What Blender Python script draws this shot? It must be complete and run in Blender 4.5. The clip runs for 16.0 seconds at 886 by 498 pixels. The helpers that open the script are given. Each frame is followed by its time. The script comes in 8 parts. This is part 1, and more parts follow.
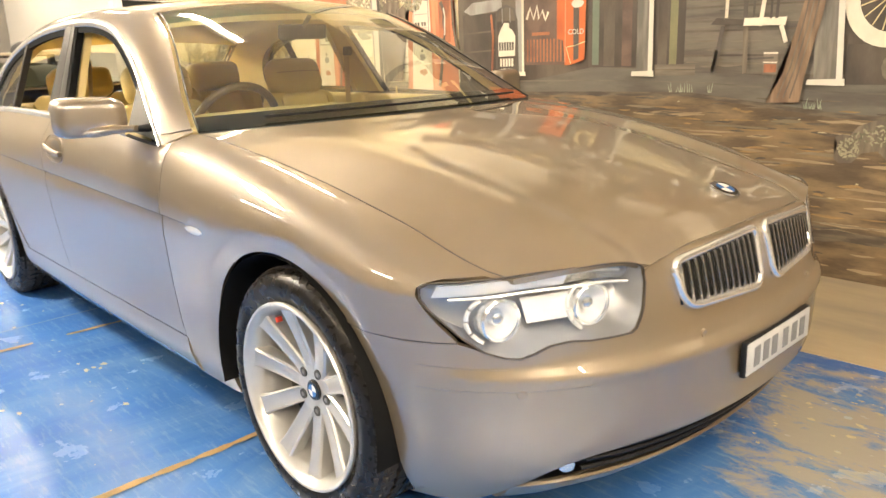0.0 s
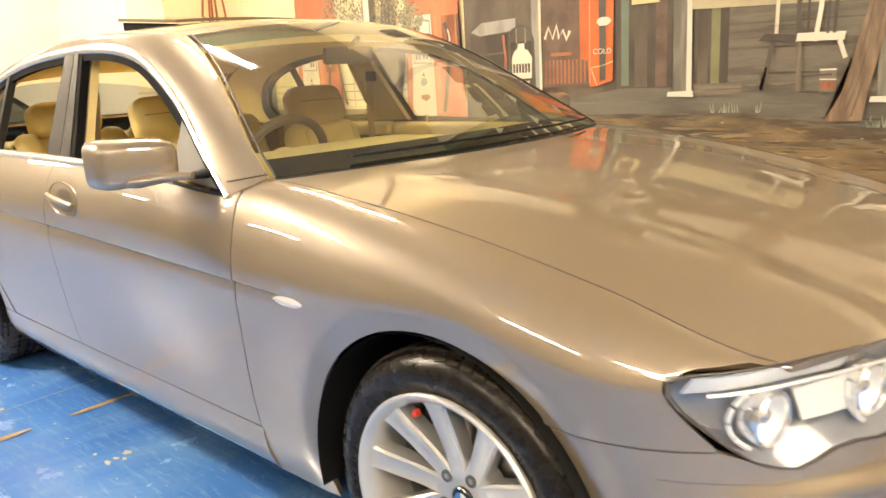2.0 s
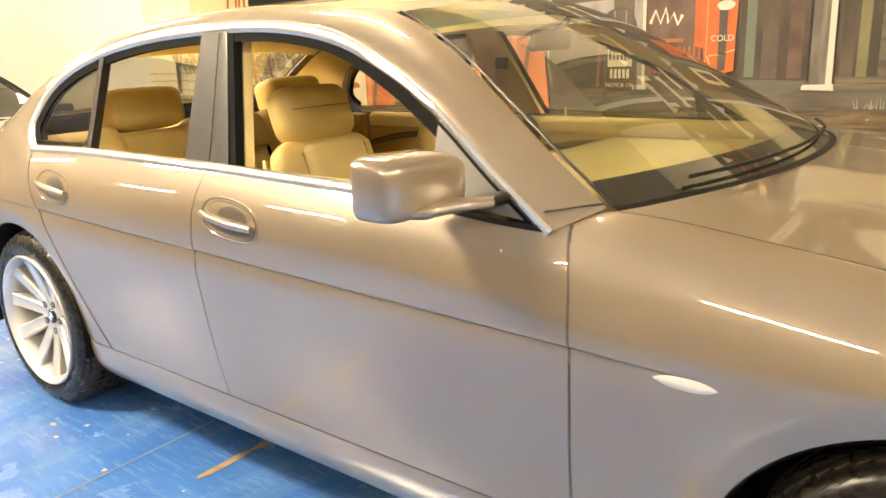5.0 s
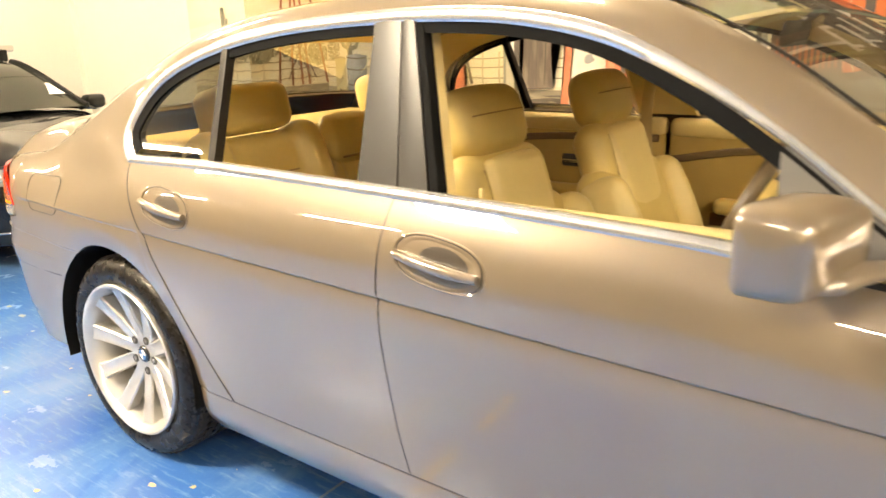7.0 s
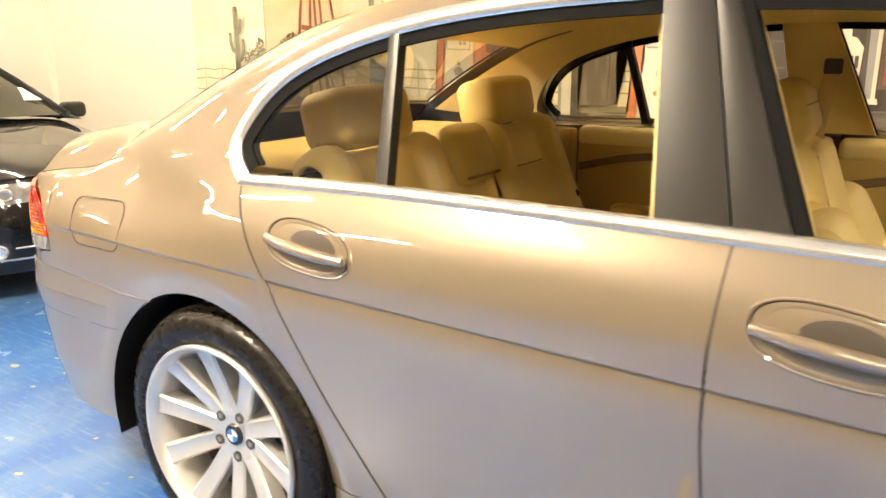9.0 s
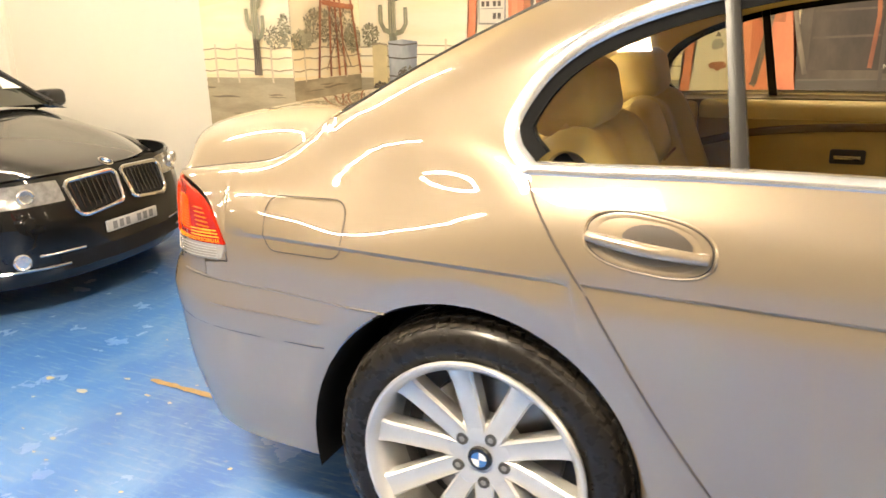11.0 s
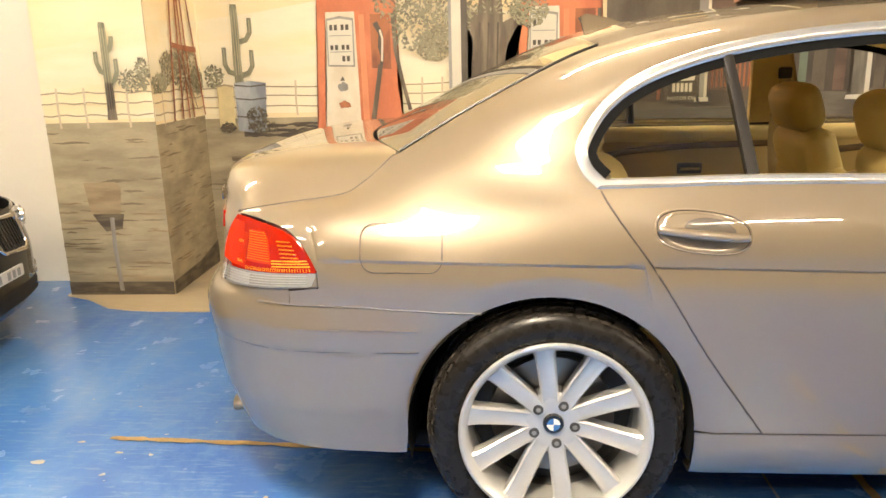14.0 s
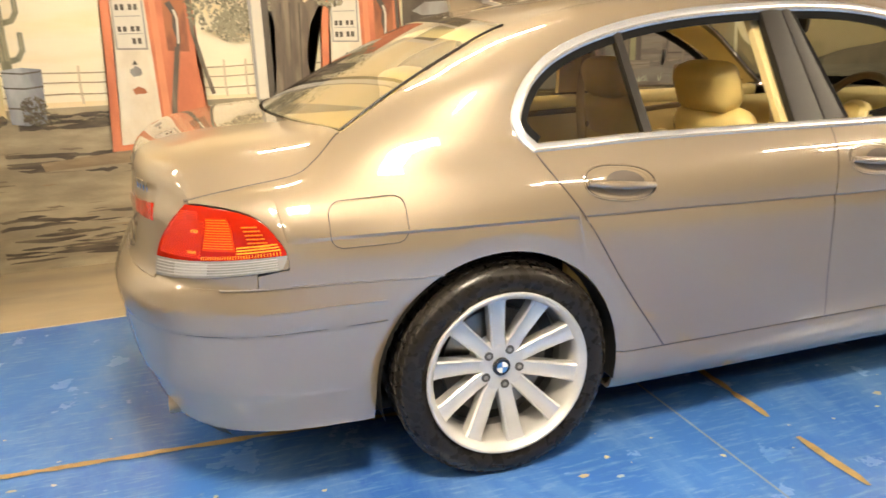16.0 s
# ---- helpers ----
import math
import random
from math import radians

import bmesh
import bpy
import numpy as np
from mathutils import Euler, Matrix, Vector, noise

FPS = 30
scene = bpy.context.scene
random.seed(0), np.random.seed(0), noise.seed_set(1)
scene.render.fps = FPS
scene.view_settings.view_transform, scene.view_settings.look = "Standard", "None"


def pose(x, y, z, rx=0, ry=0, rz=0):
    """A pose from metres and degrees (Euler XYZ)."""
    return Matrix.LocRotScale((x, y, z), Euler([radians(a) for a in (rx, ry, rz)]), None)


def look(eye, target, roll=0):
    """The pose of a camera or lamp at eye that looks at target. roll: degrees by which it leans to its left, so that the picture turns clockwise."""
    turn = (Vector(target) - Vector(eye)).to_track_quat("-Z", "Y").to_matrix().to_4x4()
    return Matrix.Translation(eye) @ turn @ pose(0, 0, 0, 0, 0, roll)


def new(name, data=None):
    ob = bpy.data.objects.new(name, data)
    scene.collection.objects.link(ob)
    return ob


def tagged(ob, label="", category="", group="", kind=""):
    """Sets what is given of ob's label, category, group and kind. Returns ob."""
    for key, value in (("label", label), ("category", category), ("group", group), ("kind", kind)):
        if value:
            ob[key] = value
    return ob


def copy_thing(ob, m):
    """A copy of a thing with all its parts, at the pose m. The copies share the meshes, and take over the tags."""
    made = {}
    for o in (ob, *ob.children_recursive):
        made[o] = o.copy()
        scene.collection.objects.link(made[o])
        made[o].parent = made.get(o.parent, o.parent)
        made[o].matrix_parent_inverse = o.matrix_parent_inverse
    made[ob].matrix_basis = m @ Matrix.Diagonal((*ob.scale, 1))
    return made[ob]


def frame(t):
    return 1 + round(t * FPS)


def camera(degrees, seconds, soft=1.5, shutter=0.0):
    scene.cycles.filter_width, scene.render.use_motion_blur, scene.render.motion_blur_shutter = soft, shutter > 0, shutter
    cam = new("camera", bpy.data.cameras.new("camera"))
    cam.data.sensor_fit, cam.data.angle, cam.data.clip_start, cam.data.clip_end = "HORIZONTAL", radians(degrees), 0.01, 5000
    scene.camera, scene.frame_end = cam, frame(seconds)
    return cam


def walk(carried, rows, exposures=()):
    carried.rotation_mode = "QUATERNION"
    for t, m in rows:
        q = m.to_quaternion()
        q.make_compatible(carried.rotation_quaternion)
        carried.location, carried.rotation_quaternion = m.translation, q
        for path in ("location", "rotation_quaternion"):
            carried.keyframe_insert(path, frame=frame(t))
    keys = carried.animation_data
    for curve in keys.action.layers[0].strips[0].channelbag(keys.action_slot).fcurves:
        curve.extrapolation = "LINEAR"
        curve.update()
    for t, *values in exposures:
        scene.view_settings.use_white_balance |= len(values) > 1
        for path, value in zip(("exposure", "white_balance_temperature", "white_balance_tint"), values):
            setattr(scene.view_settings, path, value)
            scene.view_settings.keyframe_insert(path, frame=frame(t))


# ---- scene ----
cam = camera(61.7, 16.0, shutter=0.5)
PATH = [
    (0, (3.106, -1.852, 1.228), (1.689, -0.539, 0.709), -2.2),
    (0.5, (2.945, -1.891, 1.226), (1.59, -0.514, 0.711), -1.6),
    (1, (2.769, -1.938, 1.233), (1.454, -0.513, 0.743), -1.8),
    (1.5, (2.642, -1.947, 1.24), (1.35, -0.498, 0.761), -1.9),
    (2, (2.453, -1.926, 1.25), (1.143, -0.49, 0.782), -3.3),
    (2.5, (2.301, -1.897, 1.25), (1.016, -0.442, 0.772), -1.9),
    (3, (2.17, -1.936, 1.254), (0.842, -0.53, 0.743), -2.8),
    (3.2, (2.068, -1.942, 1.243), (0.757, -0.519, 0.739), -2.5),
    (5.3, (1.367, -2.12, 1.32), (0.189, -0.589, 0.801), -2.2),
    (5.5, (1.307, -2.12, 1.311), (0.12, -0.592, 0.803), -1.6),
    (6, (1.122, -2.134, 1.333), (-0.021, -0.575, 0.822), -1.7),
    (6.5, (0.902, -2.141, 1.345), (-0.27, -0.599, 0.85), -2.9),
    (7, (0.718, -2.091, 1.353), (-0.443, -0.56, 0.794), -1.9),
    (7.5, (0.468, -2.045, 1.343), (-0.749, -0.545, 0.824), -1.9),
    (8, (0.25, -2.002, 1.341), (-0.903, -0.463, 0.792), -1.1),
    (8.5, (0.082, -1.959, 1.317), (-1.098, -0.444, 0.757), -0.5),
    (9, (-0.117, -2.028, 1.292), (-1.151, -0.395, 0.779), -0.4),
    (9.5, (-0.306, -2.062, 1.274), (-1.317, -0.421, 0.738), -0.8),
    (10, (-0.554, -2.091, 1.282), (-1.540, -0.453, 0.696), -3.2),
    (10.2, (-0.641, -2.109, 1.281), (-1.612, -0.458, 0.705), -1.7),
    (12.3, (-1.279, -2.434, 1.292), (-1.787, -0.583, 0.728), -3.2),
    (12.5, (-1.322, -2.45, 1.3), (-1.77, -0.578, 0.756), -1.9),
    (13, (-1.423, -2.575, 1.326), (-1.71, -0.66, 0.828), -2.5),
    (13.5, (-1.546, -2.73, 1.359), (-1.764, -0.815, 0.823), -3.5),
    (14, (-1.664, -2.756, 1.337), (-1.794, -0.823, 0.84), -1.4),
    (14.5, (-1.845, -2.741, 1.325), (-1.78, -0.822, 0.765), -3.4),
    (15, (-1.992, -2.742, 1.332), (-1.734, -0.827, 0.816), -0.3),
    (15.5, (-2.179, -2.812, 1.343), (-1.763, -0.931, 0.803), -2.8),
    (16, (-2.304, -2.816, 1.352), (-1.715, -0.99, 0.788), -1.9),
]
walk(cam, [(t, look(eye, target, roll)) for t, eye, target, roll in PATH], (
    (0.0, 1.56, 6500, 10), (2.0, 1.54, 6850, 10), (3.0, 1.54, 6900, 10), (5.5, 1.57, 7250, 10), (7.5, 1.50, 7150, 10), (10.0, 1.34, 6950, 10), (12.5, 1.17, 6650, 10), (13.5, 1.12, 6650, 10), (15.0, 1.02, 6800, 10), (16.0, 1.06, 6700, 10)))

# ---- light ----
world = bpy.data.worlds.new("world")
scene.world = world
world.use_nodes = True
world.node_tree.nodes["Background"].inputs[0].default_value = (1.0, 0.93, 0.82, 1)
world.node_tree.nodes["Background"].inputs[1].default_value = 0.03


# ---- small tools ----
def spline(*pts):
    """A smooth curve through points (x, y) that never overshoots them."""
    xs, ys = np.array([p[0] for p in pts], float), np.array([p[1] for p in pts], float)
    h, dl = np.diff(xs), np.diff(ys) / np.diff(xs)
    m = np.zeros(len(xs))
    m[0], m[-1] = dl[0], dl[-1]
    for i in range(1, len(xs) - 1):
        if dl[i - 1] * dl[i] > 0:
            w1, w2 = 2 * h[i] + h[i - 1], h[i] + 2 * h[i - 1]
            m[i] = (w1 + w2) / (w1 / dl[i - 1] + w2 / dl[i])

    def f(x):
        x = min(max(x, xs[0]), xs[-1])
        i = min(int(np.searchsorted(xs, x, side="right")) - 1, len(xs) - 2)
        t = (x - xs[i]) / h[i]
        return float((2 * t**3 - 3 * t**2 + 1) * ys[i] + (t**3 - 2 * t**2 + t) * h[i] * m[i]
                     + (-2 * t**3 + 3 * t**2) * ys[i + 1] + (t**3 - t**2) * h[i] * m[i + 1])
    return f


def lerp(a, b, t):
    return a + (b - a) * t


def catmull(pts, n):
    """A dense smooth line through 3D points, n steps each."""
    p = [Vector(q) for q in pts]
    p = [2 * p[0] - p[1]] + p + [2 * p[-1] - p[-2]]
    out = []
    for i in range(1, len(p) - 2):
        for k in range(n):
            t = k / n
            out.append(0.5 * (2 * p[i] + (p[i + 1] - p[i - 1]) * t + (2 * p[i - 1] - 5 * p[i] + 4 * p[i + 1] - p[i + 2]) * t * t
                              + (3 * p[i] - p[i - 1] - 3 * p[i + 1] + p[i + 2]) * t**3))
    return out + [p[-2]]


def part(name, bm, mat, parent=None, label="", smooth=35.0):
    """Links a bmesh as one mesh object under a thing or a part."""
    me = bpy.data.meshes.new(name)
    bm.normal_update()
    bm.to_mesh(me)
    bm.free()
    if smooth:
        for p in me.polygons:
            p.use_smooth = True
        me.set_sharp_from_angle(angle=radians(smooth))
    if mat:
        me.materials.append(mat)
    ob = new(name, me)
    ob.parent = parent
    if label:
        ob["label"] = label
    return ob


def thing(name, label, category, group="", kind=""):
    return tagged(new(name), label, category, group, kind)


def add_grid(bm, rows, centre=(0, 0, 0.6), depth=0.012, flip=None):
    """Rows of points become a sheet with a folded-in rim; its front looks away from centre."""
    v = [[bm.verts.new(p) for p in r] for r in rows]
    faces = []
    for a, b in zip(v, v[1:]):
        for i in range(len(a) - 1):
            q = [a[i], a[i + 1], b[i + 1], b[i]]
            pts = [x.co for x in q]
            if (pts[0] - pts[2]).cross(pts[1] - pts[3]).length < 1e-9:
                continue
            faces.append(bm.faces.new(q))
    for f in faces:
        f.normal_update()
    if flip is None:
        s = sum(f.normal.dot(f.calc_center_median() - Vector(centre)) * f.calc_area() for f in faces)
        flip = s < 0
    if flip:
        bmesh.ops.reverse_faces(bm, faces=faces)
    if depth:
        for f in faces:
            f.normal_update()
        edges = [e for f in faces for e in f.edges if len(e.link_faces) == 1]
        norm = {}
        for e in edges:
            for w in e.verts:
                norm[w] = norm.get(w, Vector()) + e.link_faces[0].normal
        low = {w: bm.verts.new(w.co - n.normalized() * depth) for w, n in norm.items()}
        for e in set(edges):
            a, b = e.verts
            f = e.link_faces[0]
            try:
                nf = bm.faces.new((b, a, low[a], low[b]))
            except ValueError:
                continue
            lo = [l for l in f.loops if l.edge == e][0]
            if lo.vert == b:
                nf.normal_flip()
    return faces


def sheet(name, grids, mat, parent, depth=0.012, label="", centre=(0, 0, 0.6), flip=None, weld=False, smooth=35.0):
    bm = bmesh.new()
    for rows in grids:
        add_grid(bm, rows, centre, 0 if weld else depth, flip)
    if weld:
        bmesh.ops.remove_doubles(bm, verts=bm.verts, dist=0.0025)
        if depth:
            bm.normal_update()
            edges = [e for e in bm.edges if len(e.link_faces) == 1]
            low = {}
            for e in edges:
                for w in e.verts:
                    if w not in low:
                        low[w] = None
            for w in low:
                low[w] = (w.co - w.normal * depth)
            low = {w: bm.verts.new(c) for w, c in low.items()}
            for e in edges:
                a, b = e.verts
                f = e.link_faces[0]
                try:
                    nf = bm.faces.new((b, a, low[a], low[b]))
                except ValueError:
                    continue
                lo = [l for l in f.loops if l.edge == e][0]
                if lo.vert == b:
                    nf.normal_flip()
    return part(name, bm, mat, parent, label, smooth)


def add_box(bm, lo, hi, bevel=0.0, m=None, seg=2):
    lo, hi = Vector(lo), Vector(hi)
    r = bmesh.ops.create_cube(bm, size=1.0)
    vs = r["verts"]
    for v in vs:
        v.co = Vector([(lo[i] + hi[i]) / 2 + v.co[i] * (hi[i] - lo[i]) for i in range(3)])
    if bevel:
        es = list({e for v in vs for e in v.link_edges})
        g = bmesh.ops.bevel(bm, geom=es, offset=bevel, segments=seg, affect="EDGES", profile=0.5)
        vs = list({v for f in g["faces"] for v in f.verts} | {v for v in vs if v.is_valid})
    if m is not None:
        bmesh.ops.transform(bm, matrix=m, verts=vs)
    return vs


def box(name, lo, hi, mat, parent=None, bevel=0.003, label="", m=None, seg=2):
    bm = bmesh.new()
    add_box(bm, lo, hi, bevel, m, seg)
    return part(name, bm, mat, parent, label)


def add_tube(bm, pts, r, n=8, closed=False, flat=1.0, up=(0, 0, 1)):
    """A tube along points; r a number or a function of 0..1."""
    pts = [Vector(p) for p in pts]
    rings = []
    for i, p in enumerate(pts):
        a = pts[i - 1] if i or closed else p
        b = pts[(i + 1) % len(pts)] if i < len(pts) - 1 or closed else p
        t = (b - a).normalized()
        u = Vector(up)
        u = (u - t * u.dot(t))
        if u.length < 1e-4:
            u = Vector((1, 0, 0)) - t * t.x
        u.normalize()
        s = t.cross(u)
        rr = r(i / max(1, len(pts) - 1)) if callable(r) else r
        rings.append([bm.verts.new(p + (s * math.cos(k / n * math.tau) + u * math.sin(k / n * math.tau) * flat) * rr) for k in range(n)])
    m = len(rings)
    for i in range(m if closed else m - 1):
        a, b = rings[i], rings[(i + 1) % m]
        for k in range(n):
            bm.faces.new((a[k], a[(k + 1) % n], b[(k + 1) % n], b[k]))
    if not closed:
        bm.faces.new(rings[0][::-1])
        bm.faces.new(rings[-1])
    bmesh.ops.recalc_face_normals(bm, faces=bm.faces)


def tube(name, pts, r, mat, parent=None, n=8, closed=False, flat=1.0, label="", up=(0, 0, 1)):
    bm = bmesh.new()
    add_tube(bm, pts, r, n, closed, flat, up)
    return part(name, bm, mat, parent, label)


def add_lathe(bm, prof, n=48, m=None):
    """Profile of (radius, height) about z; transformed by m."""
    rings = []
    for r, h in prof:
        if r < 1e-6:
            rings.append([bm.verts.new((0, 0, h))])
        else:
            rings.append([bm.verts.new((r * math.cos(k / n * math.tau), r * math.sin(k / n * math.tau), h)) for k in range(n)])
    fs = []
    for a, b in zip(rings, rings[1:]):
        for k in range(n):
            q = [a[k % len(a)], a[(k + 1) % len(a)], b[(k + 1) % len(b)], b[k % len(b)]]
            q = list(dict.fromkeys(q))
            if len(q) > 2:
                fs.append(bm.faces.new(q))
    vs = [v for r in rings for v in r]
    bmesh.ops.recalc_face_normals(bm, faces=fs)
    if m is not None:
        bmesh.ops.transform(bm, matrix=m, verts=vs)
    return vs


def lathe(name, prof, mat, parent=None, n=48, m=None, label="", smooth=35.0):
    bm = bmesh.new()
    add_lathe(bm, prof, n, m)
    return part(name, bm, mat, parent, label, smooth)


def add_poly(bm, pts, thick, axis):
    """A flat outline with a thickness along axis."""
    a = [bm.verts.new(Vector(p)) for p in pts]
    f = bm.faces.new(a)
    r = bmesh.ops.extrude_face_region(bm, geom=[f])
    vs = [e for e in r["geom"] if isinstance(e, bmesh.types.BMVert)]
    bmesh.ops.translate(bm, verts=vs, vec=Vector(axis) * thick)
    bmesh.ops.recalc_face_normals(bm, faces=bm.faces)


# ---- materials ----
def material(name, colour, rough=0.5, metal=0.0, coat=0.0, coat_rough=0.03, vary=0.0, vary_scale=6.0, bump=0.0, bump_scale=80.0, spec=0.5,
             emit=None, emit_strength=0.0, rough_vary=0.0, second=None, second_scale=2.0, second_amount=0.5, stretch=(1, 1, 1)):
    """A surface with colour and gloss that vary at two scales and a fine relief."""
    mat = bpy.data.materials.new(name)
    mat.use_nodes = True
    nt = mat.node_tree
    b = nt.nodes["Principled BSDF"]
    b.inputs["Base Color"].default_value = (*colour, 1)
    b.inputs["Roughness"].default_value = rough
    b.inputs["Metallic"].default_value = metal
    b.inputs["Coat Weight"].default_value = coat
    b.inputs["Coat Roughness"].default_value = coat_rough
    b.inputs["Specular IOR Level"].default_value = spec
    if emit:
        b.inputs["Emission Color"].default_value = (*emit, 1)
        b.inputs["Emission Strength"].default_value = emit_strength
    if not (vary or bump or rough_vary or second):
        return mat
    co = nt.nodes.new("ShaderNodeTexCoord")
    mp = nt.nodes.new("ShaderNodeMapping")
    mp.inputs["Scale"].default_value = stretch
    nt.links.new(co.outputs["Object"], mp.inputs["Vector"])

    def noise_tex(scale, detail=4.0):
        n = nt.nodes.new("ShaderNodeTexNoise")
        n.inputs["Scale"].default_value, n.inputs["Detail"].default_value = scale, detail
        nt.links.new(mp.outputs["Vector"], n.inputs["Vector"])
        return n

    col = None
    if second:
        n = noise_tex(second_scale, 6.0)
        rp = nt.nodes.new("ShaderNodeValToRGB")
        rp.color_ramp.elements[0].position = 0.62 - 0.3 * second_amount
        rp.color_ramp.elements[1].position = 0.78 - 0.3 * second_amount
        rp.color_ramp.elements[0].color = (*colour, 1)
        rp.color_ramp.elements[1].color = (*second, 1)
        nt.links.new(n.outputs["Fac"], rp.inputs["Fac"])
        col = rp.outputs["Color"]
    if vary:
        n = noise_tex(vary_scale)
        n2 = noise_tex(vary_scale * 9)
        ad = nt.nodes.new("ShaderNodeMath")
        ad.operation = "MULTIPLY_ADD"
        ad.inputs[1].default_value = 0.35
        nt.links.new(n2.outputs["Fac"], ad.inputs[0])
        nt.links.new(n.outputs["Fac"], ad.inputs[2])
        mr = nt.nodes.new("ShaderNodeMapRange")
        mr.inputs["From Min"].default_value, mr.inputs["From Max"].default_value = 0.35, 1.0
        mr.inputs["To Min"].default_value, mr.inputs["To Max"].default_value = 1 - vary, 1 + vary
        nt.links.new(ad.outputs[0], mr.inputs["Value"])
        mx = nt.nodes.new("ShaderNodeVectorMath")
        mx.operation = "SCALE"
        if col is not None:
            nt.links.new(col, mx.inputs[0])
        else:
            mx.inputs[0].default_value = colour
        nt.links.new(mr.outputs["Result"], mx.inputs["Scale"])
        col = mx.outputs["Vector"]
    if col is not None:
        nt.links.new(col, b.inputs["Base Color"])
    if rough_vary:
        n = noise_tex(vary_scale * 2.3)
        mr = nt.nodes.new("ShaderNodeMapRange")
        mr.inputs["To Min"].default_value, mr.inputs["To Max"].default_value = max(0.02, rough - rough_vary), min(1, rough + rough_vary)
        nt.links.new(n.outputs["Fac"], mr.inputs["Value"])
        nt.links.new(mr.outputs["Result"], b.inputs["Roughness"])
    if bump:
        n = noise_tex(bump_scale, 3.0)
        bp = nt.nodes.new("ShaderNodeBump")
        bp.inputs["Strength"].default_value, bp.inputs["Distance"].default_value = min(1.0, bump), 0.003
        nt.links.new(n.outputs["Fac"], bp.inputs["Height"])
        nt.links.new(bp.outputs["Normal"], b.inputs["Normal"])
    return mat


def glass_mat(name, tint, rough=0.0, power=3.0):
    """Thin clear glass: light passes straight through, the face mirrors by Fresnel."""
    mat = bpy.data.materials.new(name)
    mat.use_nodes = True
    nt = mat.node_tree
    for n in list(nt.nodes):
        nt.nodes.remove(n)
    out = nt.nodes.new("ShaderNodeOutputMaterial")
    tr = nt.nodes.new("ShaderNodeBsdfTransparent")
    tr.inputs["Color"].default_value = (*tint, 1)
    gl = nt.nodes.new("ShaderNodeBsdfGlossy")
    gl.inputs["Roughness"].default_value = rough
    lw = nt.nodes.new("ShaderNodeLayerWeight")
    lw.inputs["Blend"].default_value = 0.5
    pw = nt.nodes.new("ShaderNodeMath")
    pw.operation = "POWER"
    pw.inputs[1].default_value = power
    nt.links.new(lw.outputs["Facing"], pw.inputs[0])
    fr = nt.nodes.new("ShaderNodeMapRange")
    fr.inputs["To Min"].default_value, fr.inputs["To Max"].default_value = 0.07, 0.9
    nt.links.new(pw.outputs[0], fr.inputs["Value"])
    mx = nt.nodes.new("ShaderNodeMixShader")
    nt.links.new(fr.outputs[0], mx.inputs[0])
    nt.links.new(tr.outputs[0], mx.inputs[1])
    nt.links.new(gl.outputs[0], mx.inputs[2])
    nt.links.new(mx.outputs[0], out.inputs["Surface"])
    return mat


M = {}
def car_paint(name, colour, metal=0.8, rough=0.36, coat_ior=1.6):
    """Metallic paint under a smooth clear coat."""
    mat = material(name, colour, rough, metal, 1.0, 0.004, vary=0.03, vary_scale=1.5, spec=0.5)
    nt = mat.node_tree
    b = nt.nodes["Principled BSDF"]
    b.inputs["Coat IOR"].default_value = coat_ior
    return mat


M["paint"] = car_paint("champagne_paint", (0.242, 0.184, 0.116), 0.28, 0.40, 2.4)
M["plastic_black"] = material("black_plastic", (0.010, 0.010, 0.011), 0.5, vary=0.2, vary_scale=20, bump=0.1, bump_scale=400, spec=0.25)
M["gloss_black"] = material("gloss_black_trim", (0.012, 0.012, 0.013), 0.12, coat=0.6)
M["pillar_black"] = material("satin_black_pillar", (0.018, 0.015, 0.012), 0.35, vary=0.1, vary_scale=12, spec=0.32)
M["rubber"] = material("tyre_rubber", (0.013, 0.011, 0.009), 0.28, vary=0.15, vary_scale=14, bump=0.06, bump_scale=160, rough_vary=0.10, spec=0.28)
M["tread"] = material("dusty_tread_rubber", (0.040, 0.033, 0.026), 0.6, vary=0.25, vary_scale=25, bump=0.1, bump_scale=200, spec=0.3)
M["alloy"] = material("silver_alloy", (0.60, 0.585, 0.56), 0.30, 0.5, 0.35, 0.08, vary=0.06, vary_scale=10)
M["alloy_dark"] = material("dark_alloy_back", (0.07, 0.065, 0.06), 0.5, 0.5, vary=0.2, vary_scale=12)
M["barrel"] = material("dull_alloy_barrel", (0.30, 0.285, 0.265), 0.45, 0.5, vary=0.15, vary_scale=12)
M["chrome"] = material("chrome", (0.82, 0.81, 0.79), 0.07, 1.0, vary=0.02, vary_scale=30)
M["bright_trim"] = material("bright_window_trim", (0.86, 0.85, 0.83), 0.24, 0.85, vary=0.03, vary_scale=30)
M["satin_chrome"] = material("satin_chrome", (0.72, 0.70, 0.67), 0.22, 1.0, vary=0.04, vary_scale=30)
M["under"] = material("underbody_black", (0.006, 0.006, 0.006), 0.85, spec=0.15, vary=0.2, vary_scale=10)
M["screen_glass"] = glass_mat("tinted_windscreen_glass", (0.80, 0.82, 0.62), power=2.4)
M["sun_strip"] = glass_mat("teal_sun_strip", (0.22, 0.58, 0.60))
M["rear_glass"] = glass_mat("rear_window_glass", (0.86, 0.88, 0.78), power=1.7)
M["quarter_glass"] = glass_mat("tinted_quarter_glass", (0.74, 0.72, 0.58))
M["lens"] = glass_mat("clear_lens", (0.93, 0.94, 0.95))
M["leather"] = material("beige_leather", (0.65, 0.503, 0.188), 0.42, vary=0.07, vary_scale=7, bump=0.18, bump_scale=260, rough_vary=0.08)
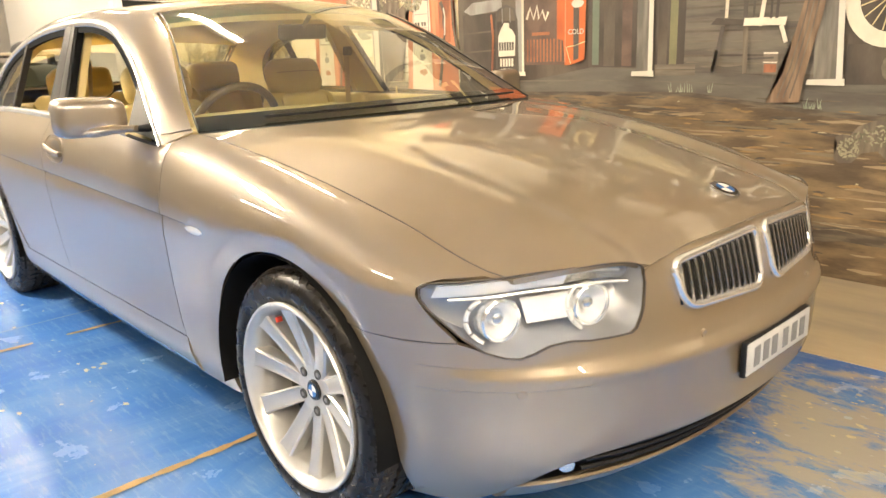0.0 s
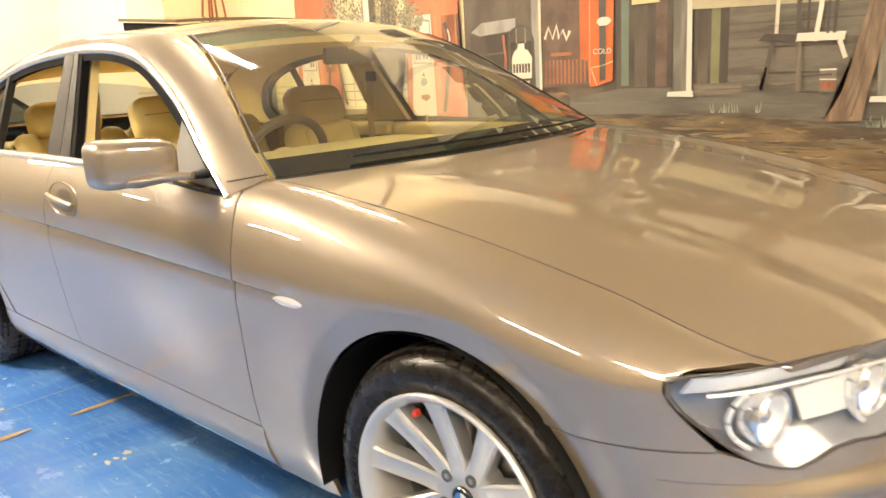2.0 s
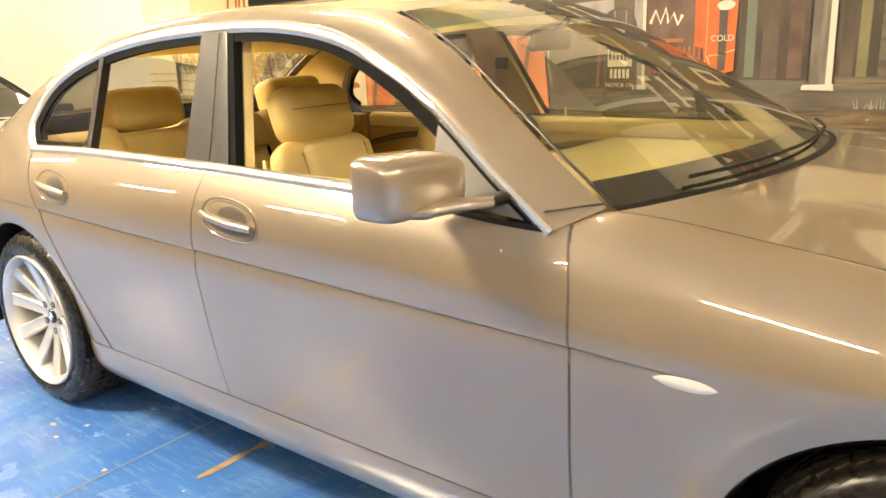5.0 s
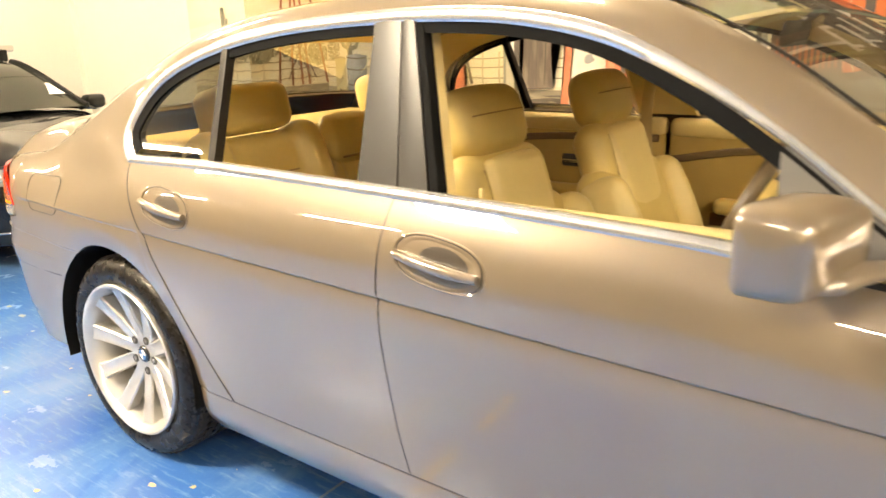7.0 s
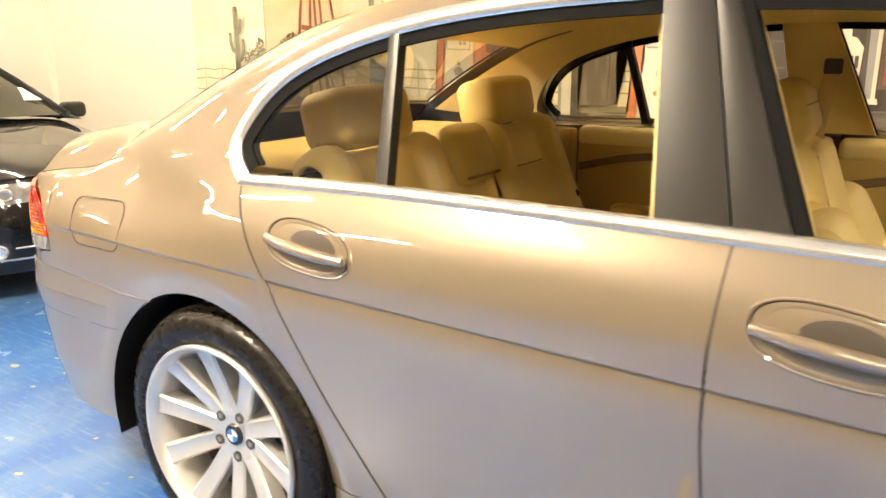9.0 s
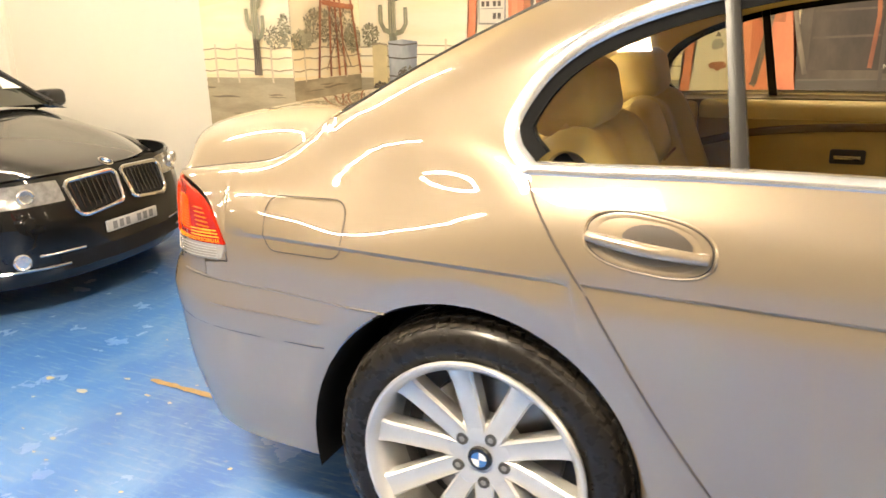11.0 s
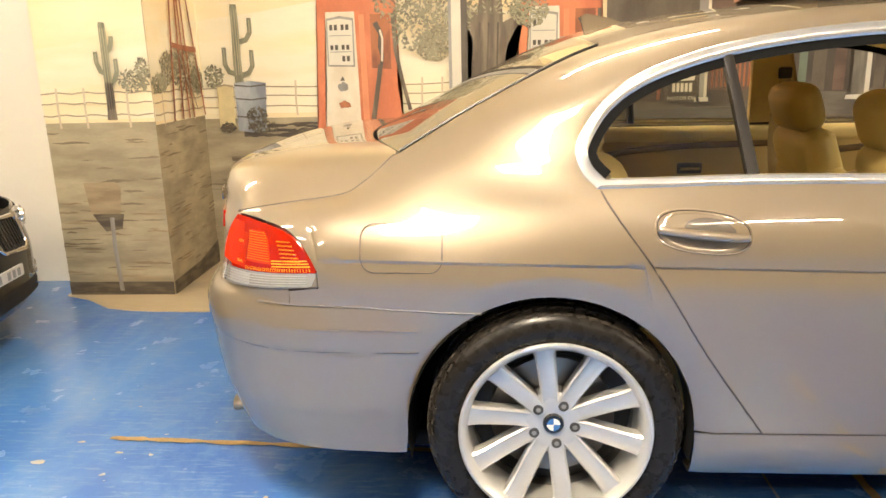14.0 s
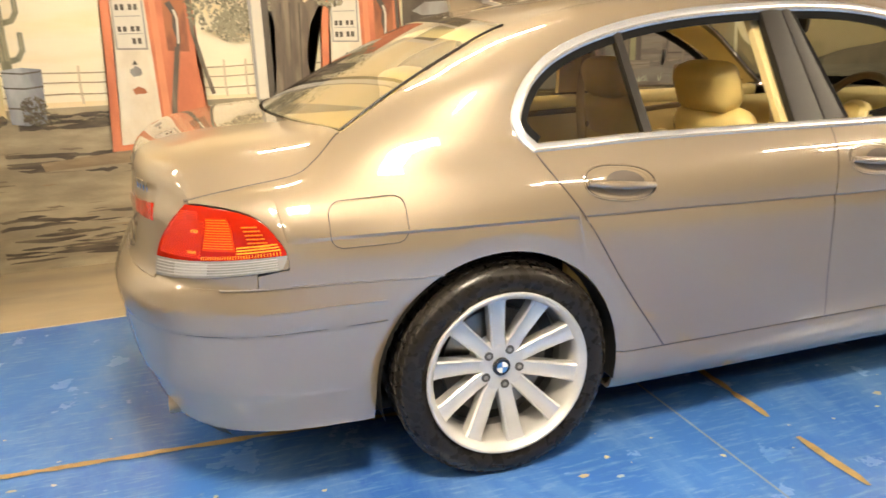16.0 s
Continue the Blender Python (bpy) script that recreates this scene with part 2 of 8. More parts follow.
M["leather_light"] = material("pale_beige_leather", (0.72, 0.58, 0.265), 0.45, vary=0.06, vary_scale=7, bump=0.18, bump_scale=260)
M["headliner"] = material("beige_headliner", (0.76, 0.607, 0.287), 0.9, vary=0.05, vary_scale=12, bump=0.2, bump_scale=500)
M["card"] = material("tan_door_card", (0.46, 0.33, 0.11), 0.5, vary=0.06, vary_scale=9, bump=0.15, bump_scale=300)
M["wood"] = material("dark_wood_trim", (0.10, 0.045, 0.02), 0.18, coat=0.8, vary=0.3, vary_scale=5, stretch=(0.4, 3, 8))
M["dash_dark"] = material("dark_grey_dash", (0.035, 0.032, 0.03), 0.6, vary=0.1, vary_scale=20, bump=0.2, bump_scale=300)
M["red_lens"] = material("red_tail_lens", (0.38, 0.012, 0.002), 0.12, coat=0.5, vary=0.15, vary_scale=16)
M["amber_lens"] = material("amber_lens", (0.66, 0.040, 0.003), 0.12, coat=0.35, vary=0.1, vary_scale=16)
M["white_lens"] = material("clear_white_lens", (0.30, 0.28, 0.25), 0.1, coat=1.0, vary=0.10, vary_scale=30)
M["indicator_clear"] = material("clear_side_lens", (0.60, 0.575, 0.53), 0.12, coat=1.0, vary=0.08, vary_scale=60)
M["plate_white"] = material("plate_white", (0.52, 0.51, 0.49), 0.4, vary=0.12, vary_scale=20)
M["plate_dark"] = material("plate_characters", (0.20, 0.20, 0.20), 0.5)
M["badge_blue"] = material("badge_blue", (0.05, 0.16, 0.42), 0.15, coat=1.0)
M["badge_white"] = material("badge_white", (0.75, 0.75, 0.75), 0.15, coat=1.0)
M["white"] = material("white_paint", (0.8, 0.8, 0.78), 0.4, vary=0.03, vary_scale=20)
M["disc"] = material("brake_disc", (0.30, 0.28, 0.26), 0.35, 1.0, vary=0.1, vary_scale=30)
M["caliper"] = material("red_tag", (0.75, 0.06, 0.02), 0.4)
M["black_paint"] = material("black_car_paint", (0.006, 0.006, 0.006), 0.35, 0.0, 1.0, 0.012, vary=0.1, vary_scale=3, spec=0.1)
M["paper"] = material("paper", (0.85, 0.84, 0.8), 0.7, vary=0.03, vary_scale=12)


# ---- the room ----
MURAL_Y, WHITE_Y, PIER_Y = 2.14, 1.69, 1.39
PIER_X0, PIER_X1 = -4.205, -3.56
EAST, WEST, SOUTH, TOP = 7.0, -11.0, -7.5, 3.7


def floor_material():
    """Blue floor paint, worn to pale streaks and in places to the tan concrete."""
    mat = material("worn_blue_floor_paint", (0.055, 0.19, 0.55), 0.3)
    nt = mat.node_tree
    b = nt.nodes["Principled BSDF"]
    co = nt.nodes.new("ShaderNodeTexCoord")

    def tex(scale, detail, rough=0.6, stretch=(1, 1, 1), dist=0.0):
        mp = nt.nodes.new("ShaderNodeMapping")
        mp.inputs["Scale"].default_value = stretch
        nt.links.new(co.outputs["Object"], mp.inputs["Vector"])
        n = nt.nodes.new("ShaderNodeTexNoise")
        n.inputs["Scale"].default_value, n.inputs["Detail"].default_value = scale, detail
        n.inputs["Roughness"].default_value, n.inputs["Distortion"].default_value = rough, dist
        nt.links.new(mp.outputs["Vector"], n.inputs["Vector"])
        return n.outputs["Fac"]

    def ramp(src, a, c):
        r = nt.nodes.new("ShaderNodeMapRange")
        r.inputs["From Min"].default_value, r.inputs["From Max"].default_value = a, c
        nt.links.new(src, r.inputs["Value"])
        return r.outputs["Result"]

    def mix(fac, c0, c1, amount=1.0):
        m = nt.nodes.new("ShaderNodeMix")
        m.data_type = "RGBA"
        if amount != 1.0:
            s = nt.nodes.new("ShaderNodeMath")
            s.operation = "MULTIPLY"
            s.inputs[1].default_value = amount
            nt.links.new(fac, s.inputs[0])
            fac = s.outputs[0]
        nt.links.new(fac, m.inputs["Factor"])
        for slot, c in (("A", c0), ("B", c1)):
            sock = [i for i in m.inputs if i.name == slot and i.type == "RGBA"][0]
            if isinstance(c, tuple):
                sock.default_value = (*c, 1)
            else:
                nt.links.new(c, sock)
        return [o for o in m.outputs if o.type == "RGBA"][0]

    base = mix(ramp(tex(0.7, 3), 0.35, 0.65), (0.028, 0.108, 0.375), (0.052, 0.168, 0.465))
    pale = mix(ramp(tex(2.2, 8, 0.7, (1.0, 0.45, 1), 0.6), 0.45, 0.66), base, (0.20, 0.355, 0.55), 0.38)
    fine = mix(ramp(tex(30, 6, 0.7, (0.25, 1.6, 1)), 0.52, 0.74), pale, (0.30, 0.43, 0.53), 0.42)
    bare = mix(ramp(tex(1.25, 9, 0.68, (1, 1, 1), 0.3), 0.645, 0.70), fine, (0.42, 0.33, 0.18), 0.7)
    chips = mix(ramp(tex(9, 7, 0.7), 0.70, 0.735), bare, (0.45, 0.36, 0.22), 0.8)
    # a stretch by the saloon's nose where wheels have worn the paint away
    ds = nt.nodes.new("ShaderNodeVectorMath")
    ds.operation = "DISTANCE"
    ds.inputs[1].default_value = (2.45, 0.55, 0.0)
    nt.links.new(co.outputs["Object"], ds.inputs[0])
    near = ramp(ds.outputs["Value"], 0.95, 0.15)
    pr = nt.nodes.new("ShaderNodeMath")
    pr.operation = "MULTIPLY_ADD"
    pr.inputs[1].default_value = 0.30
    nt.links.new(near, pr.inputs[0])
    nt.links.new(tex(6, 10, 0.72, (0.6, 1.4, 1), 0.4), pr.inputs[2])
    chips = mix(ramp(pr.outputs[0], 0.66, 0.78), chips, (0.40, 0.34, 0.23), 0.85)
    nt.links.new(chips, b.inputs["Base Color"])
    rr = nt.nodes.new("ShaderNodeMapRange")
    rr.inputs["To Min"].default_value, rr.inputs["To Max"].default_value = 0.13, 0.36
    nt.links.new(tex(5, 6), rr.inputs["Value"])
    nt.links.new(rr.outputs["Result"], b.inputs["Roughness"])
    bp = nt.nodes.new("ShaderNodeBump")
    bp.inputs["Strength"].default_value, bp.inputs["Distance"].default_value = 0.25, 0.002
    nt.links.new(tex(60, 4), bp.inputs["Height"])
    nt.links.new(bp.outputs["Normal"], b.inputs["Normal"])
    b.inputs["Coat Weight"].default_value = 0.25
    b.inputs["Coat Roughness"].default_value = 0.28
    return mat


M["floor"] = floor_material()
M["bare_strip"] = material("sand_painted_concrete", (0.36, 0.29, 0.19), 0.55, vary=0.12, vary_scale=2.5, bump=0.25, bump_scale=60,
                           second=(0.27, 0.23, 0.17), second_scale=2.0, second_amount=0.5, stretch=(0.5, 1.6, 1))
M["yellow"] = material("faded_yellow_line", (0.30, 0.205, 0.085), 0.6, vary=0.35, vary_scale=16, bump=0.2, bump_scale=90)
M["joint"] = material("floor_joint", (0.16, 0.20, 0.27), 0.8, vary=0.3, vary_scale=18)
M["white_wall"] = material("white_painted_wall", (0.80, 0.755, 0.67), 0.6, vary=0.025, vary_scale=1.5, bump=0.12, bump_scale=45)
M["far_wall"] = material("workshop_wall", (0.16, 0.145, 0.125), 0.7, vary=0.08, vary_scale=1.2, bump=0.12, bump_scale=45)
M["end_wall"] = material("grey_end_wall", (0.26, 0.24, 0.21), 0.7, vary=0.1, vary_scale=1.2, bump=0.12, bump_scale=45)
M["ceiling"] = material("pale_ceiling", (0.66, 0.60, 0.50), 0.8, vary=0.05, vary_scale=1.0)
M["tube"] = material("lamp_diffuser", (0.9, 0.9, 0.88), 0.4, emit=(1.0, 0.832, 0.605), emit_strength=80.0)

bm = bmesh.new()
add_box(bm, (WEST, SOUTH, -0.2), (EAST, MURAL_Y + 0.2, 0.0))
tagged(part("floor", bm, M["floor"], None, "", 0), "worn blue-painted concrete workshop floor with scuffs", "floor", kind="structure")

# the sand-coloured strip along the mural, its edge a little uneven
bm = bmesh.new()
edge = []
n = 60
for i in range(n + 1):
    x = lerp(PIER_X0 - 0.02, EAST, i / n)
    dip = 0.30 * math.exp(-((x + 4.2) / 0.28) ** 2)
    edge.append((x, 1.075 + dip + 0.018 * noise.noise((x * 2.3, 0.3, 0)), 0.0))
top = [bm.verts.new((x, y, 0.004)) for x, y, z in edge]
back = [bm.verts.new((x, MURAL_Y, 0.004)) for x, y, z in edge]
low = [bm.verts.new((x, y - 0.002, 0.0)) for x, y, z in edge]
for i in range(n):
    bm.faces.new((top[i], top[i + 1], back[i + 1], back[i]))
    bm.faces.new((low[i], low[i + 1], top[i + 1], top[i]))
tagged(part("floor_strip", bm, M["bare_strip"], None, "", 0), "sand-painted concrete floor strip along the mural wall", "floor strip", kind="structure")


def floor_line(name, a, b, w, mat, label, seed, gaps, z=0.004, category="floor marking"):
    """A painted line from a to b that is broken and ragged where it has worn."""
    rnd = random.Random(seed)
    a, b = Vector((*a, 0)), Vector((*b, 0))
    length, way = (b - a).length, (b - a).normalized()
    side = Vector((-way.y, way.x, 0))
    bm = bmesh.new()
    d = 0.0
    while d < length:
        run = rnd.uniform(0.10, 0.30) if gaps else 0.25
        e = min(length, d + run)
        if not gaps or rnd.random() > gaps:
            k = 5
            l0, l1 = [], []
            for i in range(k + 1):
                p = a + way * lerp(d, e, i / k)
                taper = 1.0 if not gaps or 0 < i < k else 0.5
                l0.append(bm.verts.new(p + side * (w / 2 * taper * (rnd.uniform(0.65, 1.05) if gaps else 1)) + Vector((0, 0, z))))
                l1.append(bm.verts.new(p - side * (w / 2 * taper * (rnd.uniform(0.65, 1.05) if gaps else 1)) + Vector((0, 0, z))))
            for i in range(k):
                bm.faces.new((l1[i], l1[i + 1], l0[i + 1], l0[i]))
        d = e
    return tagged(part(name, bm, mat, None, "", 0), label, category, kind="structure")


floor_line("floor_line_yellow_1", (-3.08, -0.345), (-1.55, -0.43), 0.034, M["yellow"], "worn broken yellow parking line on the blue floor", 3, 0.06)
floor_line("floor_line_yellow_2", (-0.49, -0.50), (-0.53, -1.75), 0.034, M["yellow"], "faint worn yellow line crossing the blue floor", 5, 0.45)
floor_line("floor_line_yellow_3", (1.01, -0.72), (1.00, -1.60), 0.038, M["yellow"], "worn broken yellow line beside the front wheel", 7, 0.10)
floor_line("floor_joint_1", (-0.80, 1.0), (-0.775, -2.6), 0.009, M["joint"], "pale saw-cut joint in the blue floor", 1, 0)


def worn_patch(name, cx, cy, rx, ry, count, size, seed, label):
    """Paint worn through to tan concrete in ragged flakes."""
    rnd = random.Random(seed)
    bm = bmesh.new()
    for i in range(count):
        r, t = rnd.random() ** 0.7, rnd.random() * math.tau
        x, y = cx + rx * r * math.cos(t), cy + ry * r * math.sin(t)
        s = size * rnd.uniform(0.15, 1.0) * (1.2 - 0.8 * r)
        k = rnd.randint(6, 9)
        a0 = rnd.random() * math.tau
        z = 0.0025 + 0.0012 * (i / count)
        bm.faces.new([bm.verts.new((x + s * rnd.uniform(0.35, 1.0) * math.cos(a0 + j / k * math.tau) * 1.5, y + s * rnd.uniform(0.35, 1.0) * math.sin(a0 + j / k * math.tau), z)) for j in range(k)])
    return tagged(part(name, bm, M["worn"], None, "", 0), label, "floor patch", kind="structure")


M["worn"] = material("worn_tan_concrete", (0.44, 0.35, 0.20), 0.6, vary=0.2, vary_scale=8, second=(0.30, 0.33, 0.36), second_scale=9.0, second_amount=0.5)
worn_patch("floor_patch_1", 2.38, 0.62, 0.50, 0.45, 110, 0.014, 2, "tan patch worn through the blue floor paint")
worn_patch("floor_patch_2", -1.55, -1.0, 1.2, 0.5, 26, 0.022, 5, "scattered tan chips in the blue floor paint")
worn_patch("floor_patch_3", -3.3, -0.5, 0.7, 0.5, 22, 0.022, 6, "scattered tan chips in the blue floor paint")
worn_patch("floor_patch_4", 0.3, -1.1, 0.9, 0.4, 22, 0.022, 8, "scattered tan chips in the blue floor paint")


def wall_slab(name, lo, hi, mat, label):
    bm = bmesh.new()
    add_box(bm, lo, hi)
    return tagged(part(name, bm, mat, None, "", 0), label, "wall", kind="structure")


wall_slab("wall_white", (WEST, WHITE_Y, 0), (PIER_X0, WHITE_Y + 0.65, TOP), M["white_wall"], "plain white-painted workshop wall")
wall_slab("wall_west", (WEST - 0.2, SOUTH, 0), (WEST, WHITE_Y + 0.65, TOP), M["end_wall"], "plain grey wall at the rear of the workshop")
# south and east walls are unseen, added dark for what the car mirrors
wall_slab("wall_south", (WEST, SOUTH - 0.2, 0), (EAST, SOUTH, TOP), M["far_wall"], "unseen dull brown wall added on the far side of the workshop")
wall_slab("wall_east", (EAST, SOUTH, 0), (EAST + 0.2, MURAL_Y + 0.2, TOP), M["end_wall"], "unseen grey end wall added to close the workshop")
bm = bmesh.new()
add_box(bm, (WEST, SOUTH, TOP), (EAST, MURAL_Y + 0.2, TOP + 0.2))
tagged(part("ceiling", bm, M["ceiling"], None, "", 0), "pale workshop ceiling", "ceiling", kind="structure")
# a shallow pier on the white wall
wall_slab("wall_pier", (-6.75, WHITE_Y - 0.05, 0), (-6.35, WHITE_Y, TOP), M["white_wall"], "white-painted shallow wall pier")


def ceiling_light():
    t = thing("ceiling_light", "long white fluorescent ceiling light out of view with a glowing diffuser", "ceiling light", "fluorescent lights in rows")
    box("housing", (-0.75, -0.10, -0.05), (0.75, 0.10, 0.0), M["white"], t, 0.008)
    box("diffuser", (-0.72, -0.038, -0.085), (0.72, 0.038, -0.05), M["tube"], t, 0.015)
    return t


lamp0 = ceiling_light()
# all out of view; the last five are added to brighten the car's nose
spots = [(-8.6, -5.0), (-5.0, -5.0), (0.7, -5.2), (-8.6, -2.5), (-5.0, -2.5), (4.7, -2.5), (6.4, -2.5), (-8.6, 0.45), (-5.0, 0.45), (-1.4, 0.45), (4.5, -1.0), (6.1, -1.0), (6.2, -3.7), (3.5, -3.8), (4.8, -4.6)]
lamp0.matrix_basis = pose(spots[0][0], spots[0][1], TOP)
for x, y in spots[1:]:
    copy_thing(lamp0, pose(x, y, TOP))


# a broad panel lamp that hangs over the aisle and glares in the doors and the rear quarter
M["panel_glow"] = material("panel_lamp_diffuser", (0.9, 0.9, 0.88), 0.4, emit=(1.0, 0.86, 0.66), emit_strength=86.0)


def panel_light():
    t = thing("panel_light", "white hanging panel light with a glowing face", "ceiling light")
    box("housing", (-0.36, -0.36, 0.0), (0.36, 0.36, 0.06), M["white"], t, 0.01)
    box("diffuser", (-0.335, -0.335, -0.012), (0.335, 0.335, -0.001), M["panel_glow"], t, 0.003)
    for sy in (-0.25, 0.25):
        tube("hanger", [Vector((0, sy, 0.055)), Vector((0, sy, 0.50))], 0.006, M["white"], t, 8)
    return t


panel_light().matrix_basis = pose(-2.0, -2.50, TOP - 0.50)


# ---- the champagne saloon: x forward, its right side at minus y ----
AXF, AXR, HUB, RT = 1.495, -1.495, 0.345, 0.350
ARCH_F, ARCH_FX, ARCH_FZ = 0.386, 1.470, 0.356
ARCH_R, ARCH_RX, ARCH_RZ = 0.386, -1.512, 0.352
half_width = spline((-2.0, 0.925), (-1.5, 0.945), (-0.5, 0.951), (0.5, 0.951), (1.2, 0.948), (1.75, 0.925))
tuck = spline((0.10, 0.13), (0.20, 0.078), (0.27, 0.048), (0.345, 0.034), (0.36, 0.031), (0.50, 0.017), (0.65, 0.006), (0.76, 0.0), (0.86, 0.003), (1.0, 0.03))
nose = spline((0.12, 2.18), (0.20, 2.25), (0.28, 2.325), (0.36, 2.360), (0.50, 2.368), (0.524, 2.374), (0.534, 2.371), (0.560, 2.347), (0.60, 2.335), (0.68, 2.317), (0.75, 2.298), (0.82, 2.27))
tail = spline((0.15, -2.47), (0.27, -2.545), (0.45, -2.60), (0.62, -2.615), (0.64, -2.614), (0.70, -2.590), (0.725, -2.562), (0.80, -2.545), (0.95, -2.53), (1.08, -2.50))
TAIL_N = 2.8
crease_z = spline((-2.45, 0.845), (-1.7, 0.832), (-0.33, 0.798), (0.85, 0.765), (1.08, 0.758), (1.5, 0.785), (1.8, 0.735), (2.12, 0.70))
ledge = spline((-2.15, 0.0), (-2.0, 0.007), (0.95, 0.0085), (1.12, 0.0))
top_z = spline((-2.42, 0.93), (-2.33, 0.950), (-2.2, 0.970), (-2.06, 0.988), (-1.99, 1.03), (-1.91, 1.090), (-1.65, 1.051), (-1.39, 1.012), (-0.99, 1.020),
               (-0.35, 1.014), (0.3, 0.998), (0.765, 0.966), (0.85, 1.000), (1.2, 0.965), (1.5, 0.916), (1.8, 0.846), (2.1, 0.757), (2.2, 0.752))
top_y = spline((-2.42, 0.76), (-2.35, 0.793), (-2.2, 0.800), (-2.06, 0.785), (-1.99, 0.752), (-1.91, 0.715), (-1.65, 0.791), (-1.39, 0.864), (-0.99, 0.874),
               (-0.35, 0.882), (0.3, 0.888), (0.765, 0.887), (0.85, 0.815), (1.2, 0.805), (1.5, 0.795), (1.8, 0.778), (2.1, 0.738), (2.2, 0.70))
smooth_top_z, smooth_top_y = top_z, top_y
ROOT_X0, ROOT_X1 = -1.392, -1.91


def top_z(x):
    if ROOT_X1 <= x <= ROOT_X0:
        return lerp(1.012, 1.090, (x - ROOT_X0) / (ROOT_X1 - ROOT_X0))
    return smooth_top_z(x)


def top_y(x):
    if ROOT_X1 <= x <= ROOT_X0:
        return lerp(0.8695, 0.715, (x - ROOT_X0) / (ROOT_X1 - ROOT_X0))
    return smooth_top_y(x)


roundness = spline((-2.4, 0.9), (-2.0, 0.7), (-1.8, 0.35), (-1.45, 0.48), (-1.2, 0.63), (0.65, 0.66), (0.9, 0.85), (2.1, 0.9))


def half(x, z):
    """Half the body's width at x and height z."""
    w = half_width(x) - tuck(z)
    # the flanges round the wheel arches lean in towards the wheels
    for xc, zc, r in ((ARCH_FX, ARCH_FZ, ARCH_F), (ARCH_RX, ARCH_RZ, ARCH_R)):
        d = math.hypot(x - xc, z - zc) - r
        if d < 0.055:
            w -= 0.011 * (1 - max(0.0, d) / 0.055)
    if x > 1.75:
        w *= max(0.0, 1 - ((x - 1.75) / (nose(z) - 1.75)) ** 2.2) ** (1 / 2.2)
    if x < -2.0:
        w *= max(0.0, 1 - min(1, (-2.0 - x) / (-2.0 - tail(z))) ** TAIL_N) ** (1 / TAIL_N)
    return w


def skin(x, s, z0=0.2):
    """A point of the side: s 0 to 1 from z0 up to the crease, 1 to 2 over the shoulder to the top edge."""
    zc = crease_z(x)
    if s <= 1:
        z = lerp(z0, zc, s)
        near = max(0.0, 1 - (zc - z) / 0.07) ** 1.5
        dent = ledge(x) * (1 if s < 0.999 else 0) * near
        return Vector((x, -(half(x, z) - dent), z))
    yc, zt = half(x, zc), top_z(x)
    yt = min(top_y(x), yc - 0.004)
    t, f = s - 1, roundness(x)
    a = t * math.pi / 2
    dy, dz = (yc - yt) * ((1 - f) * t + f * (1 - math.cos(a))), (zt - zc) * ((1 - f) * t + f * math.sin(a))
    # along the doors the shoulder ends in a nearly flat facet under the windows
    w = min(1.0, max(0.0, (x + 1.45) / 0.2), max(0.0, (0.86 - x) / 0.2)) if -1.45 < x < 0.86 else 0.0
    if w:
        d, h, u = yc - yt, zt - zc, 1 - t
        by = 3 * u * t * t * max(0.0, d - 0.27 * h) + t**3 * d
        bz = 3 * u * u * t * 0.42 * h + 3 * u * t * t * 0.65 * h + t**3 * h
        dy, dz = lerp(dy, by, w), lerp(dz, bz, w)
    return Vector((x, -(yc - dy), zc + dz))


def s_at(x, z, z0=0.2):
    a, b = 0.0, 2.0
    for _ in range(24):
        c = (a + b) / 2
        if skin(x, c, z0).z < z:
            a = c
        else:
            b = c
    return (a + b) / 2


def steps(s0, s1, n):
    """n + 1 even steps from s0 to s1 that keep one exactly on the crease."""
    out = [lerp(s0, s1, i / n) for i in range(n + 1)]
    if s0 < 0.97 and s1 > 1.03:
        k = max(3, min(n - 3, round(n * 0.5)))
        out = [lerp(s0, 0.988, 1 - (1 - i / (k - 1)) ** 1.7) for i in range(k)] + [1.0] + [lerp(1.0, s1, i / (n - k)) for i in range(1, n - k + 1)]
    return out


def mirror(rows, side):
    return rows if side < 0 else [[Vector((p.x, -p.y, p.z)) for p in r] for r in rows]


def columns(xs, low, high, n):
    """A sheet of the side between heights low(x) and high(x)."""
    rows = []
    for x in xs:
        a, b = s_at(x, low(x)), s_at(x, high(x)) if high(x) < top_z(x) - 0.002 else 2.0
        rows.append([skin(x, s) for s in steps(a, max(b, a + 1e-4), n)])
    return rows


def spaced(a, b, n):
    return [lerp(a, b, i / n) for i in range(n + 1)]


door_front = spline((0.30, 0.836), (0.50, 0.834), (0.70, 0.838), (0.85, 0.828), (0.98, 0.797), (1.02, 0.785))
door_mid = spline((0.30, -0.285), (0.36, -0.292), (0.47, -0.311), (0.80, -0.337), (1.02, -0.325))
door_rear = spline((0.30, -0.915), (0.363, -0.958), (0.577, -1.109), (0.805, -1.250), (1.007, -1.388), (1.02, -1.394))
SILL = 0.347
G = 0.0024


def arch(x, xc, zc, r):
    return zc + math.sqrt(max(0.0, r * r - (x - xc) ** 2))


def arch_columns(xc, r, zc, x0, x1, dense=22):
    """Columns over an arch, close together at its steep ends; x0 < x1 clip them."""
    xs = [xc - r * math.cos(math.pi * i / (2 * dense)) for i in range(2 * dense + 1)]
    return [x for x in xs if x0 - 1e-6 <= x <= x1 + 1e-6]


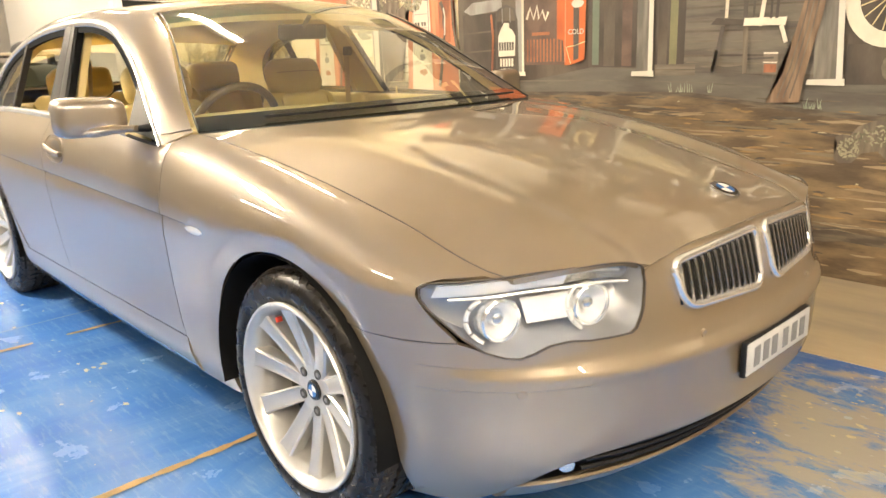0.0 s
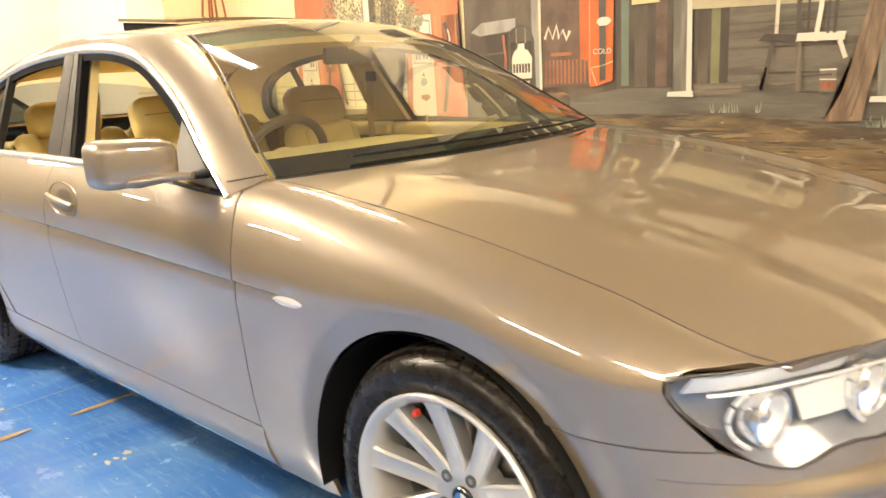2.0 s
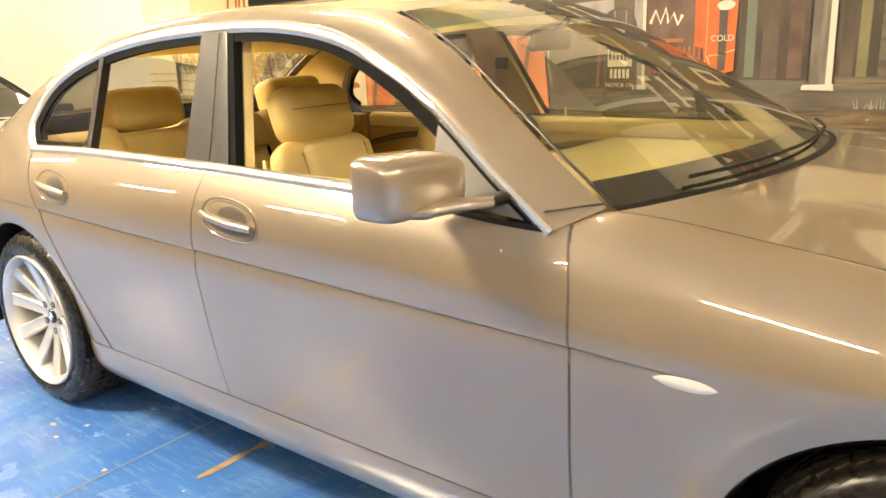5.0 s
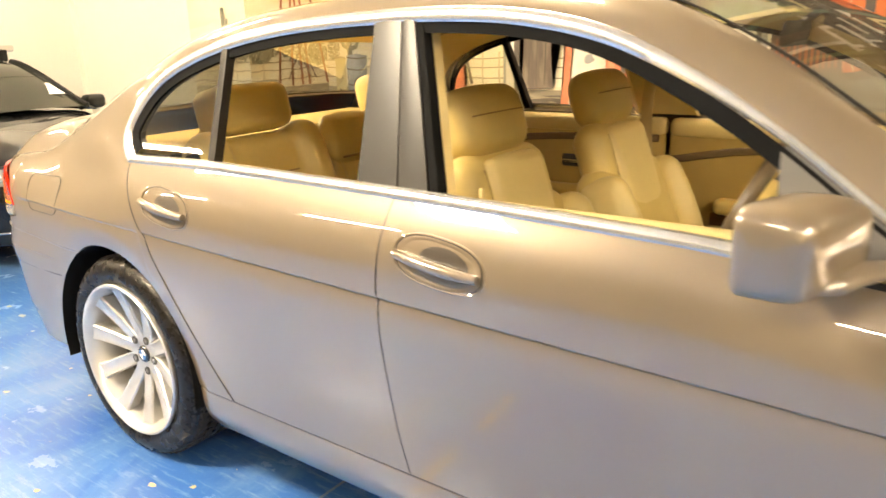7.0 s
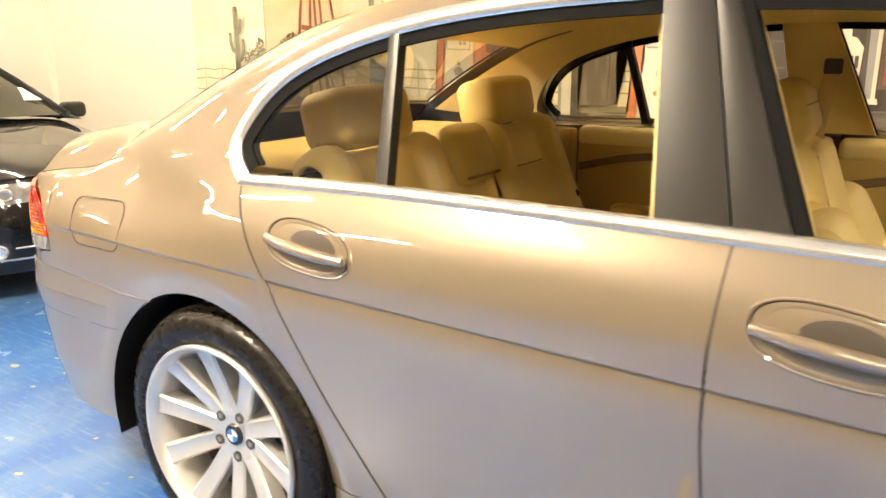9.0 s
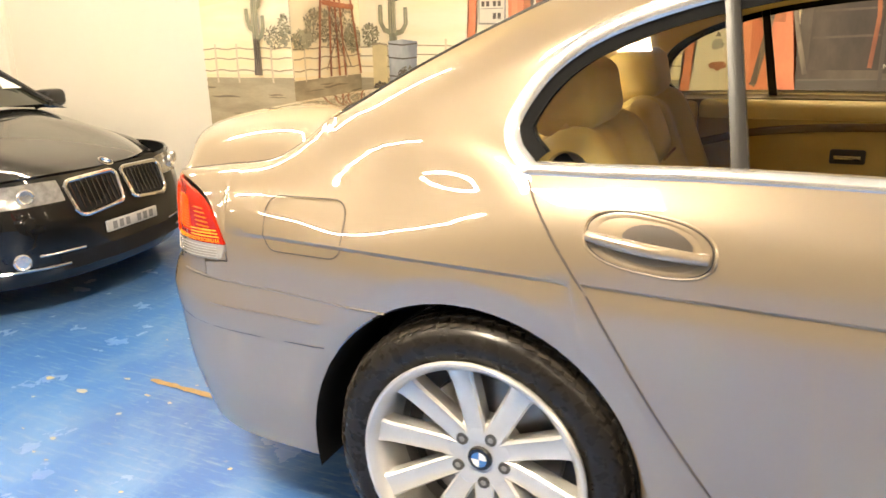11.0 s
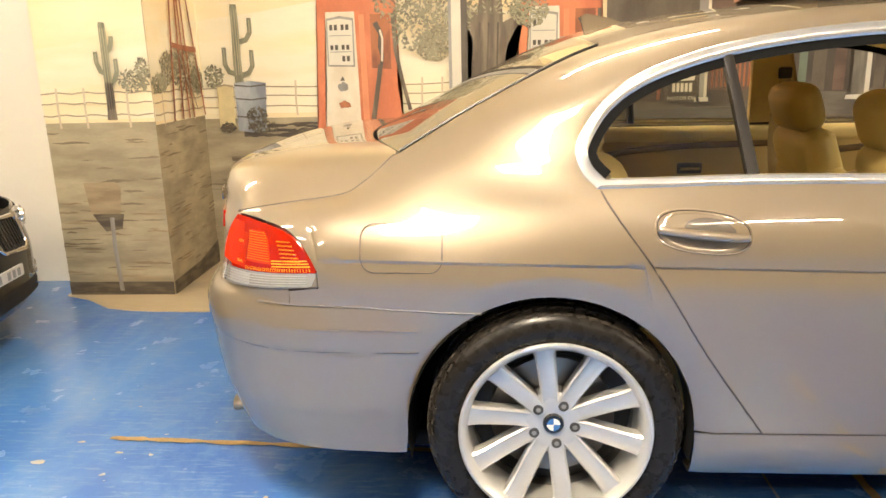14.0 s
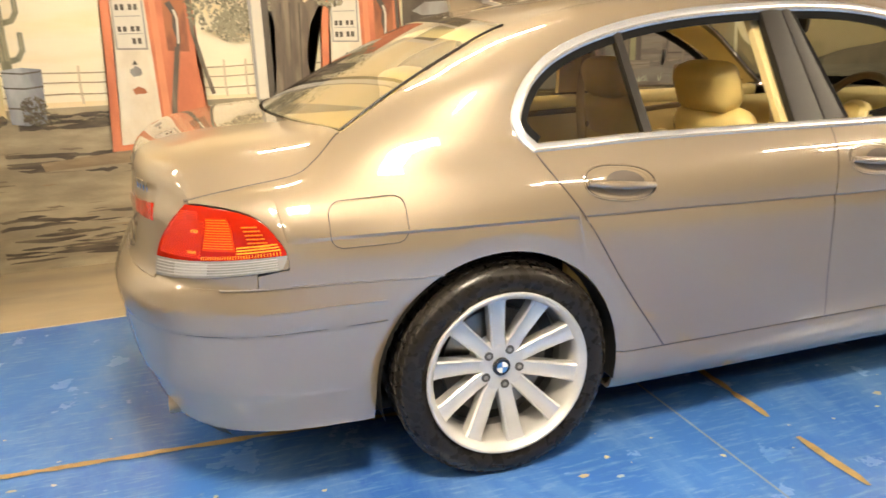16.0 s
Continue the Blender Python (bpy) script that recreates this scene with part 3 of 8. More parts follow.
def door(name, side, xa, xb, parent, label=""):
    """A door skin between two seams xa(z) < xb(z)."""
    n, rows = 26, []
    for i in range(n + 1):
        row = []
        for s in steps(s_at((xa(0.4) + xb(0.4)) / 2, SILL + G), 2.0, 26):
            z = lerp(SILL, 1.0, min(1, s / 2))
            for _ in range(4):
                x = lerp(xa(z) + G, xb(z) - G, i / n)
                z = skin(x, s).z
            p = skin(x, s)
            row.append(p)
        # the lower edge follows the sill
        row[0] = skin(row[0].x, s_at(row[0].x, SILL + G))
        rows.append(row)
    return sheet(name, [mirror(rows, side)], M["paint"], parent, 0.02, label)


def on_nose(y, z, out=0.0):
    """A point of the front face for a side distance y (signed) and height z."""
    w = half_width(1.75) - tuck(z)
    r = min(1.0, abs(y) / w)
    x = 1.75 + (nose(z) - 1.75) * (1 - r**2.2) ** (1 / 2.2)
    return Vector((x + out, y, z))


def on_tail(y, z, out=0.0):
    w = half_width(-2.0) - tuck(z)
    r = min(1.0, abs(y) / w)
    x = -2.0 + (tail(z) + 2.0) * (1 - r**TAIL_N) ** (1 / TAIL_N)
    return Vector((x - out, y, z))


lamp_top = spline((0.44, 0.735), (0.473, 0.756), (0.569, 0.766), (0.676, 0.766), (0.758, 0.760), (0.826, 0.754), (0.855, 0.752), (0.874, 0.736))
lamp_low = spline((0.44, 0.735), (0.449, 0.721), (0.469, 0.649), (0.503, 0.606), (0.589, 0.605), (0.657, 0.611), (0.702, 0.594), (0.73, 0.580), (0.774, 0.588),
                  (0.812, 0.619), (0.845, 0.665), (0.872, 0.722), (0.874, 0.736))
hood_lip = spline((0.0, 0.792), (0.10, 0.787), (0.30, 0.776), (0.40, 0.752), (0.449, 0.740), (0.473, 0.756))
bumper_top_f = spline((0.0, 0.790), (0.10, 0.785), (0.30, 0.774), (0.40, 0.750), (0.445, 0.738), (0.449, 0.721), (0.469, 0.649), (0.503, 0.606), (0.589, 0.605), (0.657, 0.611),
                      (0.702, 0.594), (0.73, 0.580), (0.774, 0.588), (0.812, 0.612), (0.84, 0.620), (0.915, 0.615))

saloon = thing("car", "champagne-beige metallic four-door saloon parked on the blue floor", "car")


def front_bumper():
    def levels(a, b):
        """Heights of the rows, close together where the upper face turns into the rub strip."""
        return [lerp(a, 0.49, k / 9) for k in range(10)] + [0.500, 0.508, 0.514, 0.520, 0.525, 0.530, 0.535, 0.542, 0.551] + [lerp(0.560, b, k / 7) for k in range(8)]
    ys = [0.0, 0.04, 0.1, 0.16, 0.22, 0.28, 0.33, 0.38, 0.41, 0.43, 0.444, 0.450, 0.458, 0.470, 0.486, 0.503, 0.53, 0.56, 0.60, 0.64, 0.67, 0.70, 0.72, 0.745, 0.775, 0.80, 0.825]
    grids = []
    low = spline((0.0, 0.343), (0.45, 0.338), (0.60, 0.320), (0.68, 0.278), (0.72, 0.215), (0.76, 0.178), (0.95, 0.175))
    for side in (-1, 1):
        rows = []
        for y in ys:
            a, b = low(y), bumper_top_f(y) - G
            rows.append([on_nose(side * y, z) for z in levels(a, b)])
        # the last columns run round the corner to the wheel arch
        for t in (0.2, 0.4, 0.6, 0.8, 1.0):
            row = []
            for z in levels(0.175, 0.614):
                p = on_nose(side * 0.825, z)
                xa = ARCH_FX + math.sqrt(max(0.0, ARCH_F**2 - (z - ARCH_FZ) ** 2)) if z > ARCH_FZ else ARCH_FX + ARCH_F
                x = lerp(p.x, xa, t)
                row.append(Vector((x, side * half(x, z), z)))
            rows.append(row)
        grids.append(rows)
    ob = sheet("front_bumper", grids, M["paint"], saloon, 0.015, weld=True)
    # chin below the intake
    rows = [[on_nose(y, z, o) for z, o in ((0.185, -0.05), (0.19, -0.005), (0.212, 0.004), (0.236, 0.0), (0.241, -0.012))] for y in spaced(-0.715, 0.715, 48)]
    sheet("chin", [rows], M["paint"], ob, 0.01)
    rows = [[on_nose(y, z, -0.05) for z in (0.205, 0.25, 0.30, 0.36)] for y in spaced(-0.655, 0.655, 40)]
    sheet("intake", [rows], M["plastic_black"], ob, 0.0)
    for z in (0.270, 0.300, 0.324):
        tube("intake_bar", [on_nose(y, z, -0.02) for y in spaced(-0.58, 0.58, 24)], 0.006, M["plastic_black"], ob, 6)
    for s in (-1, 1):
        c = on_nose(s * 0.615, 0.287, -0.026)
        m = Matrix.Translation(c) @ Vector((1, s * 0.9, 0)).to_track_quat("Z", "Y").to_matrix().to_4x4()
        lathe("fog_lamp", [(0.0, 0.006), (0.014, 0.005), (0.020, 0.001), (0.023, -0.01), (0.023, -0.03)], M["lamp_ring"], ob, 20, m, "round fog lamp")
        # parking sensors
        for y, z in ((0.30, 0.56), (0.74, 0.50)):
            c = on_nose(s * y, z, 0.001)
            n = Vector((1, s * 0.9 * (y > 0.5), 0))
            lathe("parking_sensor", [(0.0, 0.002), (0.010, 0.002), (0.0115, 0.0), (0.0115, -0.004)], M["paint"], ob, 16,
                  Matrix.Translation(c) @ n.to_track_quat("Z", "Y").to_matrix().to_4x4())
    # number plate with its characters as plain bars
    plate = box("number_plate", (-0.012, -0.186, -0.042), (0.004, 0.186, 0.042), M["plate_white"], ob, 0.003, "white number plate with dark bars", pose(2.378, 0, 0.468))
    for k, y in enumerate((-0.135, -0.085, -0.035, 0.03, 0.085, 0.135)):
        box("bar", (0.004, y - 0.016, -0.026), (0.0055, y + 0.016, 0.026), M["plate_dark"], plate, 0.0, "", pose(2.378, 0, 0.468))
    box("plate_frame", (-0.014, -0.190, -0.046), (0.001, 0.190, 0.046), M["plastic_black"], ob, 0.003, "", pose(2.378, 0, 0.468))
    # trim groove along the bumper corners
    for s in (-1, 1):
        for za, zb, y0 in ((0.556, 0.562, 0.76), (0.508, 0.508, 0.60)):
            pts = [on_nose(s * y, lerp(za, zb, (y - y0) / (0.875 - y0)), 0.0003) for y in spaced(y0, 0.875, 14)]
            tube("rub_groove", pts, 0.0009, M["groove_soft"], ob, 5)
    return ob


def headlight(side):
    """Clear lens over a dark housing with two ringed lamps."""
    hl = new("headlight")
    hl.parent = saloon
    hl["label"] = "clear headlight with two round lamps"
    ys = [0.452, 0.458, 0.466, 0.475, 0.49, 0.505, 0.53, 0.56, 0.6, 0.64, 0.68, 0.71, 0.735, 0.76, 0.79, 0.82, 0.845, 0.86, 0.870]

    def rows(out, inset):
        r = []
        for y in ys:
            a, b = lamp_low(y) + inset, lamp_top(y) - inset
            if b - a < 0.004:
                a = b = (a + b) / 2
                b += 0.004
            i = ys.index(y)
            r.append([on_nose(side * y, lerp(a, b, k / 8), out if out > 0 else -0.004 + (out + 0.004) * min(1, k * 0.45, (8 - k) * 0.45, i * 0.5, (18 - i) * 0.35)) for k in range(9)])
        return r

    sheet("lens", [rows(0.004, 0.002)], M["lens"], hl, 0.004)
    sheet("housing", [rows(-0.075, 0.0)], M["lamp_housing"], hl, 0.0)
    # the rim of the lens
    edge = [on_nose(side * y, lamp_top(y), 0.003) for y in ys] + [on_nose(side * y, lamp_low(y), 0.003) for y in ys[::-1]]
    tube("seal", edge, 0.0022, M["groove"], hl, 6, True)
    for y, z in ((0.740, 0.662), (0.560, 0.676)):
        c = on_nose(side * y, z, -0.058)
        n = Vector((1, side * 0.28, -0.02)).normalized()
        m = Matrix.Translation(c) @ n.to_track_quat("Z", "Y").to_matrix().to_4x4()
        ring = lathe("lamp_ring", [(0.041, 0.0), (0.043, 0.032), (0.046, 0.037), (0.050, 0.033), (0.051, 0.0)], M["lamp_ring"], hl, 32, m, "bright chrome lamp ring")
        lathe("bowl", [(0.0, -0.012), (0.018, -0.006), (0.034, 0.010), (0.042, 0.028)], M["lamp_white"], ring, 28, m, "white lamp bowl")
        lathe("projector", [(0.0, 0.026), (0.010, 0.024), (0.018, 0.016), (0.021, 0.002)], M["projector"], ring, 24, m, "clear glass projector lens")
        # the bright light guide that curves round the outer side of each lamp
        for k in range(4):
            a0, a1 = radians(128 + 27 * k), radians(128 + 27 * k + 23)
            pts = [on_nose(side * (y - 0.064 * math.cos(a)), z + 0.060 * math.sin(a), -0.020) for a in spaced(a0, a1, 4)]
            tube("light_guide", pts, 0.0055, M["lamp_white"], hl, 6)
    # white bar between the lamps with their glare painted in
    pts = [[on_nose(side * y, lerp(0.708, 0.655, k / 3) + 0.05 * (0.65 - y), -0.034 + 0.012 * k / 3) for k in range(4)] for y in spaced(0.595, 0.705, 6)]
    sheet("glare_bar", [pts], M["lamp_white"], hl, 0.004, "white bar with the lamps' glare painted in")
    # pale eyebrow with the indicator
    pts = [[on_nose(side * y, lerp(lamp_top(y) - 0.010, lamp_top(y) - 0.040, k / 4), -0.008 - 0.022 * (k / 4)) for k in range(5)] for y in spaced(0.62, 0.845, 16)]
    sheet("eyebrow", [pts], M["lamp_white"], hl, 0.004, "white indicator strip")
    pts = [[on_nose(side * y, lerp(lamp_top(y) - 0.010, lamp_top(y) - 0.038, k / 4), -0.012 - 0.022 * (k / 4)) for k in range(5)] for y in spaced(0.475, 0.615, 12)]
    sheet("eyebrow", [pts], M["satin_chrome"], hl, 0.004)
    tube("eyebrow_edge", [on_nose(side * y, lamp_top(y) - 0.042, -0.012) for y in spaced(0.485, 0.83, 18)], 0.0035, M["lamp_white"], hl, 6)


def kidney(side):
    """One half of the twin grille: a chrome surround, a dark back and upright slats."""
    def outline(d, out):
        pts = []
        w0, w1, z0, z1 = 0.022 + d, 0.377 - d, 0.621 + d, 0.764 - d
        corners = [(w0, z1, 0.03), (w1 - 0.004, z1 - 0.022, 0.035), (w1 - 0.028, z0 + 0.012, 0.045), (w0 + 0.018, z0, 0.035)]
        for i, (y, z, r) in enumerate(corners):
            a, b = Vector(corners[i - 1][:2]), Vector(corners[(i + 1) % 4][:2])
            c = Vector((y, z))
            p, q = c + (a - c).normalized() * r, c + (b - c).normalized() * r
            for k in range(7):
                t = k / 6
                v = p * (1 - t) ** 2 + c * 2 * t * (1 - t) + q * t * t
                pts.append(on_nose(side * v.x, v.y, out))
        return pts
    g = tube("kidney_grille", outline(0.0, 0.006), 0.0112, M["bright_trim"], saloon, 12, True, 1.0, "chrome-framed grille half with upright slats")
    rows = [[on_nose(side * y, z, 0.0035) for z in spaced(0.628 + 0.012 * (y / 0.36), 0.763 - 0.024 * (y / 0.37), 4)] for y in spaced(0.030, 0.362, 14)]
    sheet("backing", [rows], M["under"], g, 0.0, "", centre=(1.5, 0, 0.7))
    for i in range(13):
        y = lerp(0.045, 0.350, i / 12)
        za = 0.634 + 0.006 * (y / 0.35) + (0.015 if i > 11 else 0)
        zb = 0.757 - 0.022 * (y / 0.37)
        bm = bmesh.new()
        add_box(bm, (-0.002, -0.0021, za), (0.010, 0.0021, zb), 0.0010)
        p0, p1 = on_nose(side * y, za, 0), on_nose(side * y, zb, 0)
        for v in bm.verts:
            t = (v.co.z - za) / (zb - za)
            v.co.x += lerp(p0.x, p1.x, t) + 0.004
            v.co.y += side * y
        part("slat", bm, M["slat_grey"], g)


def fender(side):
    seam_low = spline((0.795, 0.975), (0.806, 0.955), (0.818, 0.905), (0.831, 0.85), (0.842, 0.72))
    g0 = columns(spaced(0.802, 0.842, 5), seam_low, top_z, 10)
    g1 = columns([0.842] + spaced(0.86, ARCH_FX - ARCH_F, 10), lambda x: 0.205, top_z, 26)
    # the seam to the door follows its curve
    row = []
    for p in g1[0]:
        x = door_front(p.z) + G
        row.append(skin(x, s_at(x, p.z)) if p.z < top_z(x) - 0.002 else Vector((0.842, p.y, p.z)))
    g1[0] = row
    xs = [x for x in arch_columns(ARCH_FX, ARCH_F, ARCH_FZ, ARCH_FX - ARCH_F, 1.745)] + spaced(1.745, 1.956, 9)
    g2 = columns(xs, lambda x: arch(x, ARCH_FX, ARCH_FZ, ARCH_F) if x < 1.745 else 0.618, top_z, 26)
    # above the headlight
    def beside(x):
        r = (x - 1.75) / (2.298 - 1.75)
        return 0.925 * max(0, 1 - r**2.2) ** (1 / 2.2)
    g3 = columns(spaced(1.956, 2.115, 8), lambda x: min(top_z(x) - 0.004, lamp_top(min(0.874, beside(x))) + 0.003), top_z, 26)
    # below its tip
    g4 = []
    for i in range(9):
        x = lerp(1.956, 2.03, i / 8)
        zt = lerp(0.722, 0.622, (i / 8) ** 0.8)
        g4.append([Vector((x, -half(x, z), z)) for z in spaced(0.618, zt, 6)])
    ob = sheet("front_fender", [mirror(g, side) for g in (g0, g1, g2, g3, g4)], M["paint"], saloon, 0.015, weld=True)
    # side indicator
    pts = [[Vector((x, side * (half(x, z) + 0.004 * math.sin(math.pi * k / 4) * math.sin(math.pi * min(1, max(0, (x - 1.0) / 0.115)))), z))
            for k, z in enumerate(spaced(0.744 - 0.0125 * (1 - abs((x - 1.0585) / 0.057) ** 3), 0.744 + 0.0115 * (1 - abs((x - 1.0585) / 0.057) ** 3) + 0.0005, 4))] for x in spaced(1.002, 1.115, 10)]
    sheet("side_indicator", [pts], M["indicator_clear"], ob, 0.004, "clear side indicator lens")
    return ob


def fair(bm, inside):
    """Lets the free points settle into a surface that bends evenly between the fixed ones."""
    bm.verts.ensure_lookup_table()
    free = {v for v in bm.verts if inside(v.co) and not v.is_boundary}
    ring1 = {e.other_vert(v) for v in free for e in v.link_edges}
    ring2 = {e.other_vert(v) for v in ring1 for e in v.link_edges}
    use = sorted(free | ring1 | ring2, key=lambda v: v.index)
    at = {v: i for i, v in enumerate(use)}
    n = len(use)
    lap = np.zeros((n, n))
    for v in use:
        near = [(e.other_vert(v), 1.0 / max(1e-4, e.calc_length())) for e in v.link_edges if e.other_vert(v) in at]
        total = sum(w for _, w in near)
        for o, w in near:
            lap[at[v], at[o]] += w / total
        lap[at[v], at[v]] -= 1.0
    two = lap @ lap
    f = [at[v] for v in use if v in free]
    k = [at[v] for v in use if v not in free]
    pos = np.array([v.co[:] for v in use])
    pos[f] = np.linalg.lstsq(two[np.ix_(f, f)], -two[np.ix_(f, k)] @ pos[k], rcond=None)[0]
    for v in free:
        v.co = pos[at[v]]


def quarter(side):
    """Rear quarter, C-pillar, roof rail and A-pillar in one pressing."""
    seam = spline((-1.394, 1.012), (-1.388, 1.007), (-1.250, 0.805), (-1.109, 0.577), (-0.958, 0.363), (-0.94, 0.348))
    arch0 = ARCH_RX + ARCH_R
    def low(x):
        if x > arch0:
            return SILL + G
        a = arch(x, ARCH_RX, ARCH_RZ, ARCH_R)
        b = lerp(0.690, 0.706, (x + 1.69) / (-0.3)) if x < -1.69 else 0
        return a if x > -1.69 else b + G
    xs1 = spaced(-0.948, arch0, 8)
    xs2 = [arch0] + [x for x in arch_columns(ARCH_RX, ARCH_R, ARCH_RZ, -1.689, arch0 - 0.001)][::-1] + [-1.692]
    xs3 = spaced(-1.692, ROOT_X1, 9) + spaced(ROOT_X1, -2.118, 8)[1:]
    xs2 = sorted(set(xs2) | {ROOT_X0}, reverse=True)
    root_t = sorted({round((x - ROOT_X0) / (ROOT_X1 - ROOT_X0), 6) for x in xs2 + xs3 if ROOT_X1 - 1e-6 <= x <= ROOT_X0 + 1e-6})
    hi = lambda x: (seam(x - G * 1.5) if x > ROOT_X0 + 0.001 else top_z(x))
    g1 = columns(xs1, low, hi, 26)
    g2 = columns(xs2, low, hi, 26)
    g3 = columns(xs3, low, hi, 26)
    lt = spline((-2.352, 0.940), (-2.330, 0.9385), (-2.275, 0.9305), (-2.217, 0.9165), (-2.175, 0.8935), (-2.14, 0.8485), (-2.119, 0.8035))
    g4 = columns(spaced(-2.118, -2.350, 14), lambda x: lt(x), lambda x: max(top_z(x), lt(x) + 0.002), 26)
    gs = spaced(-2.118, -2.2, 4)
    g5 = columns(gs, lambda x: 0.712, lambda x: lerp(0.762, 0.748, (x + 2.118) / (-0.082)), 8)
    g = [mirror(q, side) for q in (g1, g2, g3, g4, g5)]
    g.append(mirror(rail_rows(root_t), side))
    ob = sheet("side_frame", g, M["paint"], saloon, 0.0, weld=True, centre=(-0.4, 0, 0.7))
    bm = bmesh.new()
    bm.from_mesh(ob.data)
    fair(bm, lambda c: -2.05 < c.x < -1.375 and 0.872 < c.z < 1.29)
    # the pillar is crowned between the window and the rear screen
    edge_a = spline((0.90, -1.36), (1.012, -1.392), (1.055, -1.430), (1.115, -1.437), (1.217, -1.370), (1.292, -1.25))
    edge_b = spline((0.90, -1.99), (1.05, -1.93), (1.090, -1.91), (1.125, -1.85), (1.193, -1.73), (1.283, -1.55))
    fade = spline((0.93, 0.0), (0.96, 0.10), (1.00, 0.50), (1.06, 1.0), (1.18, 1.0), (1.25, 0.35), (1.29, 0.0))
    for v in bm.verts:
        if 0.93 < v.co.z < 1.29:
            a, b = edge_a(v.co.z), edge_b(v.co.z)
            t = (v.co.x - a) / (b - a)
            if 0 < t < 1 and not v.is_boundary:
                lift = 0.026 * fade(v.co.z) * (4 * t * (1 - t)) ** 0.9
                v.co += Vector((0, math.copysign(0.94 * lift, v.co.y), 0.30 * lift))
    bm.to_mesh(ob.data)
    bm.free()
    for poly in ob.data.polygons:
        poly.use_smooth = True
    return ob


RAIL_A = [(0.768, 0.966), (0.61, 1.066), (0.455, 1.171), (0.295, 1.262), (0.1, 1.347), (-0.08, 1.386), (-0.27, 1.402), (-0.5, 1.403), (-0.8, 1.388), (-1.05, 1.352),
          (-1.25, 1.292), (-1.37, 1.217), (-1.437, 1.115), (-1.43, 1.055), (-1.392, 1.012)]
RAIL_B = [(0.847, 0.815, 1.006), (0.705, 0.771, 1.095), (0.547, 0.71, 1.196), (0.365, 0.643, 1.308), (0.145, 0.583, 1.407), (-0.05, 0.575, 1.437), (-0.27, 0.575, 1.452),
          (-0.5, 0.575, 1.457), (-0.8, 0.575, 1.447), (-1.1, 0.575, 1.418), (-1.36, 0.590, 1.362), (-1.55, 0.628, 1.283), (-1.73, 0.668, 1.193), (-1.85, 0.698, 1.125), (-1.91, 0.715, 1.090)]
glass_y = lambda z: 0.862 - 0.416 * (z - 1.03)
LINE_A = catmull([(x, -glass_y(z), z) for x, z in RAIL_A], 6)
LINE_B = catmull([(x, -y, z) for x, y, z in RAIL_B], 6)


def rail_rows(ts):
    rows = []
    for i, (a, b) in enumerate(zip(LINE_A, LINE_B)):
        u = i / (len(LINE_A) - 1)
        bulge = 0.022 * min(1, u * 6) * min(1, (1 - u) * 5)
        row = []
        for t in ts:
            p = a.lerp(b, t)
            out = Vector((0, -0.75, 0.65))
            row.append(p + out * bulge * math.sin(math.pi * t) ** 0.8)
        rows.append(row)
    return rows


def crossing(i0, i1, bow, crown, n=24, inset=0.0):
    """A sheet from the right rail to the left one, over the rail's points i0 to i1."""
    rows = []
    for i in range(i0, i1 + 1):
        b = LINE_B[i]
        t = (i - i0) / (i1 - i0)
        row = []
        for k in range(n + 1):
            g = lerp(-1 + inset, 1 - inset, k / n)
            e = 1 - abs(g) ** 2.2
            row.append(Vector((b.x + bow(t) * e, -b.y * g * -1, b.z + crown(t) * e)))
        rows.append(row)
    return rows


hood_side = spline((0.0, 1.0), (0.275, 0.855), (0.516, 0.654), (0.758, 0.366), (0.9, 0.16), (1.0, 0.0))
hood_mid = spline((0.0, 1.0), (0.34, 0.84), (0.67, 0.53), (0.835, 0.34), (0.925, 0.22), (0.97, 0.12), (1.0, 0.0))


def hood():
    rows = []
    for i in range(41):
        u = i / 40
        row = []
        for k in range(49):
            g = lerp(-1, 1, k / 48)
            ag = abs(g)
            xs = lerp(0.862, 2.112, u)
            ye = ag * 0.733
            xf = on_nose(ye, 0.76).x + 0.004
            xb = 0.862 + 0.205 * (1 - ag**2.2)
            x = lerp(xb, xf, u)
            w = lerp(top_y(xs) - G, 0.733, u**3)
            y = g * w
            zf = hood_lip(ye) if ye < 0.45 else lamp_top(ye) + 0.004
            zb = lerp(1.012, top_z(0.862), ag**3)
            h = lerp(hood_mid(u), hood_side(u), ag**2)
            ridge = 0.010 * math.exp(-((ag - 0.70) / 0.13) ** 2) * math.sin(math.pi * min(1, u * 1.0)) ** 0.6
            if ag > 0.999:
                z = top_z(xs)
                x = xs
                y = math.copysign(top_y(xs) - G, g)
            else:
                z = zf + (zb - zf) * h + ridge
                edge = top_z(min(xs, 2.1))
                z = lerp(z, edge + ridge, ag**8)
            row.append(Vector((x, y, z)))
        rows.append(row)
    ob = sheet("hood", [rows], M["paint"], saloon, 0.015)
    c = Vector((2.209, 0, 0.0))
    return ob


lamp_rear = spline((0.70, 0.690), (0.75, 0.672), (0.795, 0.682), (0.83, 0.700), (0.87, 0.732), (0.938, 0.788))
lamp_front = spline((0.70, -2.118), (0.803, -2.119), (0.848, -2.140), (0.893, -2.175), (0.916, -2.217), (0.930, -2.275), (0.938, -2.330))


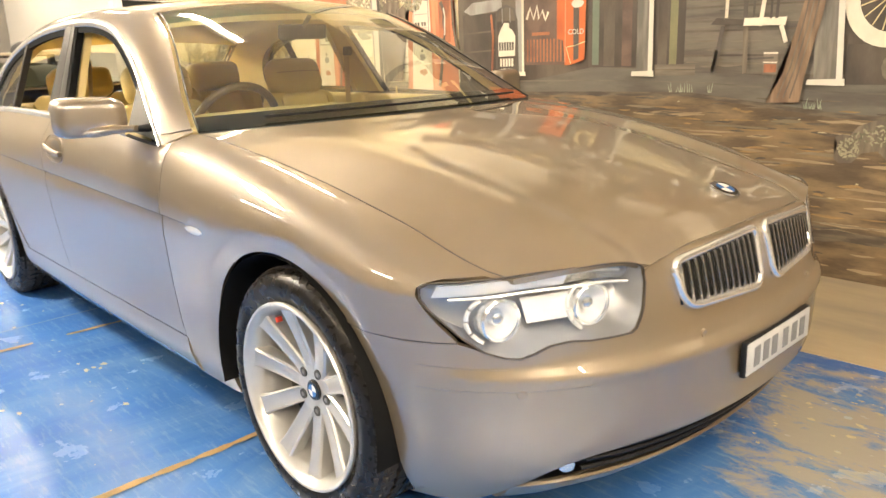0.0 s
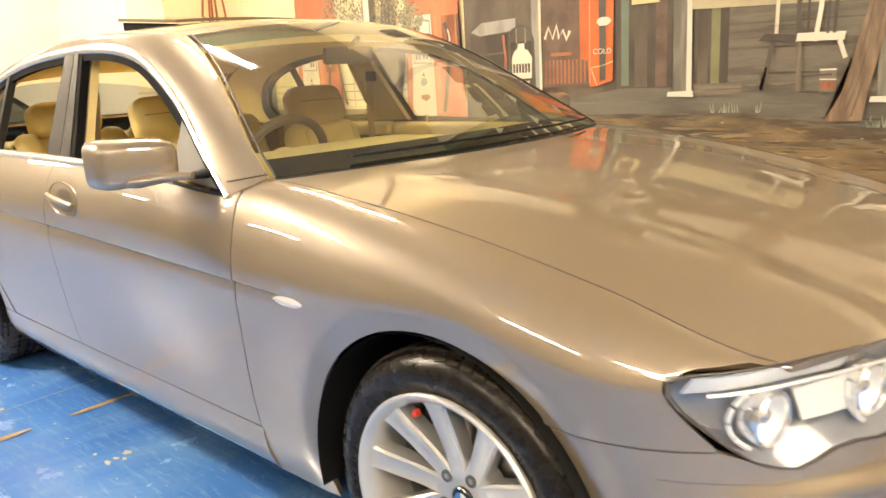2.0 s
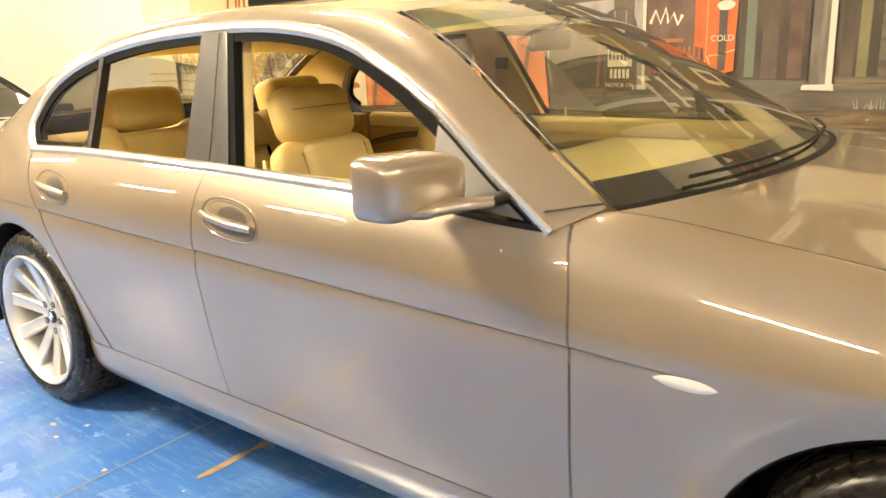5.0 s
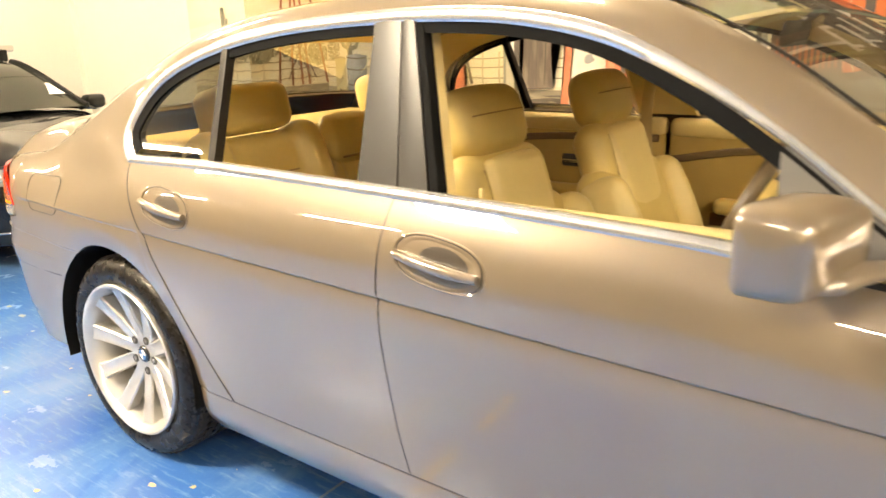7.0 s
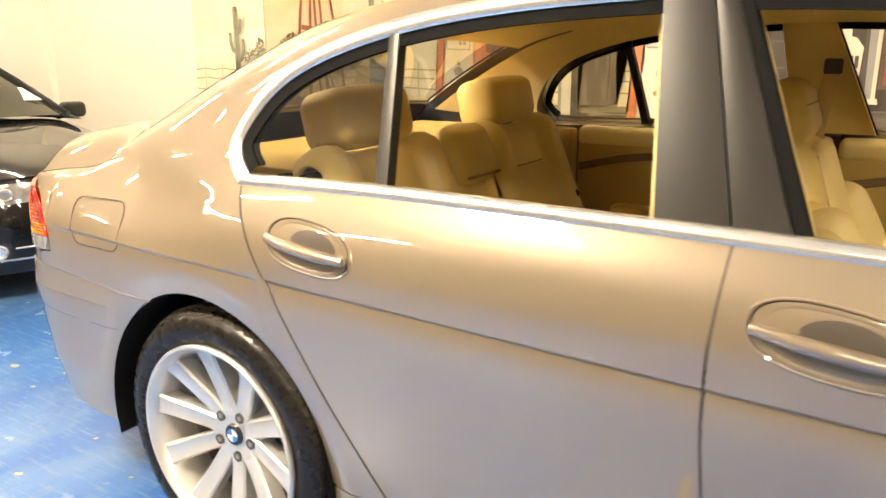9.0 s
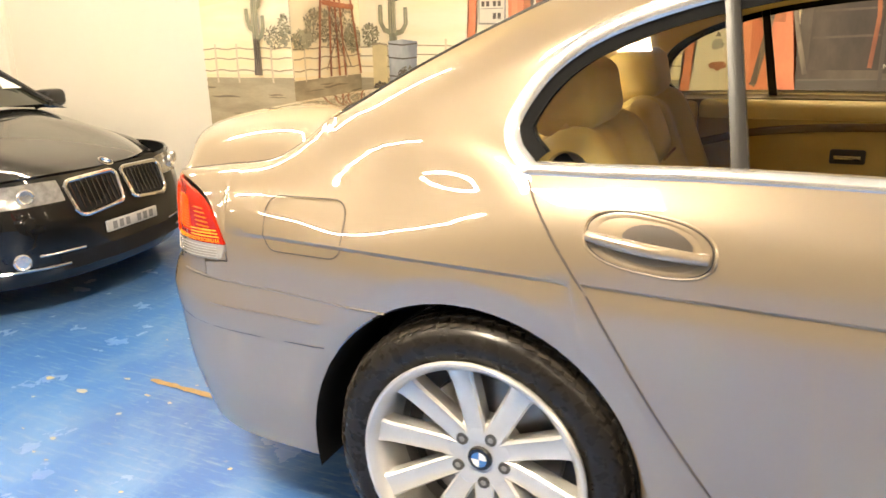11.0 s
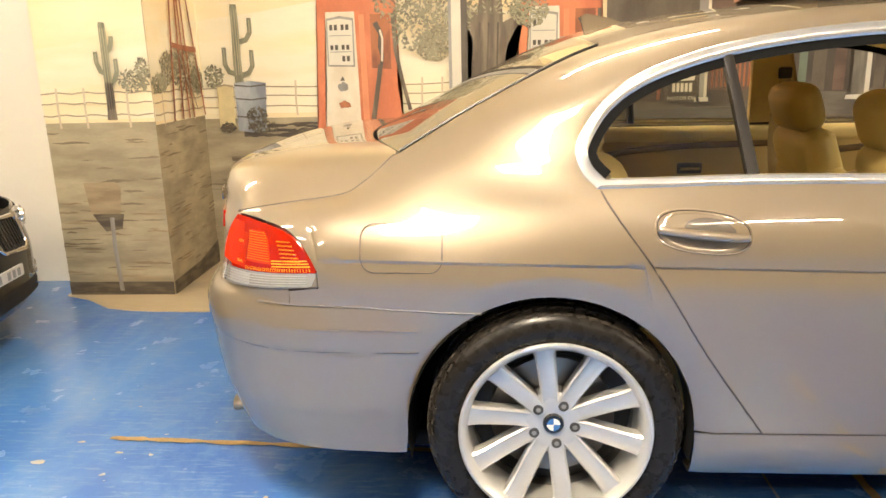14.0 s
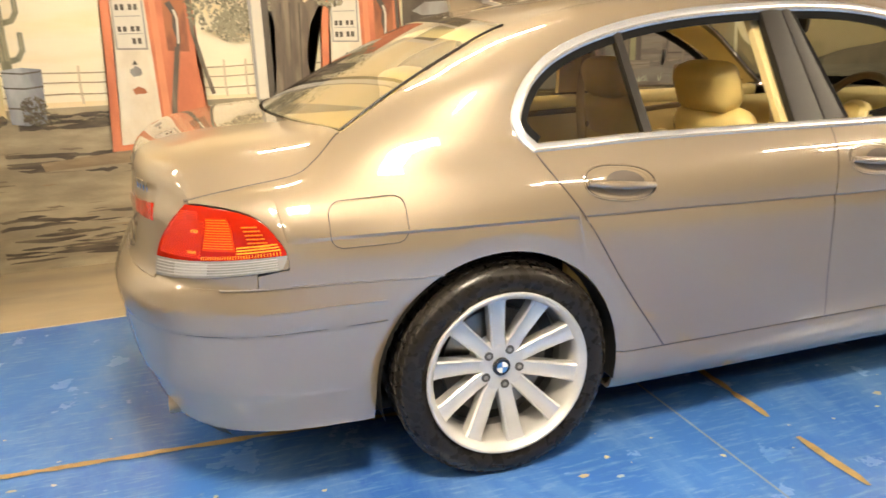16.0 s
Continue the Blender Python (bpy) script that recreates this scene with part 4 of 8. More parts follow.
def boot():
    rows = []
    zc = spline((0, 1.098), (0.4, 1.088), (0.72, 1.066), (0.9, 1.045), (0.965, 1.028), (1.0, 0.996))
    for i in range(29):
        u = i / 28
        row = []
        for k in range(49):
            g = lerp(-1, 1, k / 48)
            ag = abs(g)
            xs = lerp(-1.925, -2.350, u)
            w = min(top_y(xs), half(xs, top_z(xs)) - 0.004) - G
            y = g * w
            xf = -1.925 - 0.15 * (1 - ag**2.2)
            xl = max(on_tail(ag * 0.79, 0.98).x, -2.588)
            x = lerp(xf, xl, u)
            x = lerp(x, xs, ag**12)
            z = lerp(zc(u), top_z(xs) + 0.001, ag**9)
            row.append(Vector((x, y, z)))
        rows.append(row)
    lip = rows[-1]
    face = []
    for k in range(15):
        t = k / 14
        row = []
        for p in lip:
            z = lerp(p.z, 0.716, t)
            g = p.y / abs(lip[0].y)
            y = lerp(p.y, g * (lamp_rear(min(z, 0.938)) - G), min(1, t * 3))
            row.append(Vector((lerp(p.x, on_tail(y, z).x, min(1, t * 3.5)), y, z)))
        face.append(row)
    ob = sheet("boot_lid", [rows, face], M["paint"], saloon, 0.015, weld=True, centre=(-2.0, 0, 0.7))
    # lamp pieces on the lid
    for s in (-1, 1):
        r = [[on_tail(s * y, z, 0.004) for z in spaced(0.872, lerp(0.905, 0.922, (y - 0.36) / 0.3), 4)] for y in spaced(0.36, 0.655, 8)]
        sheet("lid_lamp", [r], M["red_lens"], ob, 0.006, "red lamp on the boot lid", centre=(-2.0, 0, 0.8))
    for i in range(4):
        y = -0.62 + i * 0.030
        c = on_tail(y, 0.962, 0.004)
        box("badge_bar", (-0.002, -0.011, -0.014), (0.002, 0.011, 0.014), M["chrome"], ob, 0.001, "", Matrix.Translation(c))
    return ob


def tail_lamp(side):
    def phi_of(z, x=None, y=None):
        n = TAIL_N
        w = half_width(-2.0) - tuck(z)
        if x is not None:
            return math.asin(min(1, max(0, (-2.0 - x) / (-2.0 - tail(z)))) ** (n / 2))
        return math.acos(min(1, y / w) ** (n / 2))

    def at(z, v, out):
        n = TAIL_N
        w = half_width(-2.0) - tuck(z)
        a = lerp(phi_of(z, x=lamp_front(z) - G), phi_of(z, y=lamp_rear(z) + G), v)
        x = -2.0 + (tail(z) + 2.0) * math.sin(a) ** (2 / n)
        return Vector((x - out * math.sin(a), side * (w * math.cos(a) ** (2 / n) + out * math.cos(a)), z))

    def rows(z0, z1, nz, out, v0=0.0, v1=1.0, nv=24):
        return [[at(lerp(z0(v), z1(v), k / nz), v, out) for k in range(nz + 1)] for v in spaced(v0, v1, nv)]

    low = lambda v: 0.764 - 0.038 * v
    cut = lambda v: 0.802 - 0.024 * v
    top = lambda v: lerp(0.9355, 0.937, v)
    red = sheet("tail_lamp", [rows(lambda v: cut(v) + 0.0012, top, 16, 0.004)], M["red_lens"], saloon, 0.010, "red and amber tail lamp with a clear lower strip", centre=(-2.0, 0, 0.8))
    rounded = lambda v: low(v) + 0.030 * (1 - math.sqrt(max(0.0, 1 - max(0.0, 1 - v / 0.055) ** 2)))
    sheet("lamp_bed", [rows(low, lambda v: cut(v) - 0.002, 4, 0.001, 0.0, 0.10, 10)], M["paint"], red, 0.0, "", centre=(-2.0, 0, 0.8))
    sheet("clear_strip", [rows(rounded, cut, 4, 0.004, nv=40)], M["white_lens"], red, 0.010, "clear strip", centre=(-2.0, 0, 0.8))
    sheet("reversing_lens", [rows(lambda v: low(v) + 0.005, lambda v: cut(v) - 0.005, 3, 0.0052, 0.50, 0.78, 8)], M["grey_lens"], red, 0.001, "", centre=(-2.0, 0, 0.8))
    # amber block with its ribs, and the glints of the prisms
    sheet("amber_lens", [rows(lambda v: 0.818, lambda v: 0.905, 6, 0.0052, 0.30, 0.55, 8)], M["amber_lens"], red, 0.001, "amber indicator", centre=(-2.0, 0, 0.8))
    for i in range(12):
        z = 0.826 + i * 0.0068
        tube("lens_rib", [at(z, v, 0.0062) for v in spaced(0.31, 0.54, 6)], 0.0014, M["amber_mid"], red, 5)
    bm = bmesh.new()
    for i in range(30):
        for k in range(13):
            v, z = 0.57 + k * 0.031 + 0.012 * (i % 2), 0.798 + i * 0.0042
            if z > 0.925 - 0.03 * (v < 0.65):
                continue
            c = at(z, v, 0.0050)
            add_box(bm, (-0.0022, -0.0022, -0.0014), (0.0022, 0.0022, 0.0014), 0.0, Matrix.Translation(c))
    tagged(part("lens_prism", bm, M["amber_lens"], red, "", 0), kind="stuff")
    for i in range(6):
        z = 0.830 + i * 0.0105
        tube("lens_rib", [at(z, v, 0.0062) for v in spaced(0.07, 0.20, 5)], 0.0018, M["amber_mid"], red, 5)
    for i in range(5):
        tube("clear_rib", [at(lerp(low(v), cut(v), (i + 1) / 6), v, 0.0055) for v in spaced(0.05, 0.97, 20)], 0.0016, M["grey_lens"], red, 5)
    for i in range(30):
        v = lerp(0.03, 0.55, i / 29)
        tube("lens_prism_bar", [at(cut(v) + 0.004, v, 0.0055), at(cut(v) + 0.013, v, 0.0055)], 0.0011, M["amber_bright"], red, 4)
    # two glints painted on the lens as bright amber patches
    for v0, v1, z0, z1 in ((0.62, 0.70, 0.865, 0.874), (0.60, 0.68, 0.808, 0.816)):
        sheet("bulb_glint", [rows(lambda v: z0, lambda v: z1, 2, 0.0060, v0, v1, 4)], M["amber_bright"], red, 0.0, "", centre=(-2.0, 0, 0.8))
    for i in range(3):
        tube("lens_rib", [at(cut(v) + 0.018 + 0.0075 * i, v, 0.0056) for v in spaced(0.02, 0.29, 8)], 0.0019, M["amber_bright"], red, 5)
    # painted strip under the lamp
    r = []
    va, vb = -0.5, 0.5
    for _ in range(24):
        vm = (va + vb) / 2
        va, vb = (vm, vb) if at(0.735, vm, 0.0).x > -2.2025 else (va, vm)
    for v in spaced(0.0, 1.0, 20):
        v = lerp(va, 1.0, v)
        z1 = low(v) - 0.003
        r.append([at(z, v, 0.0) for z in spaced(0.714, max(z1, 0.7175), 4)])
    sheet("lamp_sill", [r], M["paint"], red, 0.012, centre=(-2.0, 0, 0.8))


def rear_bumper():
    """Bumper with a proud rub strip under a sloping upper face."""
    relief = spline((0.20, 0.0), (0.380, 0.0), (0.392, 0.004), (0.572, 0.003), (0.578, 0.003), (0.582, 0.0065), (0.632, 0.0085), (0.644, 0.0080), (0.652, 0.0060), (0.705, -0.002), (0.720, -0.004))
    heights = [0.0, 0.08, 0.16, 0.22, 0.25, 0.275, 0.30, 0.36, 0.42, 0.50, 0.58, 0.64, 0.66, 0.675, 0.69, 0.705, 0.73, 0.76, 0.79, 0.81, 0.825, 0.84, 0.86, 0.89, 0.93, 0.97, 1.0]
    grids = []
    for side in (-1, 1):
        rows = []
        for y in [0.0, 0.1, 0.2, 0.3, 0.4, 0.5, 0.56, 0.62, 0.67, 0.71, 0.74, 0.77, 0.80, 0.825, 0.85]:
            rows.append([on_tail(side * y, z, relief(z)) for z in (lerp(0.268, 0.713, k) for k in heights)])
        for t in (0.12, 0.24, 0.36, 0.48, 0.6, 0.7, 0.8, 0.88, 0.94, 1.0):
            row = []
            xt = lerp(on_tail(0.85, 0.71).x, ARCH_RX - math.sqrt(ARCH_R**2 - (0.69 - ARCH_RZ) ** 2), t)
            top = min(0.713, lerp(0.690, 0.706, (xt + 1.69) / -0.3)) - 0.0005
            for k in heights:
                z = lerp(lerp(0.268, 0.258, t), top, k)
                p = on_tail(side * 0.85, z, 0.0)
                if z > ARCH_RZ:
                    xa = ARCH_RX - math.sqrt(max(0.0, ARCH_R**2 - (z - ARCH_RZ) ** 2))
                else:
                    xa = ARCH_RX - ARCH_R - 0.01 * (ARCH_RZ - z) / 0.1
                x = lerp(p.x, xa, t)
                row.append(Vector((x, side * (half(x, z) + relief(z) * (1 - t**4)), z)))
            rows.append(row)
        grids.append(rows)
    ob = sheet("rear_bumper", grids, M["paint"], saloon, 0.02, weld=True, centre=(-2.0, 0, 0.5), smooth=50)
    for s in (-1, 1):
        pts = [Vector((x, s * (half(x, 0.578) + relief(0.578) * 0.9), 0.5785)) for x in spaced(-1.86, -2.42, 20)]
        tube("rub_groove", pts, 0.0016, M["groove"], ob, 5)
        pts = [Vector((x, s * (half(x, 0.644) + relief(0.644)), 0.644)) for x in spaced(-1.86, -2.20, 12)]
        tube("rub_groove", pts, 0.0012, M["groove_soft"], ob, 5)
    rows = [[on_tail(y, z, -0.03) for z in (0.22, 0.27, 0.31)] for y in spaced(-0.75, 0.75, 30)]
    sheet("diffuser", [rows], M["plastic_black"], ob, 0.0, centre=(-2.0, 0, 0.3))
    for s in (-1, 1):
        p = on_tail(s * 0.60, 0.285, 0.0)
        tube("exhaust_tip", [p + Vector((0.15, 0, 0)), p + Vector((-0.01, 0, 0))], 0.045, M["shade_and_exhaust"], ob, 20, False, 0.6)
    return ob


def sill(side):
    rows = []
    for x in spaced(ARCH_RX + ARCH_R + 0.005, ARCH_FX - ARCH_F - 0.005 - 0.235, 40):
        rows.append([Vector((x, side * (half(x, z) + e), z)) for z, e in ((0.20, -0.05), (0.202, -0.005), (0.215, 0.004), (0.25, 0.006), (0.29, 0.006), (0.325, 0.004), (SILL - G, 0.001))])
    return sheet("sill", [rows], M["paint"], saloon, 0.015)


def wheel(x, y, side):
    """Ten-spoke alloy wheel with its tyre; axis along y, outer face away from the car."""
    w = new("wheel")
    w.parent = saloon
    w["label"] = "silver ten-spoke alloy wheel with low-profile tyre"
    w.matrix_basis = Matrix.Translation((x, y, HUB)) @ pose(0, 0, 0, 90 if side < 0 else -90, 0, 0)
    # local z points outward; 0 is the tyre's mid plane
    tw = 0.132
    prof = [(0.250, -tw + 0.02), (0.285, -tw), (0.322, -tw + 0.006), (0.342, -tw + 0.03), (RT, -tw + 0.05)]
    for zg in (-0.055, -0.018, 0.018, 0.055):
        prof += [(RT, zg - 0.006), (RT - 0.008, zg - 0.004), (RT - 0.008, zg + 0.004), (RT, zg + 0.006)]
    prof += [(RT, tw - 0.05), (0.3425, tw - 0.028), (0.332, tw - 0.012), (0.318, tw - 0.004), (0.300, tw + 0.001), (0.285, tw), (0.272, tw - 0.006), (0.262, tw - 0.012), (0.250, tw - 0.02)]
    tyre = lathe("tyre", prof, M["rubber"], w, 96, None, "black low-profile tyre", 28.0)
    bm = bmesh.new()
    for k in range(64):
        a = k / 64 * math.tau
        for z0, dz, drop, twist in ((0.098, 0.020, 0.0075, 0.30), (0.075, 0.016, 0.0008, 0.30), (0.036, 0.015, 0.0, -0.35), (-0.036, 0.015, 0.0, 0.35), (-0.075, 0.016, 0.0008, -0.30), (-0.098, 0.020, 0.0075, -0.30)):
            tip = 0.42 if drop > 0.004 else 0.0
            add_box(bm, (-0.0118, -0.007, -dz), (0.0118, 0.0035, dz), 0.0,
                    Matrix.Rotation(a + 0.02 * (z0 > 0), 4, "Z") @ Matrix.Translation((0, RT - 0.0020 - drop, z0)) @ Matrix.Rotation(math.copysign(tip, z0), 4, "X") @ Matrix.Rotation(twist, 4, "Y"))
    tagged(part("tread_block", bm, M["tread"], tyre, "", 0), kind="stuff")
    lathe("rim", [(0.262, tw - 0.010), (0.2635, tw + 0.000), (0.260, tw + 0.005), (0.254, tw + 0.004), (0.246, tw - 0.004), (0.238, tw - 0.016), (0.233, tw - 0.05), (0.229, 0.01)],
                M["alloy"], w, 72)
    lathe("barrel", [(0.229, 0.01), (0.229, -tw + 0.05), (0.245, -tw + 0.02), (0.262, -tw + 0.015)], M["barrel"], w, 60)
    lathe("hub", [(0.0, 0.066), (0.040, 0.066), (0.046, 0.067), (0.062, 0.071), (0.080, 0.069), (0.092, 0.060), (0.096, 0.02)], M["alloy"], w, 60)
    for k in range(10):
        a = (k + 0.2) / 10 * math.tau
        bm = bmesh.new()
        secs = []
        for t in spaced(0, 1, 8):
            r = lerp(0.060, 0.250, t)
            wid = 0.0235 + 0.0050 * t + 0.010 * max(0, (t - 0.80) / 0.20) ** 2
            top = 0.071 + (tw - 0.012 - 0.071) * t**1.25
            th = lerp(0.046, 0.050, t)
            ridge = 0.006
            secs.append([(-wid, r, top - ridge), (-wid * 0.80, r, top), (-wid * 0.52, r, top - 0.0035), (0, r, top - 0.004), (wid * 0.52, r, top - 0.0035), (wid * 0.80, r, top), (wid, r, top - ridge),
                         (wid * 0.85, r, top - th), (-wid * 0.85, r, top - th)])
        vs = [[bm.verts.new(p) for p in s] for s in secs]
        for p, q in zip(vs, vs[1:]):
            for i in range(9):
                bm.faces.new((p[i], p[(i + 1) % 9], q[(i + 1) % 9], q[i]))
        bm.faces.new(vs[0]); bm.faces.new(vs[-1][::-1])
        bmesh.ops.recalc_face_normals(bm, faces=bm.faces)
        bmesh.ops.rotate(bm, verts=bm.verts, cent=(0, 0, 0), matrix=Matrix.Rotation(a, 3, "Z"))
        part("spoke", bm, M["alloy"], w)
    for k in range(5):
        a = (k + 0.625) / 5 * math.tau
        m = Matrix.Rotation(a, 4, "Z") @ Matrix.Translation((0, 0.060, 0))
        # bolt holes as dark discs, the shade of the recess put into the colour
        lathe("bolt_hole", [(0.0, 0.0726), (0.0125, 0.0726), (0.0140, 0.0732), (0.0148, 0.069)], M["bolt_hole"], w, 16, m)
        lathe("bolt_head", [(0.0, 0.0742), (0.0060, 0.0740), (0.0072, 0.0728)], M["barrel"], w, 8, m)
    if x > 0:
        box("brake_tag", (-0.007, 0.205, 0.095), (0.007, 0.220, 0.112), M["caliper"], w, 0.003, "small orange-red tag", Matrix.Rotation(radians(25), 4, "Z"))
    cap = lathe("centre_cap", [(0.0, 0.0745), (0.026, 0.0745), (0.029, 0.072), (0.030, 0.066)], M["gloss_black"], w, 36, None, "round centre cap in blue, white and black")
    for q in range(4):
        bm = bmesh.new()
        c = [bm.verts.new((0, 0, 0.0757))] + [bm.verts.new((0.0185 * math.cos(q * math.pi / 2 + i * math.pi / 16), 0.0185 * math.sin(q * math.pi / 2 + i * math.pi / 16), 0.0757)) for i in range(9)]
        bm.faces.new(c)
        part("cap_field", bm, M["badge_blue"] if q % 2 else M["badge_white"], cap, "", 0)
    lathe("brake_disc", [(0.06, 0.012), (0.175, 0.012), (0.177, 0.008), (0.177, -0.02), (0.06, -0.02)], M["disc"], w, 60)
    # a disc much darker than the spokes closes the barrel behind them
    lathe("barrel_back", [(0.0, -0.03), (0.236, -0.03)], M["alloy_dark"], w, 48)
    return w


def panel_details(side):
    """Handles, fuel flap and the chrome of the windows on one side."""
    for name, xc, zc in (("door_handle", -0.170, 0.898), ("door_handle", -1.140, 0.906)):
        h = new(name)
        h.parent = saloon
        h["label"] = "body-coloured bar handle over an oval cup"
        a, b = 0.1175, 0.051
        slope = -0.012

        def surf(dx, dz, out):
            x, z = xc + dx, zc + dz + slope * dx / a
            s = s_at(x, z)
            p = skin(x, s)
            return Vector((p.x, side * (abs(p.y) + out), p.z))

        def oval(f, out, n=40):
            pts = []
            for k in range(n):
                t = k / n * math.tau
                c, d = math.cos(t), math.sin(t)
                pts.append(surf(a * f * math.copysign(abs(c) ** 0.8, c), b * f * math.copysign(abs(d) ** 0.8, d), out))
            return pts
        tube("cup_rim", oval(1.0, 0.0005), 0.0028, M["paint"], h, 6, True)
        tube("cup_gap", oval(0.955, 0.0008), 0.0011, M["plastic_black"], h, 5, True)
        bm = bmesh.new()
        rings = [[bm.verts.new(p) for p in oval(f, o)] for f, o in ((0.94, 0.0012), (0.86, 0.0015), (0.78, -0.0005))]
        for p, q in zip(rings, rings[1:]):
            for i in range(40):
                bm.faces.new((p[i], p[(i + 1) % 40], q[(i + 1) % 40], q[i]))
        bmesh.ops.recalc_face_normals(bm, faces=bm.faces)
        part("cup", bm, M["paint"], h)
        # the cup's shade above and below the bar, painted as darker sheets
        rows = [[surf(dx, dz, 0.0018) for dz in spaced(0.004, 0.036 * math.sqrt(max(0.02, 1 - ((dx - 0.016) / 0.066) ** 2)), 4)] for dx in spaced(-0.046, 0.078, 14)]
        sheet("cup_shade", [rows], M["handle_shade"], h, 0.0)
        rows = [[surf(dx, -dz, 0.0018) for dz in spaced(0.012, 0.034 * math.sqrt(max(0.02, 1 - (dx / 0.075) ** 2)), 4)] for dx in spaced(-0.060, 0.066, 14)]
        sheet("cup_shade", [rows], M["shade_and_exhaust"], h, 0.0)
        bar = [surf(dx, -0.002 - 0.002 * math.cos(dx * 14), 0.003 + 0.014 * math.sqrt(max(0, 1 - (dx / (a * 1.02)) ** 2))) for dx in spaced(-a * 0.93, a * 0.90, 16)]
        tube("bar", bar, lambda t: 0.0128 * (0.75 + 0.25 * math.sin(math.pi * t)), M["paint"], h, 12, False, 1.0, "", (0, 0, 1))
    for x in (-0.126,):
        lathe("lock_pin", [(0.0, 0.0), (0.0045, -0.001), (0.0058, -0.004), (0.0058, -0.045)], M["leather_light"], saloon, 12, Matrix.Translation((x, side * 0.838, 1.043)))
    if side < 0:
        pts = []
        xa, xb, za, zb, r = -2.003, -1.790, 0.803, 0.927, 0.035
        for cx, cz, a0 in ((xb - r, zb - r, 0), (xa + r, zb - r, 90), (xa + r, za + r, 180), (xb - r, za + r, 270)):
            for k in range(7):
                t = radians(a0 + 15 * k)
                x, z = cx + r * math.cos(t), cz + r * math.sin(t)
                p = skin(x, s_at(x, z))
                pts.append(Vector((p.x, p.y - 0.0006, p.z)))
        tube("fuel_flap", pts, 0.0016, M["groove"], saloon, 6, True, 1.0, "rounded fuel flap seam")
    # chrome: along the belt, and up over the windows
    belt = []
    for x in spaced(-1.395, 0.49, 56):
        y, z = top_y(x), top_z(x)
        belt.append([Vector((x, side * (y + o), z + h)) for o, h in ((0.000, -0.007), (0.0055, -0.005), (0.0062, 0.003), (0.0020, 0.012), (-0.006, 0.018), (-0.014, 0.019))])
    sheet("belt_chrome", [belt], M["bright_trim"], saloon, 0.0, "chrome strip along the windows", centre=(-0.4, 0, 0.7))
    strip = [[Vector((x, side * (top_y(x) + o), top_z(x) + h)) for o, h in ((0.000, -0.006), (0.0035, -0.003), (0.0030, 0.002), (-0.006, 0.006))] for x in spaced(0.49, 0.765, 12)]
    sheet("sail_strip", [strip], M["plastic_black"], saloon, 0.0, "", centre=(-0.4, 0, 0.7))
    arch_rows = []
    for i, p in enumerate(LINE_A):
        a, b = LINE_A[max(0, i - 1)], LINE_A[min(len(LINE_A) - 1, i + 1)]
        d = Vector((b.x - a.x, 0, b.z - a.z)).normalized()
        inn = Vector((d.z, 0, -d.x))
        if inn.dot(Vector((-0.35 - p.x, 0, 1.15 - p.z))) < 0:
            inn = -inn
        row = []
        thin = 1 - 0.48 * min(1.0, max(0.0, (p.x - 0.05) / 0.4))
        for w, o in ((-0.008, 0.000), (-0.004, 0.006), (0.006, 0.0078), (0.018, 0.005), (0.0255, -0.001), (0.026, -0.008)):
            q = p + inn * w * thin
            row.append(Vector((q.x, side * (glass_y(q.z) + o), q.z)))
        arch_rows.append(row)
    sheet("arch_chrome", [arch_rows], M["bright_trim"], saloon, 0.0, "chrome strip over the windows", centre=(-0.4, 0, 0.7))
    # black inner frame of the openings
    rows = []
    for i, p in enumerate(LINE_A):
        a, b = LINE_A[max(0, i - 1)], LINE_A[min(len(LINE_A) - 1, i + 1)]
        d = Vector((b.x - a.x, 0, b.z - a.z)).normalized()
        inn = Vector((d.z, 0, -d.x))
        if inn.dot(Vector((-0.35 - p.x, 0, 1.15 - p.z))) < 0:
            inn = -inn
        row = []
        for w, o in ((0.018, -0.004), (0.026, -0.006), (0.040, -0.008), (0.050, -0.010), (0.050, -0.034)):
            q = p + inn * w
            row.append(Vector((q.x, side * (glass_y(q.z) + o), q.z)))
        rows.append(row)
    sheet("window_seal", [rows], M["under"], saloon, 0.0, centre=(-0.35, 0, 1.15))
    # B-pillar and the bar before the quarter window
    def post(name, x0b, x1b, x0t, x1t, zt, mat, out, zb=1.015):
        r = []
        for t in spaced(0, 1, 10):
            z = lerp(zb, zt, t)
            xa, xb = lerp(x0b, x0t, t), lerp(x1b, x1t, t)
            y = glass_y(z) + out
            r.append([Vector((xa, side * (y - 0.03), z)), Vector((xa, side * y, z)), Vector((lerp(xa, xb, 0.5), side * (y + 0.003), z)), Vector((xb, side * y, z)), Vector((xb, side * (y - 0.03), z))])
        return sheet(name, [r], mat, saloon, 0.0)
    post("b_pillar", -0.452, -0.332, -0.505, -0.424, 1.392, M["pillar_black"], 0.002)
    post("b_pillar", -0.328, -0.243, -0.420, -0.388, 1.392, M["pillar_black"], 0.002)
    post("door_rubber", -0.242, -0.218, -0.387, -0.366, 1.385, M["under"], -0.004)
    post("b_pillar_trim", -0.470, -0.222, -0.520, -0.366, 1.375, M["headliner"], -0.042)
    post("window_bar", -1.015, -0.985, -1.065, -1.040, 1.350, M["pillar_black"], 0.0)


